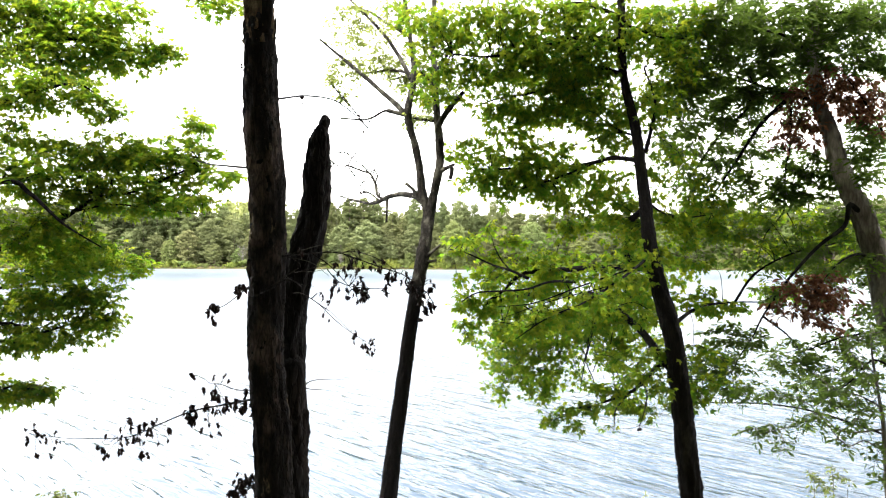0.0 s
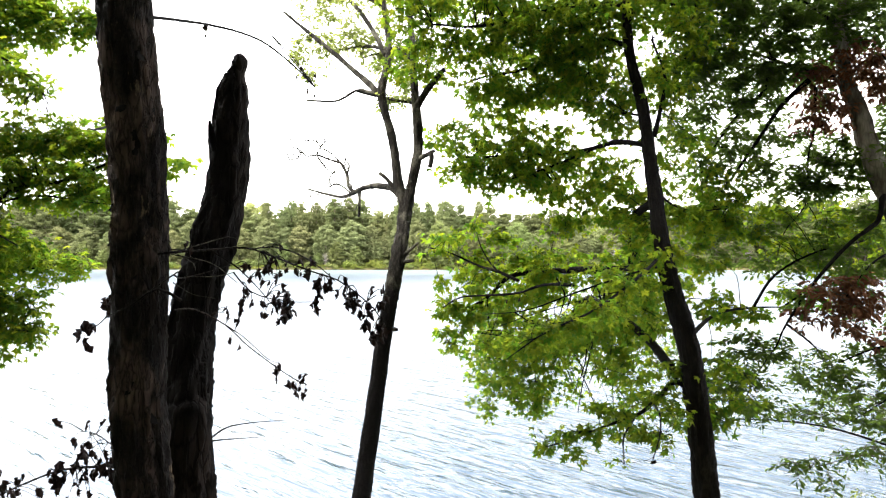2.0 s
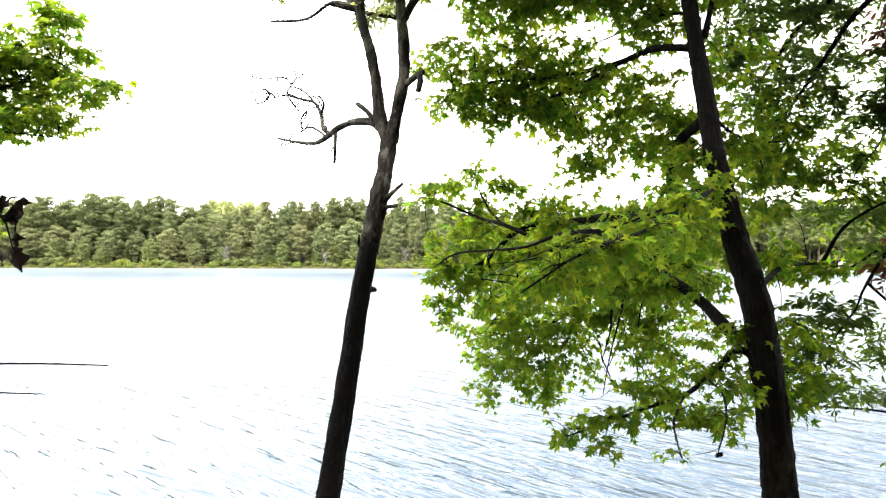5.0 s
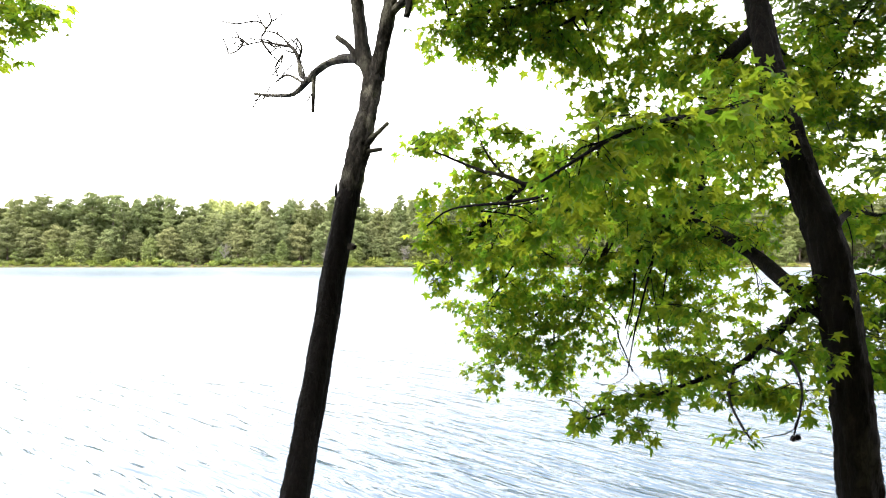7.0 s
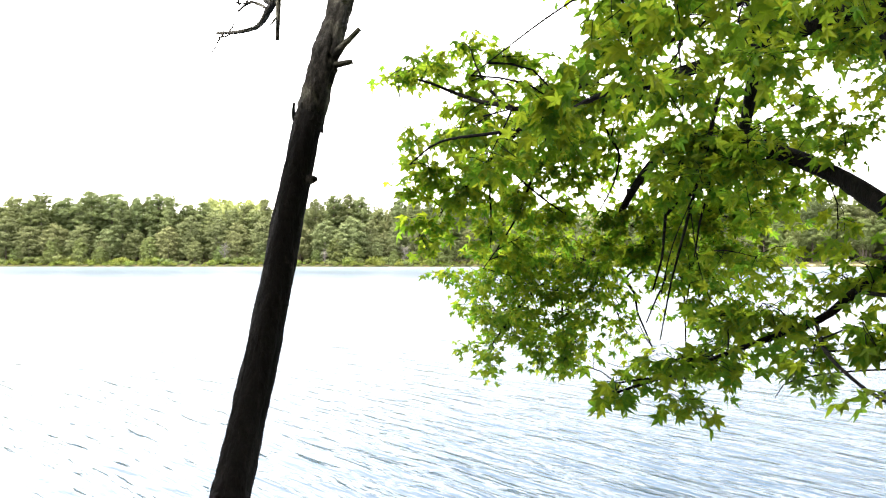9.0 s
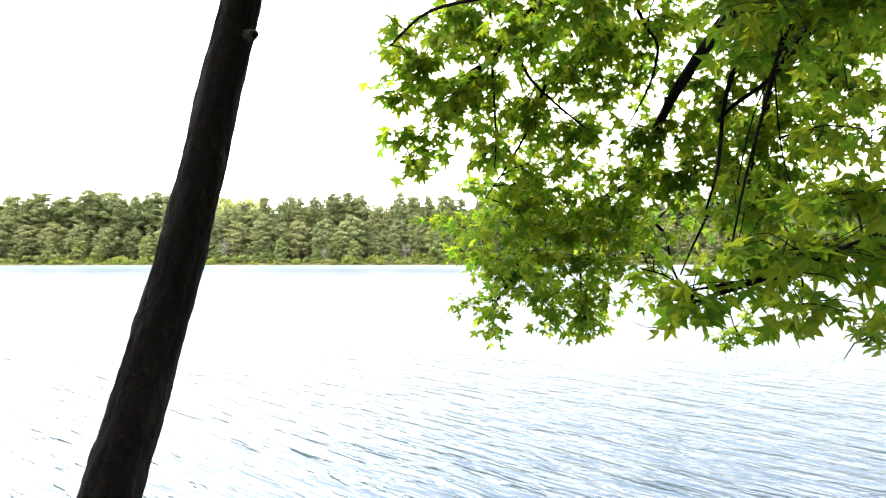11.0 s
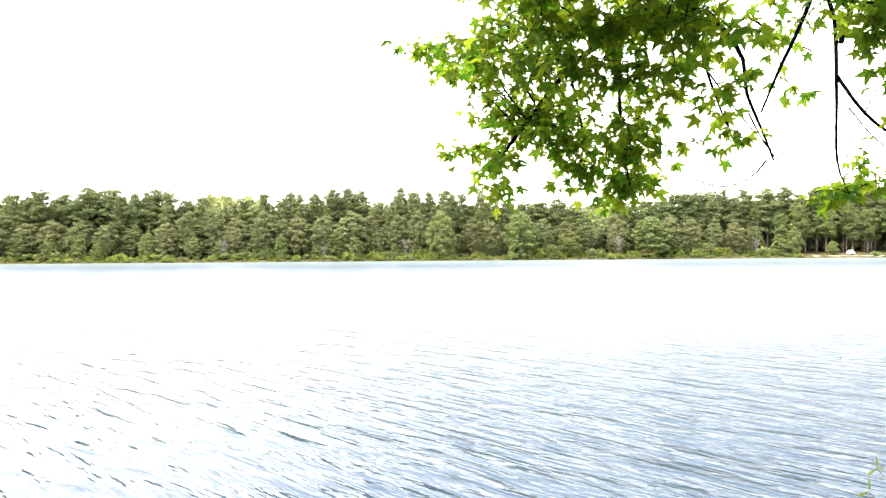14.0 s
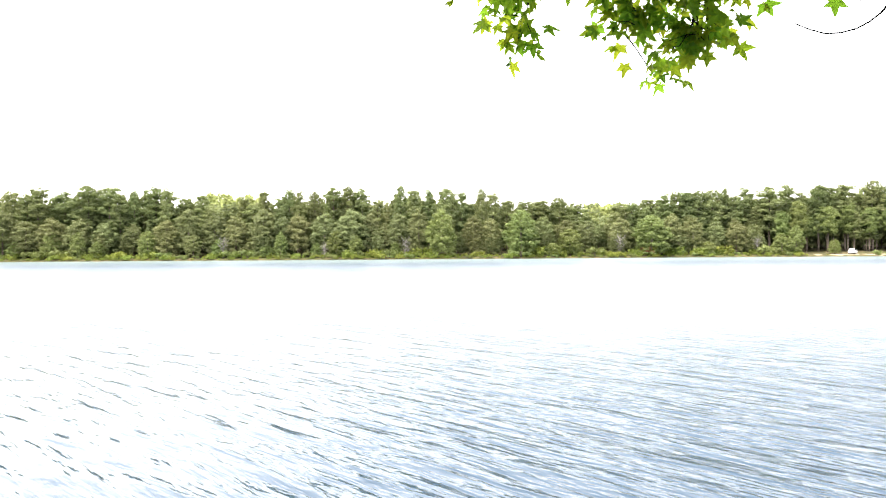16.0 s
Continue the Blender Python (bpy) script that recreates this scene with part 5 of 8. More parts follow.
    clumps += [(0.84, 10.20, 5.20, 0.14, 0.12, 0.09, 6), (0.67, 10.10, 4.97, 0.08, 0.12, 0.08, 4), (0.78, 10.05, 4.82, 0.08, 0.12, 0.06, 4), (1.01, 10.20, 5.06, 0.14, 0.12, 0.10, 7), (1.12, 10.25, 4.89, 0.12, 0.12, 0.10, 6), (1.29, 10.25, 5.03, 0.14, 0.13, 0.16, 9), (1.39, 10.26, 4.85, 0.10, 0.12, 0.09, 5), (1.50, 10.10, 5.17, 0.12, 0.12, 0.12, 6), (0.46, 10.30, 5.52, 0.11, 0.12, 0.06, 5), (0.63, 10.30, 5.45, 0.12, 0.12, 0.11, 5)]
    clumps += [(1.52, 9.50, 5.90, 0.14, 0.13, 0.12, 14), (1.65, 9.80, 5.64, 0.16, 0.14, 0.14, 14), (1.78, 9.60, 5.71, 0.13, 0.12, 0.15, 13), (1.60, 9.10, 6.04, 0.12, 0.12, 0.13, 16), (1.87, 9.30, 5.95, 0.12, 0.12, 0.14, 18), (1.84, 8.90, 6.20, 0.12, 0.12, 0.12, 18), (2.07, 9.10, 6.11, 0.13, 0.12, 0.13, 18), (2.28, 9.50, 5.93, 0.14, 0.13, 0.13, 18), (2.15, 9.90, 5.65, 0.16, 0.14, 0.14, 13), (1.96, 10.10, 5.44, 0.17, 0.15, 0.13, 8), (2.10, 8.80, 6.17, 0.12, 0.12, 0.12, 18), (2.40, 9.20, 6.05, 0.13, 0.12, 0.13, 16), (2.49, 9.70, 5.78, 0.14, 0.12, 0.09, 10), (2.67, 9.60, 5.85, 0.10, 0.12, 0.07, 6), (2.28, 8.80, 6.17, 0.07, 0.12, 0.12, 10)]
    clumps += [(2.16, 10.10, 4.81, 0.12, 0.12, 0.04, 4), (2.39, 10.10, 4.84, 0.08, 0.12, 0.05, 4), (2.53, 10.00, 4.91, 0.08, 0.12, 0.05, 3), (2.33, 9.90, 5.43, 0.16, 0.14, 0.11, 6), (2.53, 9.80, 5.42, 0.17, 0.15, 0.11, 6), (2.75, 9.80, 5.49, 0.16, 0.14, 0.09, 8)]
    clumps += [(1.09, 7.60, 5.28, 0.05, 0.12, 0.05, 1), (1.15, 7.55, 5.23, 0.06, 0.12, 0.05, 1), (1.24, 7.50, 5.20, 0.04, 0.12, 0.03, 1), (1.39, 7.40, 5.23, 0.05, 0.12, 0.05, 1), (1.49, 7.40, 5.30, 0.04, 0.12, 0.05, 1)]
    clumps += [(1.15, 7.50, 5.20, 0.08, 0.12, 0.06, 9), (1.31, 7.50, 5.29, 0.10, 0.12, 0.07, 14), (1.31, 7.30, 5.20, 0.07, 0.12, 0.04, 8), (1.52, 7.50, 5.29, 0.10, 0.12, 0.09, 18), (1.60, 7.70, 5.42, 0.12, 0.12, 0.11, 20), (1.69, 7.50, 5.45, 0.10, 0.12, 0.10, 18), (1.83, 8.00, 5.61, 0.14, 0.12, 0.12, 14), (1.85, 7.50, 5.55, 0.10, 0.12, 0.09, 14), (1.69, 7.20, 5.38, 0.10, 0.12, 0.08, 14), (1.94, 7.30, 5.58, 0.10, 0.12, 0.09, 14), (1.74, 7.00, 5.44, 0.08, 0.12, 0.08, 20), (1.81, 6.90, 5.42, 0.06, 0.12, 0.06, 15), (1.51, 6.50, 5.37, 0.03, 0.12, 0.02, 1), (1.45, 6.50, 5.38, 0.03, 0.12, 0.02, 1), (1.84, 6.80, 5.38, 0.03, 0.12, 0.02, 1)]
    clumps += [(1.99, 7.10, 5.56, 0.10, 0.12, 0.10, 16), (2.22, 7.30, 5.58, 0.11, 0.12, 0.11, 18), (2.38, 7.40, 5.44, 0.09, 0.12, 0.10, 14), (2.15, 7.30, 5.72, 0.09, 0.12, 0.07, 9), (2.43, 7.50, 5.76, 0.08, 0.12, 0.10, 10), (1.57, 8.00, 5.94, 0.18, 0.16, 0.12, 16), (2.02, 7.80, 5.74, 0.11, 0.12, 0.09, 8), (1.80, 7.80, 6.08, 0.17, 0.15, 0.11, 16), (1.94, 7.60, 6.07, 0.11, 0.12, 0.09, 8), (2.11, 7.40, 6.41, 0.10, 0.12, 0.10, 8), (2.33, 7.60, 6.20, 0.11, 0.12, 0.11, 10)]
    clumps += [(2.47, 7.50, 5.60, 0.20, 0.18, 0.22, 60), (2.30, 7.40, 5.43, 0.15, 0.13, 0.15, 31), (2.85, 8.20, 6.10, 0.22, 0.20, 0.08, 31), (3.41, 8.70, 6.12, 0.23, 0.21, 0.11, 31), (2.08, 7.30, 5.73, 0.12, 0.12, 0.19, 27)]
    clumps += [(0.42, 9.25, 5.69, 0.07, 0.12, 0.04, 6), (0.69, 10.00, 5.72, 0.09, 0.12, 0.09, 11), (0.82, 9.90, 5.79, 0.11, 0.12, 0.11, 14), (0.48, 10.35, 5.51, 0.08, 0.12, 0.04, 4), (0.69, 10.30, 5.48, 0.11, 0.12, 0.09, 7), (0.88, 10.20, 5.52, 0.13, 0.12, 0.13, 8), (1.02, 9.90, 5.68, 0.13, 0.12, 0.13, 16), (1.21, 9.70, 5.72, 0.12, 0.12, 0.11, 14), (0.83, 10.30, 5.11, 0.11, 0.12, 0.11, 7), (1.06, 10.30, 5.13, 0.11, 0.12, 0.11, 7), (1.63, 9.70, 5.71, 0.11, 0.12, 0.11, 11), (1.87, 9.90, 5.59, 0.11, 0.12, 0.11, 10)]
    clumps += [(1.82, 10.20, 5.09, 0.08, 0.12, 0.11, 6), (1.44, 10.25, 5.21, 0.11, 0.12, 0.14, 8), (1.33, 10.26, 4.85, 0.10, 0.12, 0.09, 6), (2.19, 9.85, 5.48, 0.11, 0.12, 0.08, 7), (2.18, 9.60, 5.65, 0.12, 0.12, 0.12, 11), (2.41, 9.80, 5.39, 0.07, 0.12, 0.15, 5), (2.38, 9.85, 5.18, 0.09, 0.12, 0.10, 4), (2.31, 10.05, 4.89, 0.09, 0.12, 0.11, 4), (2.20, 10.10, 4.78, 0.07, 0.12, 0.04, 2), (2.41, 9.85, 4.91, 0.09, 0.12, 0.08, 3), (2.07, 10.10, 5.24, 0.05, 0.12, 0.07, 2)]
    clumps += [(2.65, 8.40, 7.21, 0.15, 0.13, 0.13, 16), (2.96, 8.50, 7.07, 0.15, 0.14, 0.15, 16), (2.97, 8.70, 6.74, 0.16, 0.14, 0.16, 11), (3.24, 8.90, 6.41, 0.11, 0.12, 0.17, 8), (2.52, 8.20, 6.81, 0.13, 0.12, 0.13, 12), (2.80, 8.50, 7.38, 0.17, 0.15, 0.10, 14), (1.83, 8.60, 7.28, 0.17, 0.16, 0.17, 24), (2.03, 8.40, 7.15, 0.17, 0.15, 0.15, 22), (1.70, 8.80, 7.13, 0.15, 0.13, 0.15, 16)]
    clumps += [(1.34, 9.30, 6.38, 0.12, 0.12, 0.11, 16), (1.52, 9.40, 6.27, 0.13, 0.12, 0.13, 16), (1.60, 9.20, 6.35, 0.12, 0.12, 0.11, 14), (1.46, 9.60, 6.15, 0.12, 0.12, 0.12, 14), (1.72, 9.10, 6.31, 0.12, 0.12, 0.10, 14), (1.32, 9.50, 6.22, 0.12, 0.12, 0.12, 12), (2.05, 8.90, 6.27, 0.11, 0.12, 0.10, 14), (1.87, 9.30, 6.19, 0.11, 0.12, 0.12, 12)]
    clumps += [(0.77, 10.20, 4.90, 0.04, 0.12, 0.02, 1), (0.82, 10.20, 4.91, 0.04, 0.12, 0.02, 1), (0.75, 10.20, 5.00, 0.05, 0.12, 0.04, 1), (1.10, 10.30, 5.02, 0.06, 0.12, 0.04, 1), (1.17, 10.32, 4.91, 0.04, 0.12, 0.02, 1), (1.29, 10.35, 4.86, 0.04, 0.12, 0.02, 1), (1.44, 10.38, 4.86, 0.04, 0.12, 0.03, 1), (1.49, 10.36, 4.94, 0.04, 0.12, 0.04, 1), (1.37, 10.35, 4.97, 0.05, 0.12, 0.04, 1), (1.36, 10.40, 4.78, 0.01, 0.12, 0.01, 1), (1.29, 10.40, 4.76, 0.01, 0.12, 0.01, 1), (1.24, 10.30, 5.01, 0.06, 0.12, 0.04, 1), (1.46, 10.35, 5.06, 0.06, 0.12, 0.04, 1), (1.61, 10.10, 5.01, 0.04, 0.12, 0.02, 1)]
    clumps += [(2.29, 9.00, 6.23, 0.12, 0.12, 0.12, 20), (2.56, 9.30, 6.05, 0.11, 0.12, 0.12, 16), (2.27, 9.20, 6.11, 0.13, 0.12, 0.13, 20), (1.96, 8.90, 6.27, 0.12, 0.12, 0.11, 18), (1.99, 9.20, 6.11, 0.12, 0.12, 0.12, 14), (1.89, 9.50, 5.81, 0.14, 0.13, 0.13, 13), (2.18, 9.60, 5.89, 0.13, 0.12, 0.13, 11), (2.47, 9.50, 5.92, 0.14, 0.13, 0.12, 14), (1.72, 9.50, 5.93, 0.13, 0.12, 0.13, 14), (2.47, 9.80, 5.55, 0.16, 0.14, 0.11, 10), (2.72, 9.70, 5.66, 0.14, 0.12, 0.11, 8)]
    clumps += [(1.73, 7.40, 6.52, 0.22, 0.20, 0.11, 20), (1.58, 7.60, 6.42, 0.22, 0.20, 0.11, 20), (1.26, 8.30, 6.45, 0.25, 0.22, 0.12, 16), (1.85, 7.30, 6.38, 0.14, 0.13, 0.10, 12)]
    clumps += [(2.59, 8.70, 6.95, 0.17, 0.16, 0.12, 24), (2.87, 8.70, 6.90, 0.17, 0.16, 0.12, 24), (3.25, 8.70, 6.85, 0.17, 0.16, 0.12, 24), (3.62, 8.70, 6.87, 0.17, 0.16, 0.12, 24), (3.97, 8.70, 6.92, 0.17, 0.16, 0.12, 24), (3.01, 8.70, 6.64, 0.17, 0.16, 0.12, 24), (3.34, 8.70, 6.59, 0.17, 0.16, 0.12, 24), (3.72, 8.70, 6.64, 0.17, 0.16, 0.12, 24), (4.02, 8.70, 6.64, 0.17, 0.16, 0.12, 24), (2.78, 8.70, 6.71, 0.17, 0.16, 0.12, 24), (3.53, 8.70, 6.40, 0.17, 0.16, 0.12, 24), (3.90, 8.70, 6.35, 0.17, 0.16, 0.12, 24)]
    clumps += [(0.86, 9.80, 5.57, 0.12, 0.12, 0.09, 9), (1.02, 9.80, 5.60, 0.12, 0.12, 0.09, 9), (1.18, 9.80, 5.57, 0.12, 0.12, 0.09, 9), (1.33, 9.80, 5.54, 0.12, 0.12, 0.09, 9), (0.94, 9.80, 5.42, 0.12, 0.12, 0.09, 9), (1.10, 9.80, 5.39, 0.12, 0.12, 0.09, 9), (1.25, 9.80, 5.36, 0.12, 0.12, 0.09, 9), (0.81, 9.80, 5.26, 0.12, 0.12, 0.09, 9), (1.02, 9.80, 5.23, 0.12, 0.12, 0.09, 9), (1.23, 9.80, 5.23, 0.12, 0.12, 0.09, 9), (1.41, 9.80, 5.41, 0.12, 0.12, 0.09, 9), (1.41, 9.80, 5.23, 0.12, 0.12, 0.09, 9)]
    branch([(3.024, 8.400, 6.145), (3.30, 8.6, 6.42), (3.70, 8.7, 6.62), (4.15, 8.75, 6.72)], 0.011, 0.004, 7)
    branch([(3.451, 8.800, 6.118), (3.75, 8.8, 6.30), (4.2, 8.8, 6.38)], 0.008, 0.003, 6)
    clumps += [(1.96, 9.60, 5.70, 0.13, 0.12, 0.11, 12), (2.12, 9.60, 5.63, 0.13, 0.12, 0.11, 12), (2.28, 9.60, 5.70, 0.13, 0.12, 0.11, 12), (2.23, 9.60, 5.45, 0.13, 0.12, 0.11, 12), (2.34, 9.60, 5.29, 0.13, 0.12, 0.11, 12), (2.15, 9.60, 5.32, 0.13, 0.12, 0.11, 12), (2.27, 9.60, 5.13, 0.13, 0.12, 0.11, 12), (1.78, 9.60, 5.68, 0.13, 0.12, 0.11, 12), (2.07, 9.60, 5.49, 0.13, 0.12, 0.11, 12)]
    # unseen upper crown over the walk, added to shade the leaves below
    top = random.Random(32)
    for k in range(18):
        y = top.uniform(5.6, 9.2)
        clumps.append((top.uniform(0.2, 4.2), y, top.uniform(10.0, 11.0) + 0.2 * max(0, y - 8), 0.75, 0.75, 0.45, 14))
    limb(tree, [(1.75, 7.95, 9.8), (2.3, 7.2, 10.4), (2.9, 6.4, 10.7)], 0.02, 0.006, GUM_BARK, lines, 7)
    limb(tree, [(1.72, 7.98, 10.1), (1.1, 7.2, 10.5), (0.7, 6.3, 10.6)], 0.02, 0.006, GUM_BARK, lines, 7)
    clumps += [(1.68, 8.20, 6.95, 0.14, 0.13, 0.13, 16), (1.84, 8.00, 6.91, 0.13, 0.12, 0.12, 18), (2.00, 7.90, 6.85, 0.13, 0.12, 0.12, 18), (2.26, 8.00, 6.86, 0.13, 0.12, 0.13, 20), (2.52, 8.10, 6.86, 0.12, 0.12, 0.14, 20), (1.83, 8.30, 6.75, 0.15, 0.13, 0.13, 16), (2.05, 8.20, 6.70, 0.14, 0.13, 0.13, 16), (2.25, 8.10, 6.62, 0.14, 0.12, 0.12, 18), (2.54, 8.20, 6.58, 0.14, 0.13, 0.14, 20), (2.04, 8.40, 6.48, 0.15, 0.14, 0.12, 14), (2.51, 8.30, 6.37, 0.15, 0.13, 0.12, 16), (2.64, 8.20, 6.24, 0.10, 0.12, 0.13, 14)]
    clumps += [(0.59, 9.90, 5.29, 0.08, 0.12, 0.04, 4), (0.72, 10.10, 5.28, 0.09, 0.12, 0.07, 5), (0.90, 10.10, 5.32, 0.10, 0.12, 0.07, 5), (1.07, 10.20, 5.24, 0.10, 0.12, 0.08, 5), (1.23, 10.10, 5.30, 0.10, 0.12, 0.08, 5), (1.43, 10.20, 5.23, 0.09, 0.12, 0.08, 4), (0.98, 10.30, 5.12, 0.10, 0.12, 0.07, 4), (1.17, 10.30, 5.05, 0.10, 0.12, 0.07, 4), (1.34, 10.30, 4.98, 0.08, 0.12, 0.07, 4), (1.42, 10.35, 4.84, 0.06, 0.12, 0.05, 3), (0.79, 10.30, 5.13, 0.08, 0.12, 0.07, 4)]
    clumps += [(1.49, 9.20, 6.55, 0.13, 0.12, 0.11, 12), (1.71, 9.30, 6.50, 0.13, 0.12, 0.13, 12), (1.82, 8.90, 6.48, 0.13, 0.12, 0.09, 12), (2.06, 9.00, 6.40, 0.12, 0.12, 0.12, 12), (2.19, 8.90, 6.45, 0.13, 0.12, 0.10, 14), (2.42, 9.00, 6.40, 0.13, 0.12, 0.13, 14), (2.57, 9.10, 6.22, 0.10, 0.12, 0.12, 10), (2.10, 9.20, 6.27, 0.13, 0.12, 0.13, 10)]
    clumps += [(1.22, 9.60, 5.90, 0.12, 0.12, 0.11, 12), (1.44, 9.80, 5.72, 0.12, 0.12, 0.13, 12), (1.15, 10.00, 5.80, 0.13, 0.12, 0.13, 12), (1.51, 9.50, 5.84, 0.11, 0.12, 0.11, 12), (1.34, 10.10, 5.51, 0.13, 0.12, 0.13, 10), (1.12, 10.20, 5.56, 0.12, 0.12, 0.13, 10), (0.94, 9.80, 5.97, 0.12, 0.12, 0.12, 12), (1.57, 10.00, 5.49, 0.11, 0.12, 0.11, 8)]
    # the middle leaves hang behind their branches
    clumps = [(0.645 + (x - 0.645) * 1.1, y + 0.1 * (y - 5.889), 5.3 + (z - 5.3) * 1.1, *rest) if 8.2 < y < 9.2 and 5.6 < z < 6.9 else (x, y, z, *rest) for x, y, z, *rest in clumps]
    clumps += [(0.72, 9.50, 6.14, 0.14, 0.12, 0.12, 14), (0.94, 9.55, 6.07, 0.14, 0.12, 0.12, 14), (1.13, 9.55, 6.26, 0.14, 0.12, 0.12, 14), (0.81, 9.50, 6.32, 0.14, 0.12, 0.12, 14), (1.32, 9.50, 6.40, 0.14, 0.12, 0.12, 14), (1.45, 9.50, 6.23, 0.14, 0.12, 0.12, 12), (0.66, 9.50, 5.95, 0.14, 0.12, 0.12, 10), (1.05, 9.60, 5.94, 0.14, 0.12, 0.12, 12), (2.04, 9.60, 5.99, 0.14, 0.12, 0.12, 13), (2.17, 9.60, 5.84, 0.14, 0.12, 0.12, 13), (1.91, 9.60, 5.87, 0.14, 0.12, 0.12, 13), (2.28, 9.60, 5.99, 0.14, 0.12, 0.12, 13), (2.35, 9.60, 5.71, 0.14, 0.12, 0.12, 10), (2.44, 9.60, 6.15, 0.14, 0.12, 0.12, 12)]
    clumps += [(0.45, 9.00, 6.69, 0.14, 0.12, 0.11, 9), (0.69, 9.00, 6.59, 0.14, 0.12, 0.11, 10), (0.88, 9.00, 6.74, 0.14, 0.12, 0.11, 10), (0.61, 9.00, 6.45, 0.14, 0.12, 0.11, 9), (1.04, 9.00, 6.52, 0.14, 0.12, 0.11, 11), (1.20, 8.90, 6.62, 0.14, 0.12, 0.11, 11), (1.30, 8.90, 6.41, 0.14, 0.12, 0.11, 11), (0.29, 9.00, 6.63, 0.14, 0.12, 0.11, 6), (0.80, 9.00, 6.39, 0.14, 0.12, 0.11, 9), (1.98, 8.30, 6.17, 0.14, 0.12, 0.11, 10), (2.18, 8.30, 6.00, 0.14, 0.12, 0.11, 10), (2.00, 8.40, 5.90, 0.14, 0.12, 0.11, 9), (2.31, 8.20, 6.22, 0.14, 0.12, 0.11, 10), (2.15, 8.30, 6.36, 0.14, 0.12, 0.11, 10)]
    clumps += [(1.49, 8.15, 6.08, 0.11, 0.10, 0.10, 8), (1.55, 8.12, 6.12, 0.11, 0.10, 0.10, 9), (1.62, 8.05, 6.06, 0.11, 0.10, 0.10, 9), (1.69, 8.00, 6.10, 0.11, 0.10, 0.10, 9), (1.75, 7.95, 6.04, 0.11, 0.10, 0.10, 9)]
    # the storey under the upper limbs is airy
    share = ((5.2, 5.5, 6.7, 6.95, 7.3, 7.5, 9.0), (1.0, 0.8, 0.8, 0.62, 0.6, 0.85, 0.75))
    clumps = [(*c[:6], c[6] * (0.7 if c[1] < 8.2 and c[2] < 5.8 else 1.1 if c[1] < 8.2 and c[2] < 6.7 else float(np.interp(c[2], *share)))) for c in clumps]
    clumps = [(x, y, z, rx * 1.4, ry * 1.4, rz * 1.05, k * 1.12) if z > 6.9 else (x, y, z, rx, ry, rz * 0.9, k) for x, y, z, rx, ry, rz, k in clumps]
    clumps = [(*c[:6], c[6] * (0.55 if c[0] < 0.75 and 8.1 < c[2] < 9.6 else 1.1 if c[2] > 7.5 else 0.9 if c[1] > 8.4 and 4.9 < c[2] < 6.9 else 1.0)) for c in clumps]
    leafy_tree(tree, lines, clumps, GUM_SHAPES, GUM_LEAF, GUM_LEAVES, "leaf", rng, 300, (1.3, 6.6, 5.8), GUM_BARK, per=6, droop=0.6, flat=0.9, dense=6.2, young=((5.8, 7.2, 7.8, 8.8, 9.4, 10.0), (0.62, 0.72, 0.84, 1.0, 0.95, 0.84)))
    metas = [mesh_of("withered_leaf", *curled_leaf(0.032, k), DEAD_LEAF, True) for k in range(4)]
    withered(tree, lines, [(0.796, 8.600, 6.084, 0.016, 1), (0.970, 8.500, 6.027, 0.015, 1), (1.050, 8.500, 6.036, 0.015, 2), (1.105, 8.500, 6.027, 0.012, 1), (1.414, 8.500, 5.968, 0.015, 1), (1.624, 8.300, 6.053, 0.018, 2)] + [(1.036, 9.300, 6.317, 0.014, 1), (0.828, 9.200, 6.198, 0.017, 2), (1.214, 9.400, 6.173, 0.015, 1), (1.615, 9.100, 6.262, 0.014, 1), (1.628, 9.400, 6.150, 0.015, 1)], rng, metas)
    for q in ([(1.718, 6.690, 5.311)] + [(1.733, 6.690, 5.315)]):
        bm = bmesh.new()
        bmesh.ops.create_icosphere(bm, subdivisions=2, radius=0.010, matrix=Matrix.Translation(q))
        for i, v in enumerate(bm.verts):
            if i % 3 == 0:
                v.co += (v.co - Vector(q)) * 0.45
        me = bpy.data.meshes.new("seed_ball")
        bm.to_mesh(me)
        bm.free()
        me.materials.append(SNAG_BARK)
        part("seed_ball", me, tree, "spiky brown seed ball")


build_sweetgum()


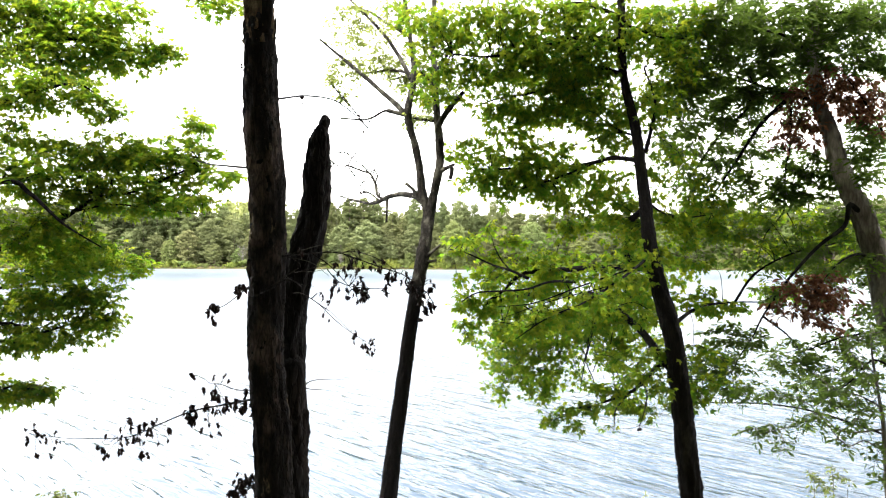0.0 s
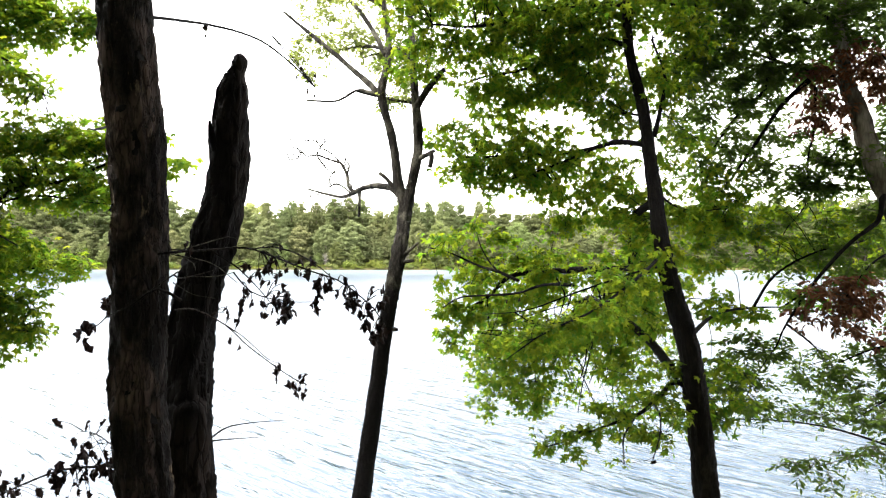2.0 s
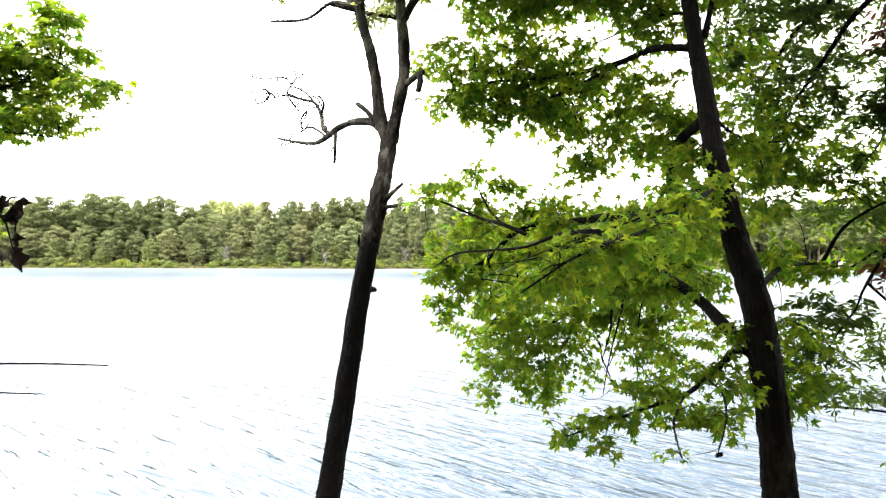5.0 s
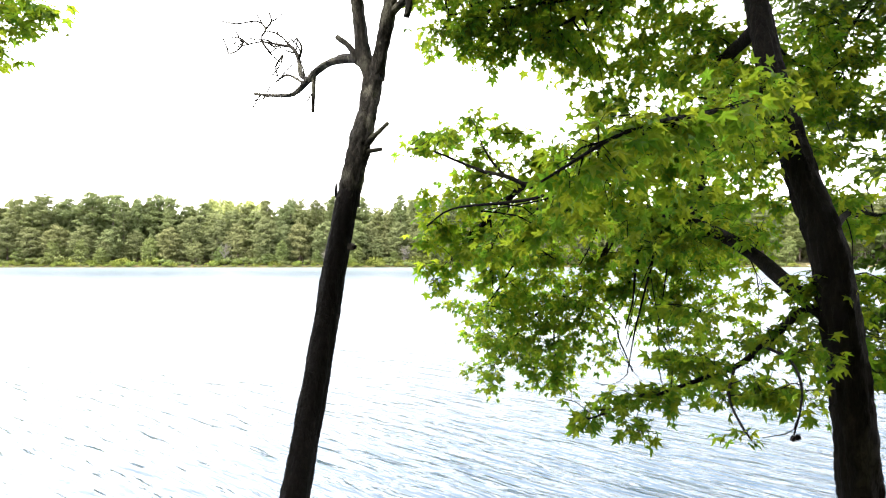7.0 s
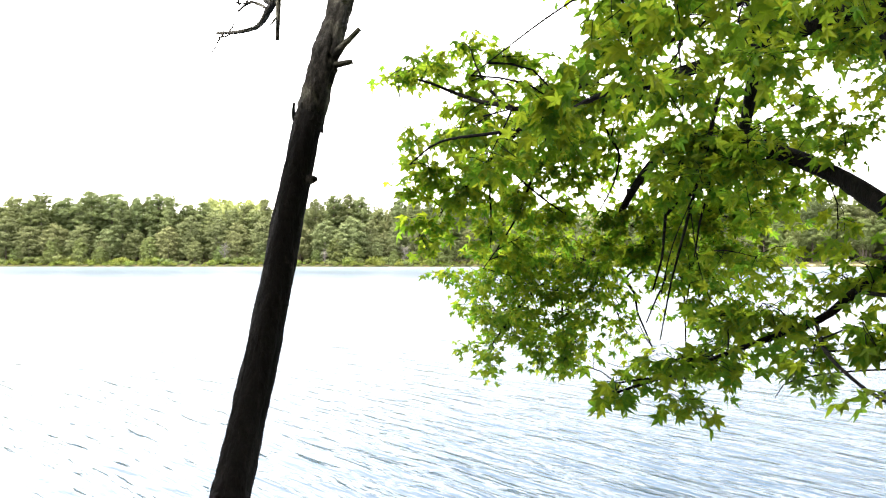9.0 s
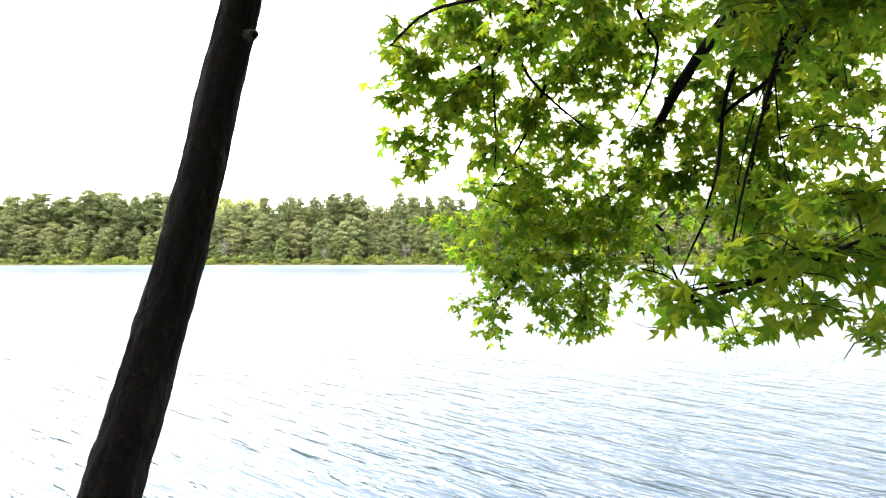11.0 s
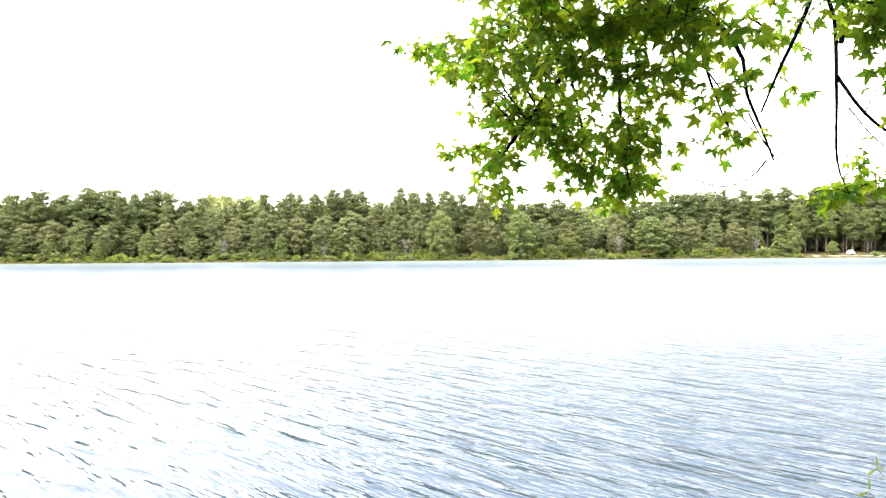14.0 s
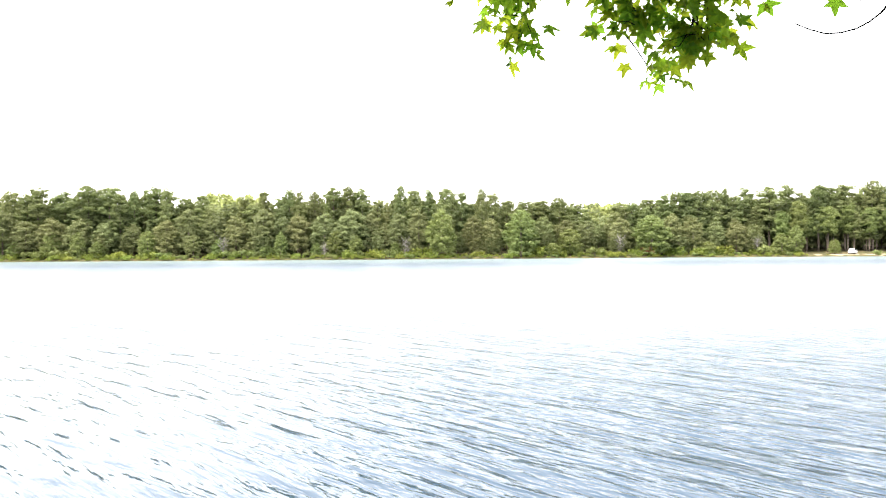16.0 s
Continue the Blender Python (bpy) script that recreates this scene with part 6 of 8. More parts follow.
# ---- the tree at the far left of the path ----
def build_left_tree():
    rng = random.Random(41)
    bx, by = -5.9, 8.0
    tree = thing("maple_tree", (bx, by, ground_z(bx, by) - 0.1), "leafy green tree with branches spread over the water", "tree")
    lines = []
    limb(tree, [(bx, by, tree.location.z), (-5.8, 8.0, 3), (-5.75, 8.05, 6), (-5.6, 8.1, 9), (-5.5, 8.2, 11)], 0.13, 0.05, GUM_BARK, lines, 20, "trunk", 0.04, 0.05)

    def branch(points, r0, r1):
        limb(tree, points, r0, r1, GUM_BARK, lines, 8)

    branch([(-5.75, 8.05, 6.3), (-5.0, 7.9, 6.5)] + [(-3.983, 7.800, 6.657), (-3.654, 7.800, 6.843), (-3.441, 7.900, 6.943), (-3.165, 8.000, 7.139), (-2.824, 8.100, 7.222), (-2.402, 8.300, 7.453), (-2.327, 8.400, 7.568)], 0.04, 0.005)
    branch([(-5.75, 8.05, 7.0), (-5.0, 7.6, 7.1)] + [(-3.636, 7.300, 7.236), (-3.383, 7.300, 7.147), (-3.205, 7.300, 6.990), (-3.058, 7.350, 6.844), (-2.781, 7.400, 6.667)], 0.032, 0.006)
    branch([(-3.441, 7.900, 6.981), (-2.997, 8.000, 7.084), (-2.598, 8.100, 7.034), (-2.132, 8.200, 6.995)], 0.012, 0.003)
    branch([(-5.75, 8.05, 5.4), (-5.0, 7.8, 5.8)] + [(-3.912, 7.700, 5.964), (-3.587, 7.700, 5.872), (-3.294, 7.750, 5.947), (-2.997, 7.800, 6.024)], 0.024, 0.004)
    branch([(-5.75, 8.05, 5.9), (-4.9, 8.2, 6.2)] + [(-4.331, 8.300, 6.256), (-3.921, 8.400, 6.310), (-3.618, 8.600, 6.421), (-3.293, 8.800, 6.508)], 0.024, 0.004)
    branch([(-5.7, 8.05, 7.8), (-4.9, 8.0, 8.1)] + [(-3.987, 7.800, 8.043), (-3.603, 7.800, 8.145), (-3.279, 7.900, 8.219), (-3.000, 8.000, 8.021)], 0.03, 0.004)
    branch([(-5.65, 8.1, 8.4), (-4.8, 8.2, 8.8)] + [(-4.219, 8.300, 8.666), (-3.689, 8.400, 8.804), (-3.146, 8.500, 8.709), (-2.712, 8.600, 8.702)], 0.03, 0.004)
    branch([(-5.55, 8.15, 9.5), (-4.6, 8.4, 9.7)] + [(-3.992, 8.500, 9.368), (-3.442, 8.600, 9.276), (-3.126, 8.700, 9.246)], 0.03, 0.004)
    branch([(-5.7, 8.1, 4.6), (-5.0, 7.8, 4.9)] + [(-3.840, 7.600, 5.366), (-3.627, 7.600, 5.379), (-3.415, 7.600, 5.371)], 0.016, 0.004)
    branch([(-5.5, 8.2, 10.4), (-3.5, 8.8, 9.9)] + [(-2.785, 9.200, 9.542), (-2.329, 9.200, 9.407)], 0.03, 0.004)
    clumps = [(-4.23, 8.40, 9.04, 0.34, 0.30, 0.25, 40), (-3.75, 8.40, 8.98, 0.34, 0.30, 0.23, 40), (-3.38, 8.60, 9.10, 0.32, 0.29, 0.20, 30), (-3.92, 8.20, 8.52, 0.33, 0.30, 0.22, 40), (-3.57, 8.40, 8.69, 0.34, 0.30, 0.23, 40), (-3.15, 8.50, 8.71, 0.26, 0.23, 0.20, 30), (-2.80, 8.60, 8.70, 0.17, 0.16, 0.10, 14), (-3.89, 7.90, 8.12, 0.26, 0.24, 0.16, 24), (-3.44, 7.90, 8.17, 0.26, 0.24, 0.16, 24), (-3.17, 8.00, 8.02, 0.19, 0.17, 0.13, 12), (-3.88, 7.80, 7.67, 0.21, 0.19, 0.15, 18), (-3.53, 7.60, 7.43, 0.20, 0.18, 0.15, 14)]
    clumps += [(-3.45, 8.10, 7.60, 0.27, 0.24, 0.16, 24), (-3.10, 8.20, 7.61, 0.27, 0.25, 0.19, 34), (-2.75, 8.30, 7.51, 0.28, 0.25, 0.17, 30), (-2.44, 8.40, 7.64, 0.23, 0.20, 0.20, 26), (-2.36, 8.40, 7.92, 0.10, 0.12, 0.11, 9), (-2.15, 8.40, 7.38, 0.23, 0.20, 0.09, 14), (-2.88, 8.10, 7.27, 0.32, 0.29, 0.13, 30), (-3.28, 8.00, 7.31, 0.27, 0.24, 0.13, 20), (-2.42, 8.20, 7.16, 0.27, 0.25, 0.12, 22), (-3.44, 7.90, 7.14, 0.21, 0.19, 0.13, 16), (-3.63, 7.60, 7.22, 0.22, 0.20, 0.15, 16), (-2.88, 8.10, 7.05, 0.27, 0.24, 0.06, 14)]
    clumps += [(-3.63, 7.60, 6.86, 0.25, 0.22, 0.17, 26), (-3.43, 7.80, 6.71, 0.26, 0.23, 0.18, 30), (-3.91, 8.20, 6.49, 0.33, 0.30, 0.19, 36), (-3.68, 8.50, 6.48, 0.29, 0.26, 0.17, 28), (-3.36, 8.80, 6.49, 0.27, 0.24, 0.15, 22), (-3.45, 8.30, 6.66, 0.22, 0.20, 0.14, 18), (-3.88, 7.90, 6.12, 0.24, 0.21, 0.16, 22), (-3.43, 7.80, 6.18, 0.26, 0.23, 0.15, 28), (-3.11, 7.90, 6.23, 0.18, 0.16, 0.13, 16), (-3.05, 7.80, 5.97, 0.18, 0.16, 0.13, 16), (-3.43, 7.70, 5.87, 0.25, 0.23, 0.13, 22), (-3.75, 7.70, 5.82, 0.20, 0.18, 0.11, 16), (-3.73, 7.60, 5.37, 0.15, 0.13, 0.09, 12), (-3.49, 7.60, 5.36, 0.12, 0.12, 0.09, 9)]
    clumps += [(-2.39, 9.20, 9.42, 0.22, 0.20, 0.14, 16), (-4.23, 8.40, 9.16, 0.28, 0.25, 0.23, 26)]
    clumps = [(x, y, z, rx * 1.36, ry * 1.36, rz * 1.05, k * 1.12) for x, y, z, rx, ry, rz, k in clumps]
    leafy_tree(tree, lines, clumps, GUM_SHAPES, GUM_LEAF, GUM_LEAVES, "leaf", rng, 300, (-2.6, 7.5, 7.2), GUM_BARK, per=6, droop=0.45, flat=0.45, dense=19.0)


build_left_tree()


# ---- the oak with narrow leaves ----
def build_oak():
    rng = random.Random(51)
    bx, by = 5.0, 8.0
    tree = thing("oak_tree", (bx, by, ground_z(bx, by) - 0.1), "grey-barked oak with narrow dark leaves and rusty patches", "tree")
    lines = []
    limb(tree, [(bx, by, tree.location.z), (4.85, 8.1, 3.0), (4.7, 8.2, 4.8)] + [(4.442, 8.300, 6.025), (4.370, 8.350, 6.454), (4.269, 8.400, 6.918), (4.119, 8.420, 7.248), (4.027, 8.450, 7.555), (3.964, 8.500, 7.868), (3.872, 8.500, 8.092), (3.828, 8.500, 8.455), (3.846, 8.550, 8.861), (3.923, 8.600, 9.215)] + [(4.4, 8.6, 10.2)], 0.15, 0.03, OAK_BARK, lines, 20, "trunk", 0.03, 0.03)

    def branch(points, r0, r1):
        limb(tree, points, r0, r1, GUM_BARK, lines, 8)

    branch([(3.877, 8.500, 8.064), (3.714, 8.500, 8.166), (3.496, 8.500, 8.207), (3.315, 8.600, 8.316), (3.071, 8.700, 8.457)], 0.026, 0.008)
    branch([(3.551, 8.500, 8.123), (3.343, 8.600, 7.907), (3.164, 8.800, 7.547), (2.970, 9.000, 7.211), (2.673, 9.100, 7.006)], 0.024, 0.005)
    branch([(3.260, 8.600, 8.317), (3.204, 8.600, 8.062), (2.982, 8.600, 7.853), (2.817, 8.700, 7.594), (2.687, 8.700, 7.363), (2.744, 8.700, 7.178)], 0.02, 0.004)
    branch([(2.817, 8.700, 7.594), (2.914, 8.700, 7.564), (2.987, 8.700, 7.708)], 0.008, 0.003)
    branch([(4.312, 8.400, 6.890), (4.074, 8.300, 7.092), (3.997, 8.250, 6.885), (3.738, 8.200, 6.697), (3.451, 8.200, 6.375), (3.197, 8.150, 6.031), (3.100, 8.100, 5.866)], 0.028, 0.006)
    branch([(3.605, 8.500, 8.066), (3.637, 8.600, 7.690), (3.636, 8.700, 7.475), (3.667, 8.800, 7.079), (3.499, 8.850, 6.818), (3.432, 8.900, 6.524)], 0.012, 0.003)
    branch([(3.636, 8.700, 7.475), (3.787, 8.600, 7.463), (3.851, 8.500, 7.702)], 0.008, 0.003)
    branch([(3.667, 8.800, 7.079), (3.764, 8.800, 6.904), (3.803, 8.800, 6.672)], 0.006, 0.002)
    branch([(4.391, 8.350, 6.508), (4.101, 8.200, 6.617), (3.845, 8.100, 6.512), (3.594, 8.000, 6.255)], 0.016, 0.004)
    branch([(3.100, 8.100, 5.866), (3.006, 8.200, 5.649), (2.936, 8.300, 5.416), (2.862, 8.400, 5.287)], 0.006, 0.002)
    branch([(3.197, 8.150, 6.031), (3.564, 8.400, 5.790), (3.861, 8.700, 5.469), (4.009, 8.900, 5.202)], 0.010, 0.003)
    branch([(4.442, 8.300, 5.917), (4.101, 8.100, 5.884), (3.796, 8.000, 5.842), (3.544, 8.000, 5.736)], 0.014, 0.004)
    branch([(3.315, 8.600, 8.316), (3.002, 8.500, 8.576), (2.665, 8.300, 8.635), (2.422, 8.200, 8.447)], 0.014, 0.004)
    branch([(3.768, 8.500, 8.623), (3.413, 8.300, 8.734), (3.019, 8.100, 8.731), (2.726, 8.000, 8.809)], 0.014, 0.004)
    branch([(3.846, 8.550, 8.917), (4.148, 8.500, 9.008), (4.364, 8.400, 8.861)], 0.014, 0.004)
    branch([(4.6, 8.3, 7.6)] + [(4.460, 8.400, 7.765), (4.205, 8.300, 8.075), (3.997, 8.200, 8.269)], 0.016, 0.004)
    branch([(4.75, 8.2, 5.0)] + [(4.088, 7.800, 5.669), (3.897, 8.000, 5.429), (3.733, 8.300, 5.154)], 0.014, 0.003)
    green = [(2.58, 8.20, 8.71, 0.25, 0.22, 0.25, 41), (2.92, 8.10, 8.79, 0.27, 0.24, 0.24, 55), (3.36, 8.30, 8.79, 0.28, 0.25, 0.25, 55), (2.77, 8.30, 8.42, 0.25, 0.22, 0.19, 41), (3.17, 8.50, 8.52, 0.29, 0.26, 0.23, 55), (3.55, 8.50, 8.51, 0.26, 0.23, 0.20, 41), (2.61, 8.30, 8.14, 0.19, 0.17, 0.19, 28), (3.04, 8.60, 8.15, 0.26, 0.23, 0.20, 44), (3.37, 8.60, 8.26, 0.26, 0.23, 0.20, 41), (3.99, 8.50, 8.90, 0.26, 0.23, 0.23, 49), (4.31, 8.40, 8.81, 0.23, 0.20, 0.28, 44), (4.10, 8.40, 8.48, 0.25, 0.23, 0.17, 30), (3.71, 8.50, 8.96, 0.20, 0.18, 0.20, 30), (2.42, 8.20, 8.34, 0.16, 0.15, 0.19, 22), (3.13, 8.70, 7.94, 0.23, 0.21, 0.13, 28)]
    green += [(3.16, 8.80, 7.37, 0.30, 0.27, 0.17, 31), (3.00, 9.00, 7.03, 0.31, 0.27, 0.15, 26), (3.39, 8.80, 7.25, 0.24, 0.21, 0.18, 23), (3.69, 8.70, 7.30, 0.23, 0.21, 0.18, 18), (3.24, 9.00, 6.73, 0.34, 0.30, 0.21, 38), (3.66, 8.90, 6.73, 0.30, 0.27, 0.21, 33), (3.88, 8.50, 6.78, 0.26, 0.23, 0.23, 31), (4.21, 8.40, 7.44, 0.25, 0.23, 0.25, 33), (4.37, 8.40, 7.00, 0.17, 0.15, 0.25, 23), (3.89, 8.20, 6.46, 0.27, 0.25, 0.16, 31), (4.26, 8.30, 6.56, 0.19, 0.17, 0.19, 26), (3.32, 8.20, 6.19, 0.22, 0.20, 0.14, 22), (2.76, 8.80, 6.67, 0.24, 0.21, 0.18, 20), (4.26, 8.40, 7.71, 0.23, 0.20, 0.20, 26)]
    green += [(2.88, 8.30, 5.80, 0.22, 0.20, 0.19, 29), (3.11, 8.20, 5.81, 0.22, 0.20, 0.19, 29), (2.75, 8.40, 5.56, 0.23, 0.20, 0.20, 22), (2.99, 8.30, 5.47, 0.22, 0.20, 0.19, 24), (3.56, 8.40, 5.57, 0.28, 0.25, 0.23, 31), (3.79, 8.20, 5.60, 0.27, 0.25, 0.25, 31), (4.05, 8.00, 5.69, 0.24, 0.22, 0.27, 31), (3.37, 8.60, 5.20, 0.26, 0.23, 0.13, 14), (3.82, 8.60, 5.20, 0.29, 0.26, 0.17, 19), (4.00, 8.10, 5.31, 0.24, 0.22, 0.19, 19), (3.02, 8.40, 5.23, 0.17, 0.15, 0.10, 8), (4.15, 8.10, 5.99, 0.22, 0.19, 0.19, 17)]
    green += [(2.40, 8.30, 7.98, 0.22, 0.20, 0.25, 26), (2.78, 8.50, 7.85, 0.26, 0.23, 0.20, 26), (2.68, 8.70, 7.31, 0.23, 0.21, 0.21, 23), (2.99, 8.80, 7.61, 0.24, 0.21, 0.21, 18), (3.41, 8.70, 7.71, 0.23, 0.21, 0.18, 15), (3.87, 8.60, 7.35, 0.23, 0.21, 0.20, 18), (3.32, 8.90, 6.97, 0.27, 0.24, 0.18, 26), (3.76, 8.60, 6.50, 0.26, 0.23, 0.14, 23), (3.39, 8.80, 6.44, 0.27, 0.24, 0.15, 22), (4.36, 8.30, 8.40, 0.17, 0.15, 0.22, 25), (3.88, 8.50, 8.62, 0.23, 0.21, 0.20, 30)]
    branch([(4.7, 8.2, 4.8), (3.9, 8.9, 5.0), (3.2, 9.4, 4.95), (2.72, 9.6, 4.85), (2.62, 9.66, 4.72)], 0.012, 0.002)
    green += [(2.68, 9.62, 4.80, 0.10, 0.10, 0.13, 5), (2.9, 9.52, 4.84, 0.12, 0.1, 0.12, 6)]
    green += [(2.50, 8.50, 8.86, 0.26, 0.23, 0.26, 38), (2.92, 8.60, 8.83, 0.29, 0.26, 0.26, 44), (3.31, 8.60, 9.05, 0.29, 0.26, 0.20, 38), (3.73, 8.80, 8.82, 0.30, 0.27, 0.27, 38), (4.35, 8.90, 8.90, 0.30, 0.27, 0.30, 44), (4.58, 8.80, 9.10, 0.24, 0.21, 0.24, 32), (3.89, 8.90, 8.50, 0.27, 0.24, 0.21, 25), (2.79, 8.70, 8.46, 0.26, 0.24, 0.26, 32), (4.30, 8.80, 6.79, 0.27, 0.24, 0.27, 28), (4.58, 8.80, 6.73, 0.24, 0.21, 0.30, 28), (2.53, 8.60, 7.64, 0.23, 0.21, 0.26, 28)]
    green += [(2.37, 8.80, 8.23, 0.23, 0.21, 0.18, 16), (2.76, 8.90, 8.17, 0.23, 0.21, 0.21, 18), (3.13, 8.90, 8.26, 0.23, 0.21, 0.19, 18), (3.49, 8.90, 8.17, 0.23, 0.21, 0.21, 20), (3.80, 8.80, 8.13, 0.21, 0.19, 0.23, 20), (2.62, 9.00, 7.78, 0.21, 0.19, 0.19, 12), (3.03, 9.00, 7.73, 0.21, 0.19, 0.19, 12), (3.40, 8.90, 7.66, 0.23, 0.21, 0.19, 14), (3.75, 8.80, 7.59, 0.21, 0.19, 0.21, 14), (2.80, 9.00, 7.31, 0.21, 0.19, 0.14, 8), (3.63, 8.90, 7.25, 0.23, 0.21, 0.14, 10)]
    green += [(4.09, 8.60, 7.29, 0.2, 0.18, 0.18, 24), (4.42, 8.60, 7.46, 0.2, 0.18, 0.18, 24), (4.42, 8.60, 7.91, 0.2, 0.18, 0.18, 24), (3.81, 8.60, 7.46, 0.2, 0.18, 0.18, 24), (3.65, 8.60, 7.18, 0.2, 0.18, 0.18, 24), (4.45, 8.60, 7.01, 0.2, 0.18, 0.18, 24), (4.20, 8.60, 6.90, 0.2, 0.18, 0.18, 24), (3.87, 8.60, 6.50, 0.2, 0.18, 0.18, 24), (4.20, 8.60, 6.45, 0.2, 0.18, 0.18, 24), (4.47, 8.60, 6.34, 0.2, 0.18, 0.18, 24), (4.42, 8.60, 6.00, 0.2, 0.18, 0.18, 24), (4.04, 8.60, 6.05, 0.2, 0.18, 0.18, 24)]
    green = [(*c[:6], c[6] * ((0.75 if c[0] < 2.9 else 0.5) if 5.7 < c[2] < 7.15 else 1.15 if c[2] > 7.5 else 1.0)) for c in green]
    leafy_tree(tree, lines, green, [long_leaf(0.068, 0.34), long_leaf(0.060, 0.38), long_leaf(0.074, 0.32)], OAK_LEAF, OAK_LEAVES, "leaf", rng, 300, (3.0, 7.8, 6.6), OAK_BARK, per=15, reach=0.17, droop=0.4, flat=0.9, dense=16.0, spread=0.02, rest=[small_leaf(0.068, 0.36), small_leaf(0.060, 0.4), small_leaf(0.074, 0.34)])
    rust = [(3.64, 8.45, 8.06, 0.20, 0.18, 0.20, 50), (3.88, 8.40, 8.26, 0.25, 0.23, 0.17, 72), (4.15, 8.30, 8.13, 0.25, 0.22, 0.19, 81), (3.77, 8.50, 7.79, 0.20, 0.18, 0.16, 36), (4.31, 8.30, 7.97, 0.19, 0.17, 0.22, 40), (3.59, 8.60, 7.80, 0.13, 0.12, 0.17, 20), (3.52, 8.05, 6.30, 0.21, 0.19, 0.13, 40), (3.77, 8.05, 6.25, 0.21, 0.19, 0.16, 50), (3.59, 8.00, 6.10, 0.21, 0.19, 0.12, 30), (3.80, 8.00, 6.00, 0.16, 0.14, 0.13, 12), (3.28, 8.10, 6.09, 0.13, 0.12, 0.10, 12)]
    bundle, poses = grow(lines, rust, rng, per=9, reach=0.12, droop=0.7, flat=0.8, dense=8.0, spread=0.015)
    part("twig_spray", mesh_of("twig_spray", bundle.verts, bundle.faces, OAK_BARK), tree, kind="stuff")
    part("foliage", scatter_mesh("foliage", [long_leaf(0.064, 0.42, 0.3), long_leaf(0.055, 0.45, 0.3)], poses, RUST_LEAVES), tree, "rusty brown dead leaves", "stuff")


build_oak()


# ---- young tree and shrubs on the bank ----
def build_sapling():
    rng = random.Random(61)
    bx, by = 3.15, 6.0
    tree = thing("young_oak", (bx, by, ground_z(bx, by) - 0.05), "young oak sapling with sparse narrow leaves on the bank", "sapling")
    lines = []
    limb(tree, [(bx, by, tree.location.z), (3.2, 6.0, 3.4)] + [(3.118, 6.000, 5.364), (3.090, 6.000, 5.652), (3.044, 6.000, 5.940), (3.026, 6.000, 6.121)], 0.02, 0.004, OAK_BARK, lines, 8, "stem")
    def branch(points, r0, r1):
        limb(tree, points, r0, r1, OAK_BARK, lines, 6)
    branch([(3.104, 6.000, 5.508), (2.936, 6.100, 5.462), (2.766, 6.200, 5.509), (2.586, 6.300, 5.425), (2.395, 6.400, 5.338)], 0.007, 0.002)
    branch([(3.090, 6.000, 5.652), (2.956, 6.000, 5.723), (2.864, 6.100, 5.738), (2.720, 6.100, 5.847)], 0.006, 0.002)
    branch([(3.111, 6.000, 5.364), (2.939, 5.900, 5.460), (2.785, 5.800, 5.450), (2.683, 5.800, 5.552)], 0.006, 0.002)
    branch([(3.111, 6.000, 5.400), (3.167, 6.000, 5.581), (3.237, 6.000, 5.762)], 0.006, 0.002)
    branch([(3.061, 6.000, 5.868), (2.956, 6.000, 5.939), (2.850, 6.000, 6.083)], 0.005, 0.002)
    clumps = [(2.47, 6.40, 5.36, 0.14, 0.13, 0.07, 18), (2.66, 6.30, 5.43, 0.16, 0.14, 0.10, 21), (2.79, 6.10, 5.53, 0.15, 0.14, 0.09, 24), (2.62, 6.30, 5.29, 0.10, 0.12, 0.05, 7), (2.96, 6.00, 5.58, 0.15, 0.13, 0.11, 28), (2.86, 6.10, 5.74, 0.13, 0.12, 0.09, 18), (2.99, 6.00, 5.80, 0.13, 0.12, 0.11, 21), (2.92, 6.00, 6.01, 0.13, 0.12, 0.13, 18), (3.01, 5.90, 5.39, 0.09, 0.12, 0.09, 11), (2.80, 5.90, 5.42, 0.09, 0.12, 0.07, 7), (3.01, 5.90, 5.18, 0.07, 0.12, 0.08, 6), (3.10, 6.00, 6.16, 0.11, 0.12, 0.13, 17)]
    leafy_tree(tree, lines, clumps, [long_leaf(0.046, 0.36), long_leaf(0.04, 0.4)], OAK_LEAF, OAK_LEAVES, "leaf", rng, 280, (2.8, 5.9, 5.5), OAK_BARK, per=9, reach=0.13, droop=0.4, flat=0.9, dense=6.5, spread=0.015)


def build_shrub(base, tops, seed, clumps, label):
    rng = random.Random(seed)
    tree = thing("bank_shrub", (*base, ground_z(*base) - 0.05), label, "shrub")
    lines = []
    for q in tops:
        b = tree.location
        limb(tree, [(b.x, b.y, b.z), ((b.x + q[0]) / 2 + 0.05, (b.y + q[1]) / 2, (b.z + q[2]) / 2), q], 0.012, 0.003, OAK_BARK, lines, 6, "stem")
    leafy_tree(tree, lines, clumps, [long_leaf(0.05, 0.5), long_leaf(0.042, 0.5)], PALE_LEAF, PALE_LEAVES, "leaf", rng, 60, clumps[0][:3], OAK_BARK, per=7, dense=3.0, spread=0.015)


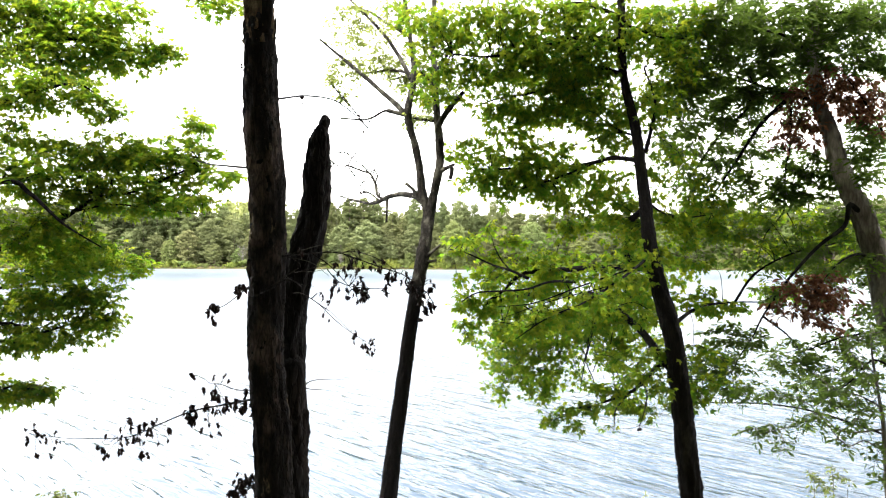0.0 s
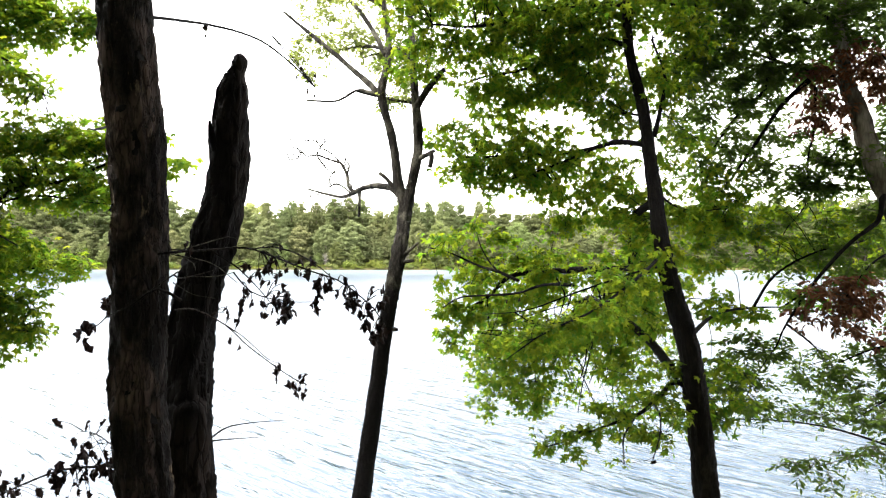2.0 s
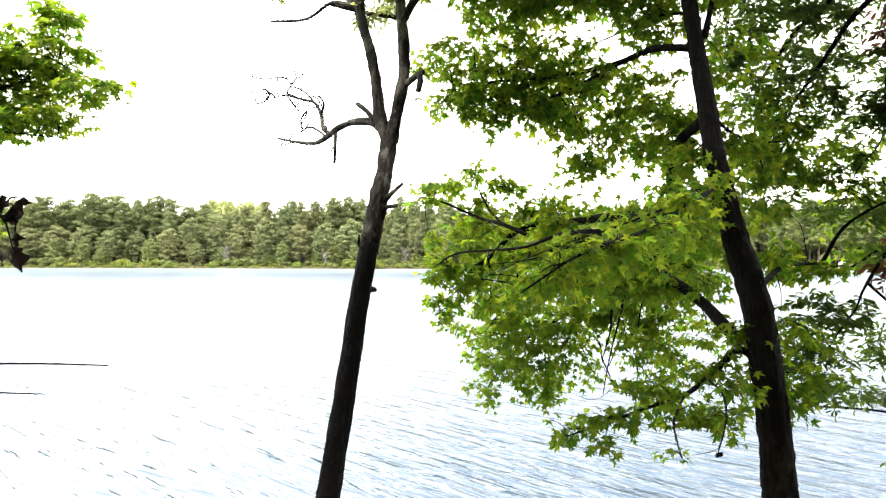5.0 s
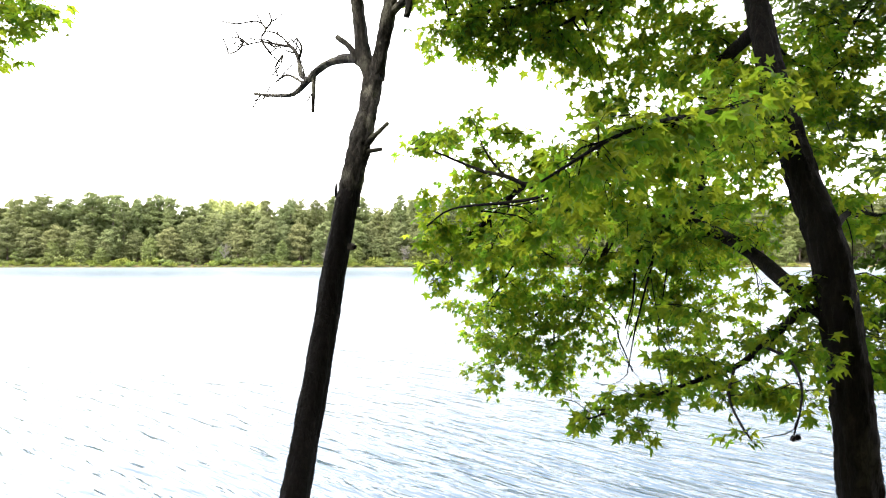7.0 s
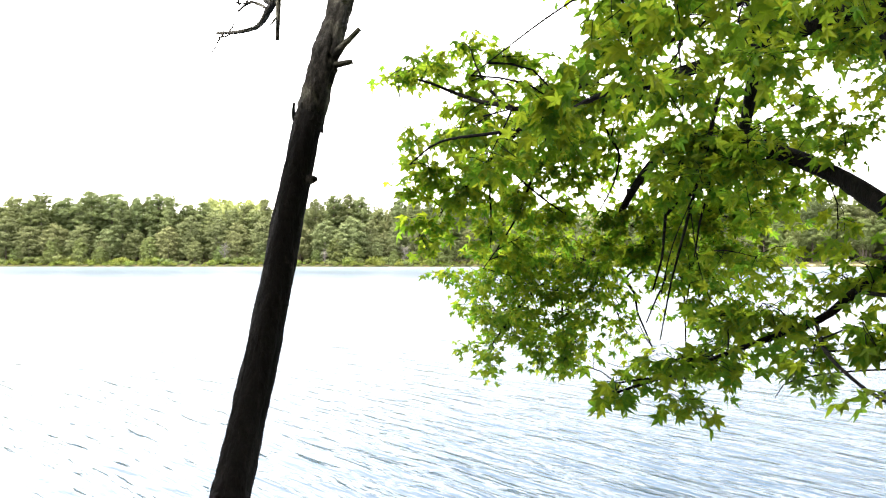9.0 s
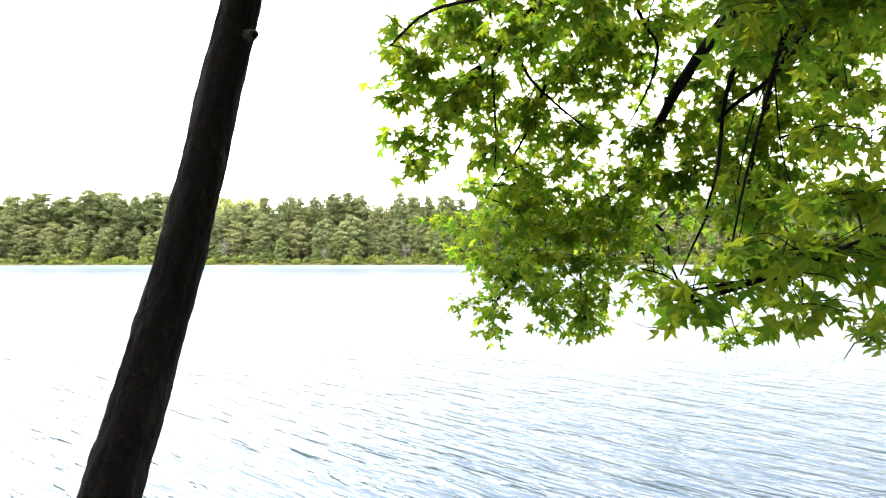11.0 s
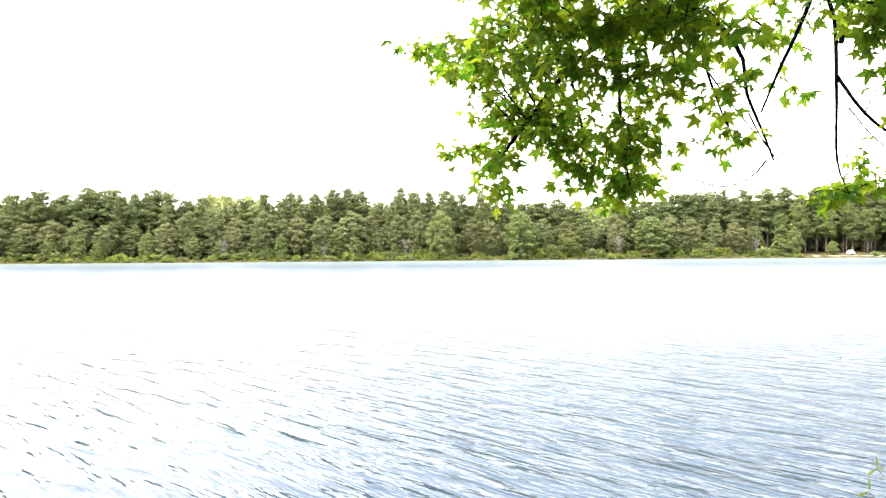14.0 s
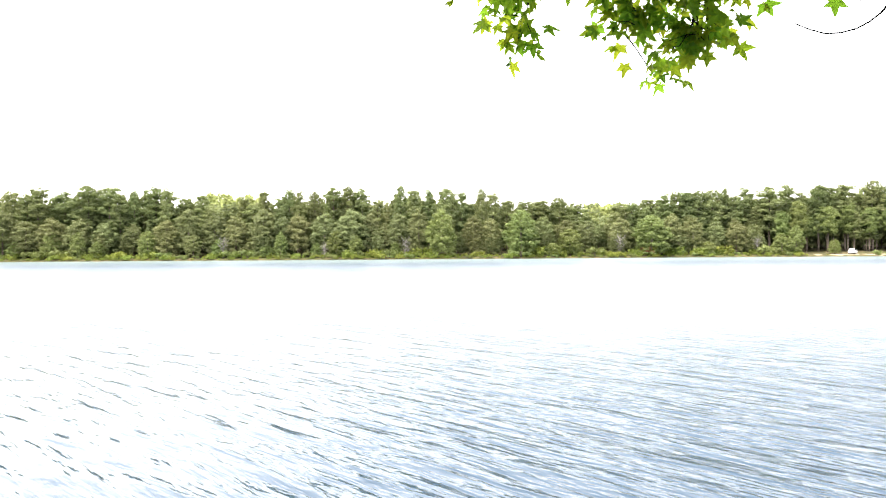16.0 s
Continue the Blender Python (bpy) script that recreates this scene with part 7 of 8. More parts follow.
def build_shoot():
    """A slender shoot that leans out over the water, with pointed leaves at its tip."""
    base = (3.75, 9.0)
    shoot = thing("willow_shoot", (*base, ground_z(*base) - 0.05), "slender green shoot with narrow pointed leaves over the water", "shoot")
    b = shoot.location
    tip = [(2.698, 10.700, 3.457)]
    stem = [(b.x, b.y, b.z), (3.55, 9.8, 1.5), (3.15, 10.45, 2.8)] + tip
    limb(shoot, stem, 0.012, 0.002, OAK_BARK, None, 7, "stem")
    limb(shoot, [(3.15, 10.45, 2.8)] + [(2.603, 10.600, 3.375)], 0.004, 0.0015, OAK_BARK, None, 5, "twig")
    leaf = mesh_of("leaf", *long_leaf(0.06, 0.24, 0.2, 0.35), PALE_LEAF, False)
    for q, along in ((tip[0], (0.25, 0.1, 1)), (tip[0], (0.9, 0.2, -0.15)), (tip[0], (-0.6, 0, -0.6)), ([(2.603, 10.600, 3.375)][0], (-0.5, 0.1, -0.3)), ([(2.603, 10.600, 3.375)][0], (0.2, 0, 0.8)), ((2.95, 10.55, 3.1), (0.6, 0.2, 0.3)), ((3.05, 10.5, 2.95), (-0.4, 0.3, 0.1))):
        ob = new("leaf", leaf)
        ob.parent = shoot
        ob.matrix_basis = Matrix.Translation(-b) @ leaf_pose(q, along, (0.3, -0.8, 0.5), 1.0)


build_shoot()
build_sapling()
build_shrub((4.1, 8.7), [(4.056, 9.000, 4.230), (4.259, 9.000, 4.234), (4.404, 9.000, 4.147)], 71, [(4.06, 9.00, 4.26, 0.13, 0.12, 0.11, 26), (4.29, 9.00, 4.26, 0.15, 0.14, 0.13, 30), (4.17, 9.00, 4.08, 0.18, 0.16, 0.11, 20)], "pale green shrub rising from the bank")
build_shrub((-3.3, 7.7), [(-3.522, 8.000, 4.264), (-3.382, 8.000, 4.229), (-3.635, 8.000, 4.207)], 72, [(-3.52, 8.00, 4.25, 0.16, 0.14, 0.07, 36), (-3.41, 8.00, 4.19, 0.13, 0.12, 0.07, 20), (-3.63, 8.00, 4.17, 0.11, 0.12, 0.07, 14)], "light green shrub top on the bank")


# ---- the far shore ----
def leaf_cloud(clumps, size, rng):
    """Small tilted leaf clusters on the outer shells of round clumps (x, y, z, rx, rz, number)."""
    verts, faces = [], []
    for x, y, z, rx, rz, count in clumps:
        d = rng.normal(size=(count, 3))
        d /= np.linalg.norm(d, axis=1)[:, None]
        d[:, 2] = np.abs(d[:, 2]) * np.where(rng.random(count) < 0.3, -0.8, 1)
        c = np.array((x, y, z)) + d * np.array((rx, rx, rz)) * rng.uniform(0.35, 1.15, (count, 1)) ** 0.7
        nrm = d + rng.normal(scale=0.4, size=(count, 3))
        nrm /= np.linalg.norm(nrm, axis=1)[:, None]
        u = np.cross(nrm, rng.normal(size=(count, 3)))
        u /= np.linalg.norm(u, axis=1)[:, None]
        v = np.cross(nrm, u)
        s = size * rng.uniform(0.6, 1.4, (count, 1))
        k = sum(len(q) for q in verts)
        quad = np.stack((c - u * s, c - v * s * 0.6, c + u * s, c + v * s * 0.6), 1)
        verts.append(quad.reshape(-1, 3))
        faces += [(k + 4 * i, k + 4 * i + 1, k + 4 * i + 2, k + 4 * i + 3) for i in range(count)]
    return np.concatenate(verts), faces


def lobe_cloud(lobes, size, rng, cover=1.5):
    """Leaf clusters laid like shingles over uneven lobes (x, y, z, rx, rz), thick above and thin below."""
    verts, total = [], 0
    for x, y, z, rx, rz in lobes:
        count = max(12, int(cover * 3.1 * rx * (rx + rz) / (1.2 * size * size)))
        d = rng.normal(size=(count, 3))
        d /= np.linalg.norm(d, axis=1)[:, None]
        d[:, 2] = np.abs(d[:, 2]) * np.where(rng.random(count) < 0.34, -0.8, 1)
        a, b, c = rng.uniform(0, 6.28, 3)
        lump = 1 + 0.16 * np.sin(d[:, 0] * 5 + a) * np.sin(d[:, 1] * 5 + b) + 0.1 * np.sin(d[:, 2] * 9 + c)
        at = np.array((x, y, z)) + d * np.array((rx, rx, rz)) * (lump * rng.uniform(0.62, 1.14, count))[:, None]
        nrm = d * np.array((1, 1, rx / rz)) + rng.normal(scale=0.33, size=(count, 3))
        nrm /= np.linalg.norm(nrm, axis=1)[:, None]
        u = np.cross(nrm, rng.normal(size=(count, 3)))
        u /= np.linalg.norm(u, axis=1)[:, None]
        v = np.cross(nrm, u)
        s = size * rng.uniform(0.6, 1.4, (count, 1))
        verts.append(np.stack((at - u * s, at - v * s * 0.6, at + u * s, at + v * s * 0.6), 1).reshape(-1, 3))
        total += count
    return np.concatenate(verts), [(4 * i, 4 * i + 1, 4 * i + 2, 4 * i + 3) for i in range(total)]


def pine_crown(rng, h, spread, low):
    """Small pads of needles at the ends of the boughs, with gaps between them, under a rounded uneven top."""
    out, n = [], 16
    for i in range(n):
        v = (i + rng.uniform(0, 0.6)) / n
        w = 0.6 + 0.4 * min(1, v / 0.3) if v < 0.4 else math.sqrt(max(0.3, 1 - ((v - 0.4) / 0.66) ** 2))
        for k in range(5):
            b = i * 2.4 + k * 1.35 + rng.uniform(-0.5, 0.5)
            r = spread * w * rng.uniform(0.2, 0.9)
            s = spread * rng.uniform(0.19, 0.34)
            out.append((r * math.cos(b), r * math.sin(b), (low + (0.93 - low) * v) * h + rng.uniform(-0.8, 0.8) - 0.2 * r, s, s * rng.uniform(0.6, 0.9)))
        if i % 3 == 0 and v < 0.85:
            out.append((rng.uniform(-0.2, 0.2) * spread, rng.uniform(-0.2, 0.2) * spread, (low + (0.95 - low) * v) * h, spread * 0.45 * w, 1.1))
    return out


def broad_crown(rng, h, spread, low):
    """A domed crown of many small rounded lobes over a dense heart."""
    out, n = [(0, 0, h * (0.42 + low * 0.5), spread * 0.6, h * 0.34)], 110
    for i in range(n):
        u = (i + 0.5) / n
        w = 0.78 + 0.22 * u / 0.4 if u < 0.4 else math.sqrt(max(0.04, 1 - ((u - 0.4) / 0.62) ** 2))
        a = i * 2.4 + rng.uniform(-0.5, 0.5)
        s = spread * rng.uniform(0.11, 0.24)
        r = max(0, spread * w - s) * rng.uniform(0.7, 1.1)
        out.append((r * math.cos(a), r * math.sin(a), max(0.4, (low + (0.92 - low) * u + rng.uniform(-0.07, 0.05)) * h), s, s * rng.uniform(0.6, 0.95)))
    return out


def far_tree(name, kind, h, spread, mat, seed, low, label, size=0.2, cover=1.15):
    rng = np.random.default_rng(seed)
    tree = thing(name, (0, 0, 0), label, "tree", "trees on the far shore")
    lean = rng.uniform(-0.3, 0.3)
    v, f = tube([(0, 0, -0.3), (lean * 0.3, 0, h * 0.4), (lean, 0.1, h * 0.93)], [0.26, 0.2, 0.05], 7, 1.5, 0.08, seed)
    part("trunk", mesh_of("trunk", v, f, FAR_BARK), tree, lift=(0, 0, 0))
    crown = (pine_crown if kind == "pine" else broad_crown)(rng, h, spread, low)
    part("crown", mesh_of("crown", *lobe_cloud(crown, size, rng, cover), mat, False), tree, lift=(0, 0, 0))
    return tree


# the skyline of the far wood: (x, height of the top over the water, half the width of the crown)
PINES_WEST = [(-183, 25.5, 4.0), (-175, 24.4, 4.0), (-169, 22.9, 3.4), (-163, 25.7, 3.2), (-157, 24.0, 3.0), (-153, 27.1, 3.6), (-146, 25.2, 4.3), (-140, 24.1, 3.0), (-135, 27.1, 4.7), (-128, 28.1, 4.0), (-123, 23.9, 3.0), (-119, 25.5, 2.2), (-112, 26.5, 4.3), (-106, 26.2, 3.0), (-101, 22.1, 3.4), (-95, 24.7, 2.8), (-90, 19.3, 3.4), (-80, 22.9, 2.2), (-75, 19.6, 3.0)]
PINES_MIDDLE = [(-71, 25.5, 2.0), (-66, 21.9, 2.6), (-63, 25.6, 2.2), (-59, 24.7, 2.2), (-54, 24.7, 2.4), (-47, 26.0, 3.4), (-42, 26.6, 3.0), (-37, 25.3, 3.0), (-31, 21.6, 3.2), (-23, 26.6, 2.4), (-18, 25.8, 2.6), (-13, 25.1, 2.2), (-7, 25.8, 3.0), (-1, 24.4, 2.2), (2, 20.7, 2.4), (6, 24.7, 2.0), (10, 23.5, 2.6), (15, 21.6, 2.8), (21, 20.7, 2.6), (27, 21.5, 3.6), (34, 21.6, 3.6), (40, 19.4, 3.6)]
PINES_EAST = [(55, 19.2, 3.6), (60, 19.8, 3.0), (66, 22.1, 3.2), (71, 22.5, 3.2), (76, 23.8, 2.8), (79, 24.4, 3.4), (83, 23.8, 3.0), (88, 24.1, 3.6), (93, 24.7, 2.0), (96, 22.6, 2.8), (101, 25.0, 3.2), (108, 24.7, 4.3), (114, 25.3, 3.6), (119, 22.4, 3.0), (125, 25.2, 3.6), (129, 26.1, 4.0), (135, 26.0, 3.8), (144, 26.7, 4.0), (151, 25.9, 4.0), (159, 26.5, 4.0), (168, 26.0, 4.0), (177, 25.5, 4.0)]
# rounded grey-green trees in front of them
ROUND_WEST = [(-172, 15.0, 5.6), (-162, 17.5, 5.9), (-154, 13.9, 6.3), (-145, 15.0, 5.9), (-135, 14.7, 5.5), (-126, 13.4, 4.9), (-117, 12.8, 4.3), (-104, 13.8, 5.1), (-97, 17.8, 5.1), (-88, 16.5, 5.1), (-80, 15.2, 4.9), (-70, 17.5, 5.5), (-63, 14.9, 4.5), (-58, 15.5, 4.9), (-49, 16.2, 5.7), (-39, 17.3, 6.5)]
ROUND_EAST = [(-33, 16.0, 3.9), (-28, 12.4, 3.9), (-23, 15.9, 4.5), (-16, 17.1, 4.3), (3, 14.5, 4.3), (9, 14.1, 3.9), (27, 14.3, 4.3), (35, 13.5, 4.9), (42, 12.6, 4.3), (54, 13.9, 4.3), (72, 15.1, 4.3), (79, 13.9, 4.1), (87, 12.3, 3.9), (94, 12.2, 4.3), (100, 11.4, 3.9)]
# bright trees at the water's edge
BRIGHT = [(-144, 10.5, 3.5), (-134, 10.2, 2.7), (-110, 10.4, 3.5), (-85, 7.3, 2.5), (-63, 9.6, 2.5), (-44, 9.9, 3.7), (-37, 8.3, 2.9), (-8, 17.0, 5.6), (19, 16.7, 6.2), (36, 10.0, 4.8), (64, 14.6, 7.0), (108, 8.1, 3.3), (113, 10.8, 2.9), (126, 5.7, 2.1), (-68, 5.2, 2.9), (-24, 5.7, 1.9), (-156, 7.0, 2.9), (-51, 5.9, 2.3), (30, 5.3, 2.9), (83, 5.3, 2.9), (-126, 6.8, 2.9)]
# light green pines with bare lower stems beside the beach
LIGHT_PINES = [(111, 16.5, 3.0), (116, 20.0, 3.4), (120, 15.0, 3.0), (127, 18.0, 4.2), (134, 19.3, 3.2), (141, 17.5, 4.0), (149, 19.0, 4.0), (158, 18.0, 4.0)]


def build_far_shore():
    rng = random.Random(81)
    own = {}

    def family(count, name, kind, h, spread, mat, seed, low, label, size=0.2, cover=1.15):
        made = [far_tree(name, kind, h, spread, mat, seed + k, low, label, size, cover) for k in range(count)]
        for ob in made:
            own[ob.name] = (h, spread)
        return made

    pines = family(5, "pine_tree", "pine", 24.0, 3.4, FAR_PINE, 100, 0.32, "tall green pine in the woods on the far shore")
    light_pines = family(2, "pine_tree", "pine", 18.0, 3.6, FAR_LIGHT, 115, 0.42, "light green pine with a bare lower stem beside the beach")
    rounds = family(3, "broadleaf_tree", "broad", 15.0, 4.8, FAR_DULL, 130, 0.12, "dull grey-green broadleaf tree on the far shore")
    greens = family(3, "broadleaf_tree", "broad", 15.0, 4.8, FAR_OAK, 120, 0.12, "rounded green broadleaf tree on the far shore")
    bright = family(3, "shore_tree", "broad", 11.0, 3.8, FAR_LIGHT, 170, 0.05, "rounded bright green tree at the water's edge")
    deep = family(2, "broadleaf_tree", "broad", 15.0, 4.8, FAR_DULL, 150, 0.1, "rounded green broadleaf tree deep in the far wood", 0.5, 1.2)
    ridges = family(2, "ridge_tree", "broad", 16.0, 5.0, FAR_RIDGE_SUNLIT, 160, 0.1, "yellow-green tree on the ridge behind the shore, sunlight put into its leaf colour", 0.4)
    used = set()

    def put(proto, x, d, top, wide):
        """One tree d metres behind the waterline, its top at that height over the water."""
        h, spread = own[proto.name]
        y = shore(x) + d
        k, w = (top - ground_z(x, y)) / (h * 0.985), wide / spread
        m = Matrix.Translation((x, y, ground_z(x, y))) @ Matrix.Rotation(rng.uniform(0, 6.28), 4, "Z") @ Matrix.Diagonal((w, w, k, 1))
        if proto.name in used:
            copy_thing(proto, m @ Matrix.Diagonal((1 / proto.scale.x, 1 / proto.scale.y, 1 / proto.scale.z, 1)))
        else:
            used.add(proto.name)
            proto.matrix_basis = m

    skyline = PINES_WEST + PINES_MIDDLE + PINES_EAST

    def top(x):
        if abs(x - 48) < 5:
            return 14.0
        return float(np.interp(x, [p[0] for p in skyline], [p[1] for p in skyline]))

    for x, z, w in skyline:
        put(rng.choice(pines), x, rng.uniform(13, 18), z + 0.7, w * 1.38)
    for x, z, w in ROUND_WEST + ROUND_EAST:
        put(rng.choice(rounds if x < 0 else rounds + greens), x, rng.uniform(7, 9.5), z, w * 1.08)
    for x, z, w in BRIGHT:
        put(rng.choice(bright), x, rng.uniform(4, 5), z, w * 1.05)
    for x, z, w in LIGHT_PINES:
        put(rng.choice(light_pines), x, rng.uniform(10, 13), z, w)
    # lower trees that fill the wood
    x = -186.0
    while x < 104:
        put(rng.choice(greens + rounds), x, rng.uniform(6, 10), rng.uniform(6.5, 10.5), rng.uniform(2.6, 4.0))
        x += rng.uniform(5, 11)
    x = 58.0
    while x < 185:
        put(rng.choice(pines), x, rng.uniform(11, 15), min(top(x) - 3, rng.uniform(13, 20)), rng.uniform(2.4, 3.4))
        x += rng.uniform(4, 7)
    for d0, d1, fall in ((20, 26, 1.0), (28, 36, 0.8), (50, 64, 2.0)):
        x = -190.0
        while x < 190:
            d = rng.uniform(d0, d1)
            put(rng.choice(deep), x, d, (top(x * 254 / (246 + d)) - fall) * rng.uniform(0.86, 1.0), rng.uniform(3.4, 4.8))
            x += rng.uniform(3.2, 4.8)
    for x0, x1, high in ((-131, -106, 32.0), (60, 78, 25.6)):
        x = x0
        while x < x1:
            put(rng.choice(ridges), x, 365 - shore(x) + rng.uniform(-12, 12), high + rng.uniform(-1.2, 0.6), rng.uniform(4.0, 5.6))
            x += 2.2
    shrubs = []
    for k in range(4):
        nr = np.random.default_rng(200 + k)
        s = thing("shore_shrub", (0, 0, 0), "low yellow-green shrub along the waterline", "shrub", "shrubs on the far shore")
        cl = [(nr.uniform(-1.6, 1.6), nr.uniform(-0.8, 0.8), nr.uniform(0.2, 1.1), nr.uniform(0.5, 0.9), nr.uniform(0.4, 0.7), 34) for _ in range(10)]
        part("foliage", mesh_of("foliage", *leaf_cloud(cl, 0.2, nr), SHRUB_LEAVES if k < 3 else FAR_LIGHT, False), s, lift=(0, 0, 0))
        v, f = tube([(0, 0, -0.2), (0.1, 0, 0.9)], [0.05, 0.02], 5, 0.5)
        part("stem", mesh_of("stem", v, f, FAR_BARK), s, lift=(0, 0, 0))
        shrubs.append(s)
    x, i = -188.0, 0
    while x < 190:
        for d in (1.0, 3.4):
            if x > 116 and rng.random() < 0.75:
                continue
            k = rng.choice((0.6, 0.8, 1.0, 1.3, 1.9)) * rng.uniform(0.85, 1.15) * (1.0 if d > 2 else 0.6)
            px = x + rng.uniform(-0.8, 0.8)
            m = Matrix.Translation((px, shore(px) + d + rng.uniform(-0.4, 0.4), ground_z(px, shore(px) + d) - 0.05)) @ Matrix.Rotation(rng.uniform(-0.4, 0.4), 4, "Z") @ Matrix.Scale(k, 4)
            if i < 4:
                shrubs[i].matrix_basis = m
            else:
                s = rng.choice(shrubs)
                copy_thing(s, m @ Matrix.Scale(1 / s.scale.x, 4))
            i += 1
        x += rng.uniform(2.2, 3.4)


build_far_shore()


def build_bare_trees():
    """Pale leafless trees and one rusty bush among the green ones at the water's edge."""
    rng = random.Random(91)
    bleached = bark("bleached_wood", (0.16, 0.145, 0.125), (0.26, 0.24, 0.21), (0.36, 0.34, 0.3), (0.3, 0.28, 0.25), 2)
    for x, h in ((-83, 8.5), (-20.5, 7.5), (52.5, 8.0), (100, 7.0), (-48, 6.0)):
        y = shore(x) + 3.2
        tree = thing("bare_tree", (x, y, ground_z(x, y) - 0.1), "pale leafless tree among green shrubs on the shore", "dead tree", "bare trees on the far shore")
        b = Vector(tree.location)
        limb(tree, [b, b + Vector((0.1, 0, h * 0.4)), b + Vector((0.2, 0, h * 0.9))], 0.09, 0.03, bleached, None, 6, "trunk", 0, 1.0)
        twigs = Bundle()
        for _ in range(46):
            root = b + Vector((0.1, 0, h * rng.uniform(0.12, 0.7)))
            a, reach = rng.uniform(0, 6.28), h * rng.uniform(0.15, 0.3)
            end = root + Vector((math.cos(a) * reach, math.sin(a) * reach, h * rng.uniform(0.12, 0.34)))
            twig(twigs, [root, (root + end) / 2 + Vector((0, 0, -0.15)), end], 0.05, 0.022, 4, 1.2)
        part("twig_spray", mesh_of("twig_spray", twigs.verts, twigs.faces, bleached), tree, kind="stuff")
    x = 62.5
    y = shore(x) + 2.6
    nr = np.random.default_rng(95)
    bush = thing("shore_shrub", (x, y, ground_z(x, y)), "rusty red-brown shrub at the water's edge", "shrub", "shrubs on the far shore")
    cl = [(x + nr.uniform(-2.4, 2.4), y + nr.uniform(-0.8, 0.8), bush.location.z + nr.uniform(0.4, 2.4), 0.8, 0.6, 40) for _ in range(14)]
    part("foliage", mesh_of("foliage", *leaf_cloud(cl, 0.24, nr), RUST_LEAVES, False), bush)


build_bare_trees()


def build_undergrowth():
    """The dim inside of the far wood, behind its first trees."""
    rng = np.random.default_rng(271)
    clumps = []
    for d0, d1, top, count in ((24, 40, 12, 600), (60, 85, 16, 500)):
        for _ in range(count):
            x = rng.uniform(-200, 200)
            y = shore(x) + rng.uniform(d0, d1)
            clumps.append((x, y, ground_z(x, y) + rng.uniform(0, top), rng.uniform(1.6, 2.8), rng.uniform(1.2, 2.2), 26))
    tagged(new("undergrowth", mesh_of("undergrowth", *leaf_cloud(clumps, 0.75, rng), FAR_DULL, False)), "shaded green undergrowth inside the far wood", "undergrowth", kind="stuff")


build_undergrowth()


def build_beach():
    verts, faces = [], []
    xs = [118 + 2 * k for k in range(36)]
    for x in xs:
        for d in (0.2, 2.0, 3.6 + 0.8 * math.sin(x * 0.4)):
            verts.append((x, shore(x) + d, ground_z(x, shore(x) + d) + 0.03))
    for i in range(len(xs) - 1):
        for k in range(2):
            a = 3 * i + k
            faces.append((a, a + 3, a + 4, a + 1))
    tagged(new("beach", mesh_of("beach", verts, faces, SAND)), "pale sandy beach at the water's edge", "beach", kind="structure")


build_beach()


def box(size, at, bevel=0.0, taper=1.0):
    bm = bmesh.new()
    bmesh.ops.create_cube(bm, size=1)
    for v in bm.verts:
        k = taper if v.co.z > 0 else 1.0
        v.co = Vector((v.co.x * size[0] * k, v.co.y * size[1] * (0.5 + 0.5 * k), v.co.z * size[2])) + Vector(at)
    if bevel:
        bmesh.ops.bevel(bm, geom=bm.edges[:], offset=bevel, segments=2, affect="EDGES")
    return bm


def from_bmesh(name, bm, mat):
    me = bpy.data.meshes.new(name)
    bm.to_mesh(me)
    bm.free()
    me.materials.append(mat)
    return me


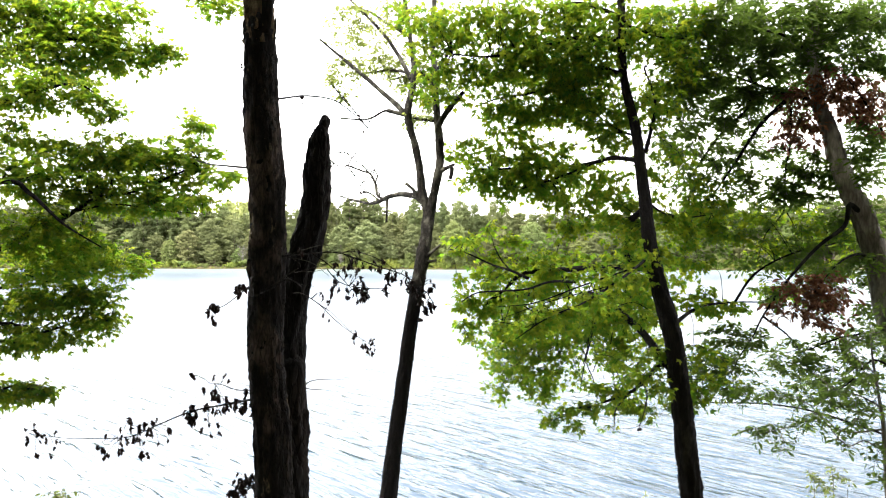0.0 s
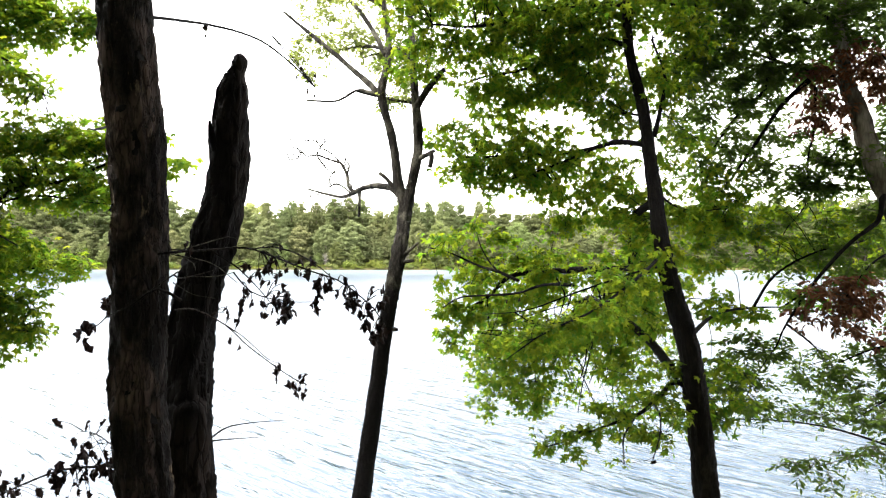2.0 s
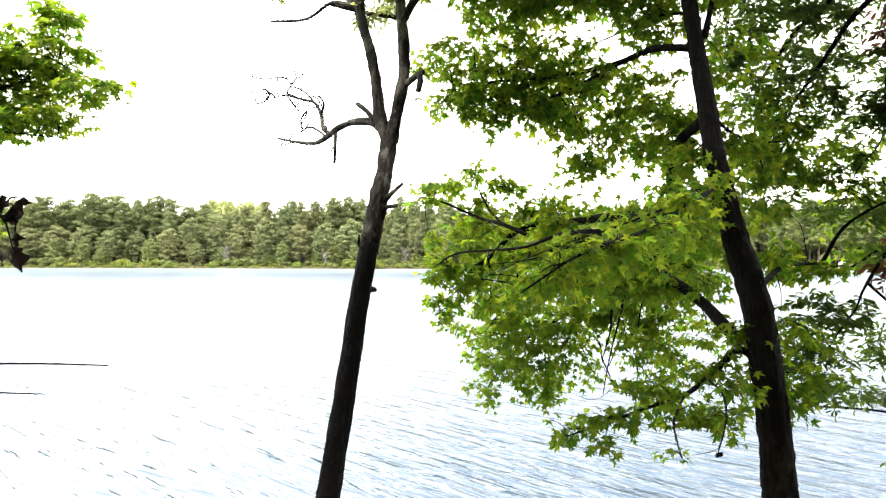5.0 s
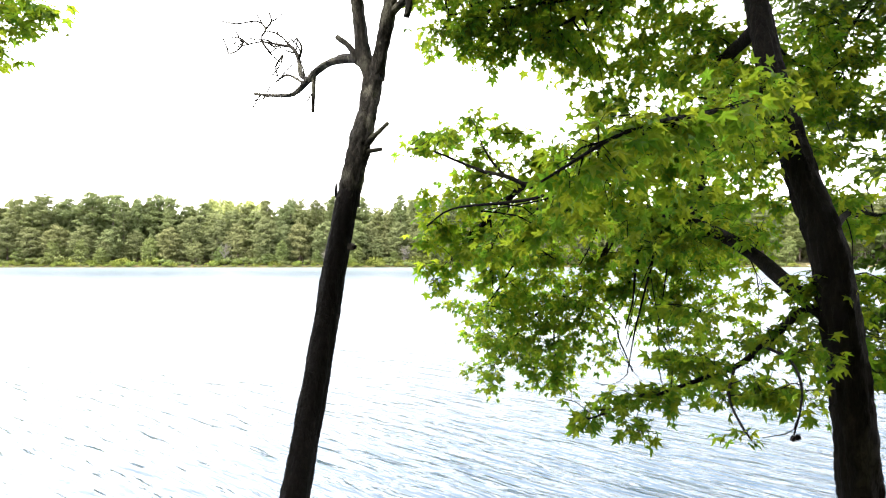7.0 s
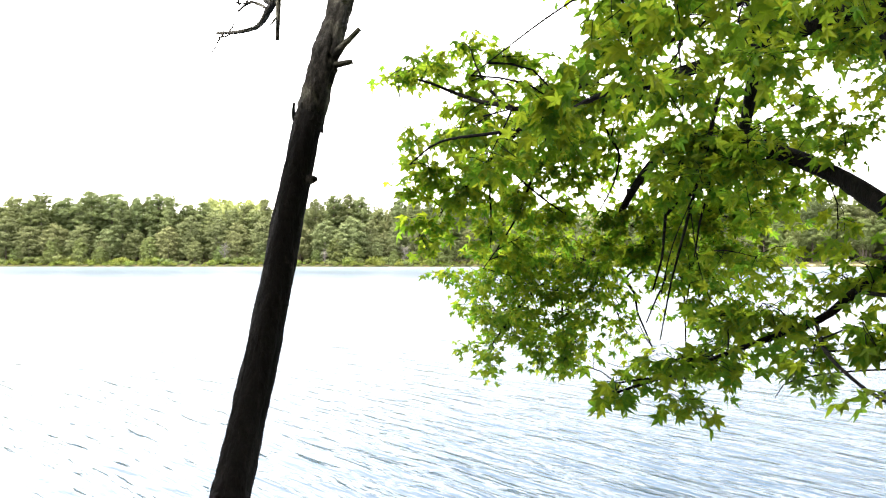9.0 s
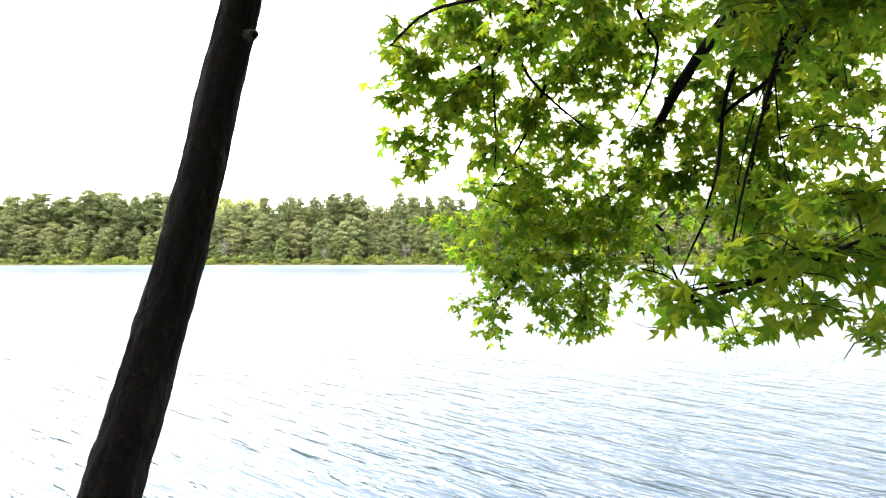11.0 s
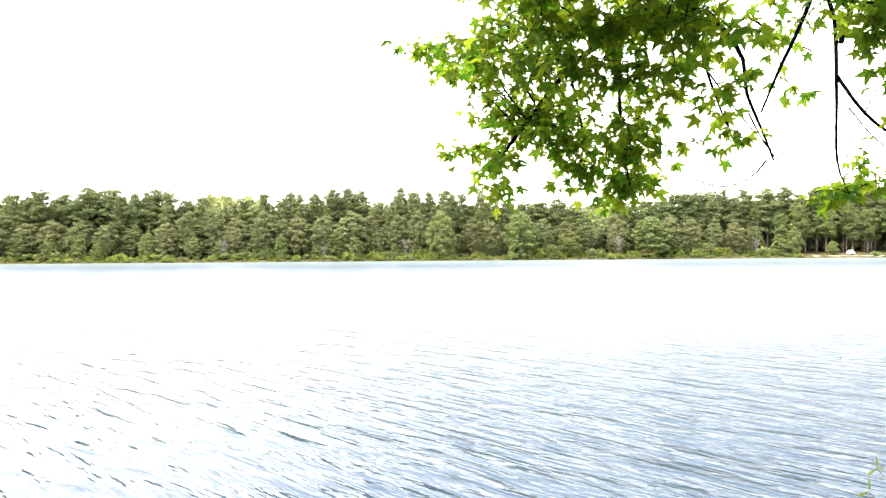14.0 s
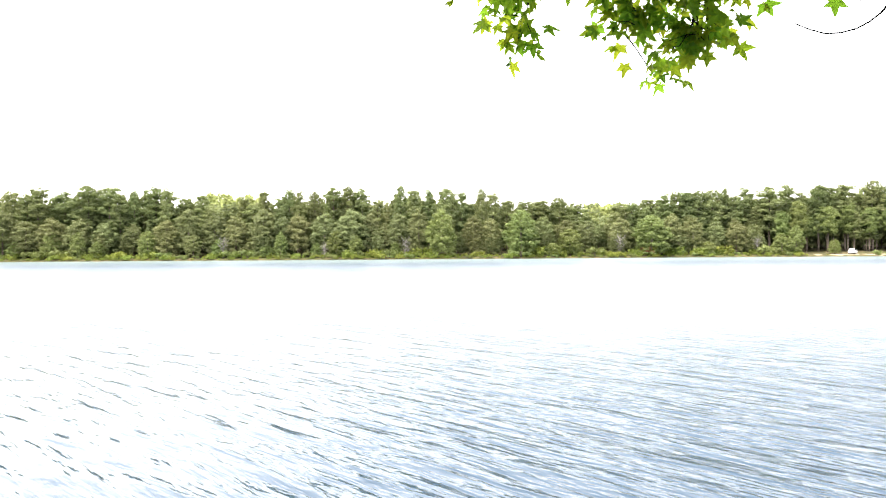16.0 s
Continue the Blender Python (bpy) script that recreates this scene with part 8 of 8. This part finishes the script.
def build_car():
    x, y = 132.0, 254.0
    paint, glass, rubber, steel = plain("white_car_paint", (0.8, 0.8, 0.8), 0.25), plain("dark_car_glass", (0.03, 0.035, 0.04), 0.08), plain("tyre_rubber", (0.02, 0.02, 0.02), 0.9), plain("wheel_rim", (0.5, 0.5, 0.52), 0.35, 0.8)
    car = thing("car", (x, y, ground_z(x, y)), "white parked car beside the sandy beach", "car")
    car.rotation_euler = (0, 0, radians(48))
    part("body", from_bmesh("body", box((4.3, 1.8, 0.75), (0, 0, 0.72), 0.12), paint), car, lift=(0, 0, 0))
    part("cabin", from_bmesh("cabin", box((2.9, 1.65, 0.65), (-0.25, 0, 1.4), 0.08, 0.78), paint), car, lift=(0, 0, 0))
    for sy in (-1, 1):
        for cx in (-0.85, 0.3):
            part("window", from_bmesh("window", box((0.95, 0.03, 0.42), (cx, sy * 0.79, 1.4), 0.01, 0.85), glass), car, lift=(0, 0, 0))
        for cx in (-1.35, 1.35):
            bm = bmesh.new()
            bmesh.ops.create_cone(bm, cap_ends=True, segments=20, radius1=0.34, radius2=0.34, depth=0.22, matrix=pose(cx, sy * 0.82, 0.34, 90))
            wheel = part("wheel", from_bmesh("wheel", bm, rubber), car, lift=(0, 0, 0))
            bm = bmesh.new()
            bmesh.ops.create_cone(bm, cap_ends=True, segments=16, radius1=0.2, radius2=0.2, depth=0.25, matrix=pose(cx, sy * 0.82, 0.34, 90))
            part("rim", from_bmesh("rim", bm, steel), wheel, lift=(0, 0, 0))
    part("windscreen", from_bmesh("windscreen", box((0.05, 1.35, 0.42), (1.02, 0, 1.38), 0.01), glass), car, lift=(0, 0, 0))
    part("rear_window", from_bmesh("rear_window", box((0.05, 1.3, 0.4), (-1.55, 0, 1.42), 0.01), glass), car, lift=(0, 0, 0))


build_car()


def build_shade_wood():
    """An unseen wood behind the first eye, added to shade the bank."""
    rng = np.random.default_rng(301)
    clumps = []
    for _ in range(800):
        a = rng.uniform(radians(172), radians(368))
        r = rng.uniform(10, 20)
        x, y = r * 1.25 * math.cos(a), 3 + r * math.sin(a)
        clumps.append((x, y, rng.uniform(3.5, 22), rng.uniform(1, 1.8), rng.uniform(0.8, 1.3), 40))
    # unseen canopy overhead, added to keep sun and sky off the stems
    for _ in range(1500):
        x = rng.uniform(-18, 18)
        y = rng.uniform(-14, 5.4 if x > -4 else 3.6)
        clumps.append((x, y, rng.uniform(13.5, 20), rng.uniform(1, 1.8), rng.uniform(0.6, 1.0), 34))
    v, f = leaf_cloud(clumps, 0.42, rng)
    tagged(new("wood_behind", mesh_of("wood_behind", v, f, WOOD_LEAVES, False)), "unseen dense green wood behind, added to shade the bank", "wood", kind="stuff")


build_shade_wood()
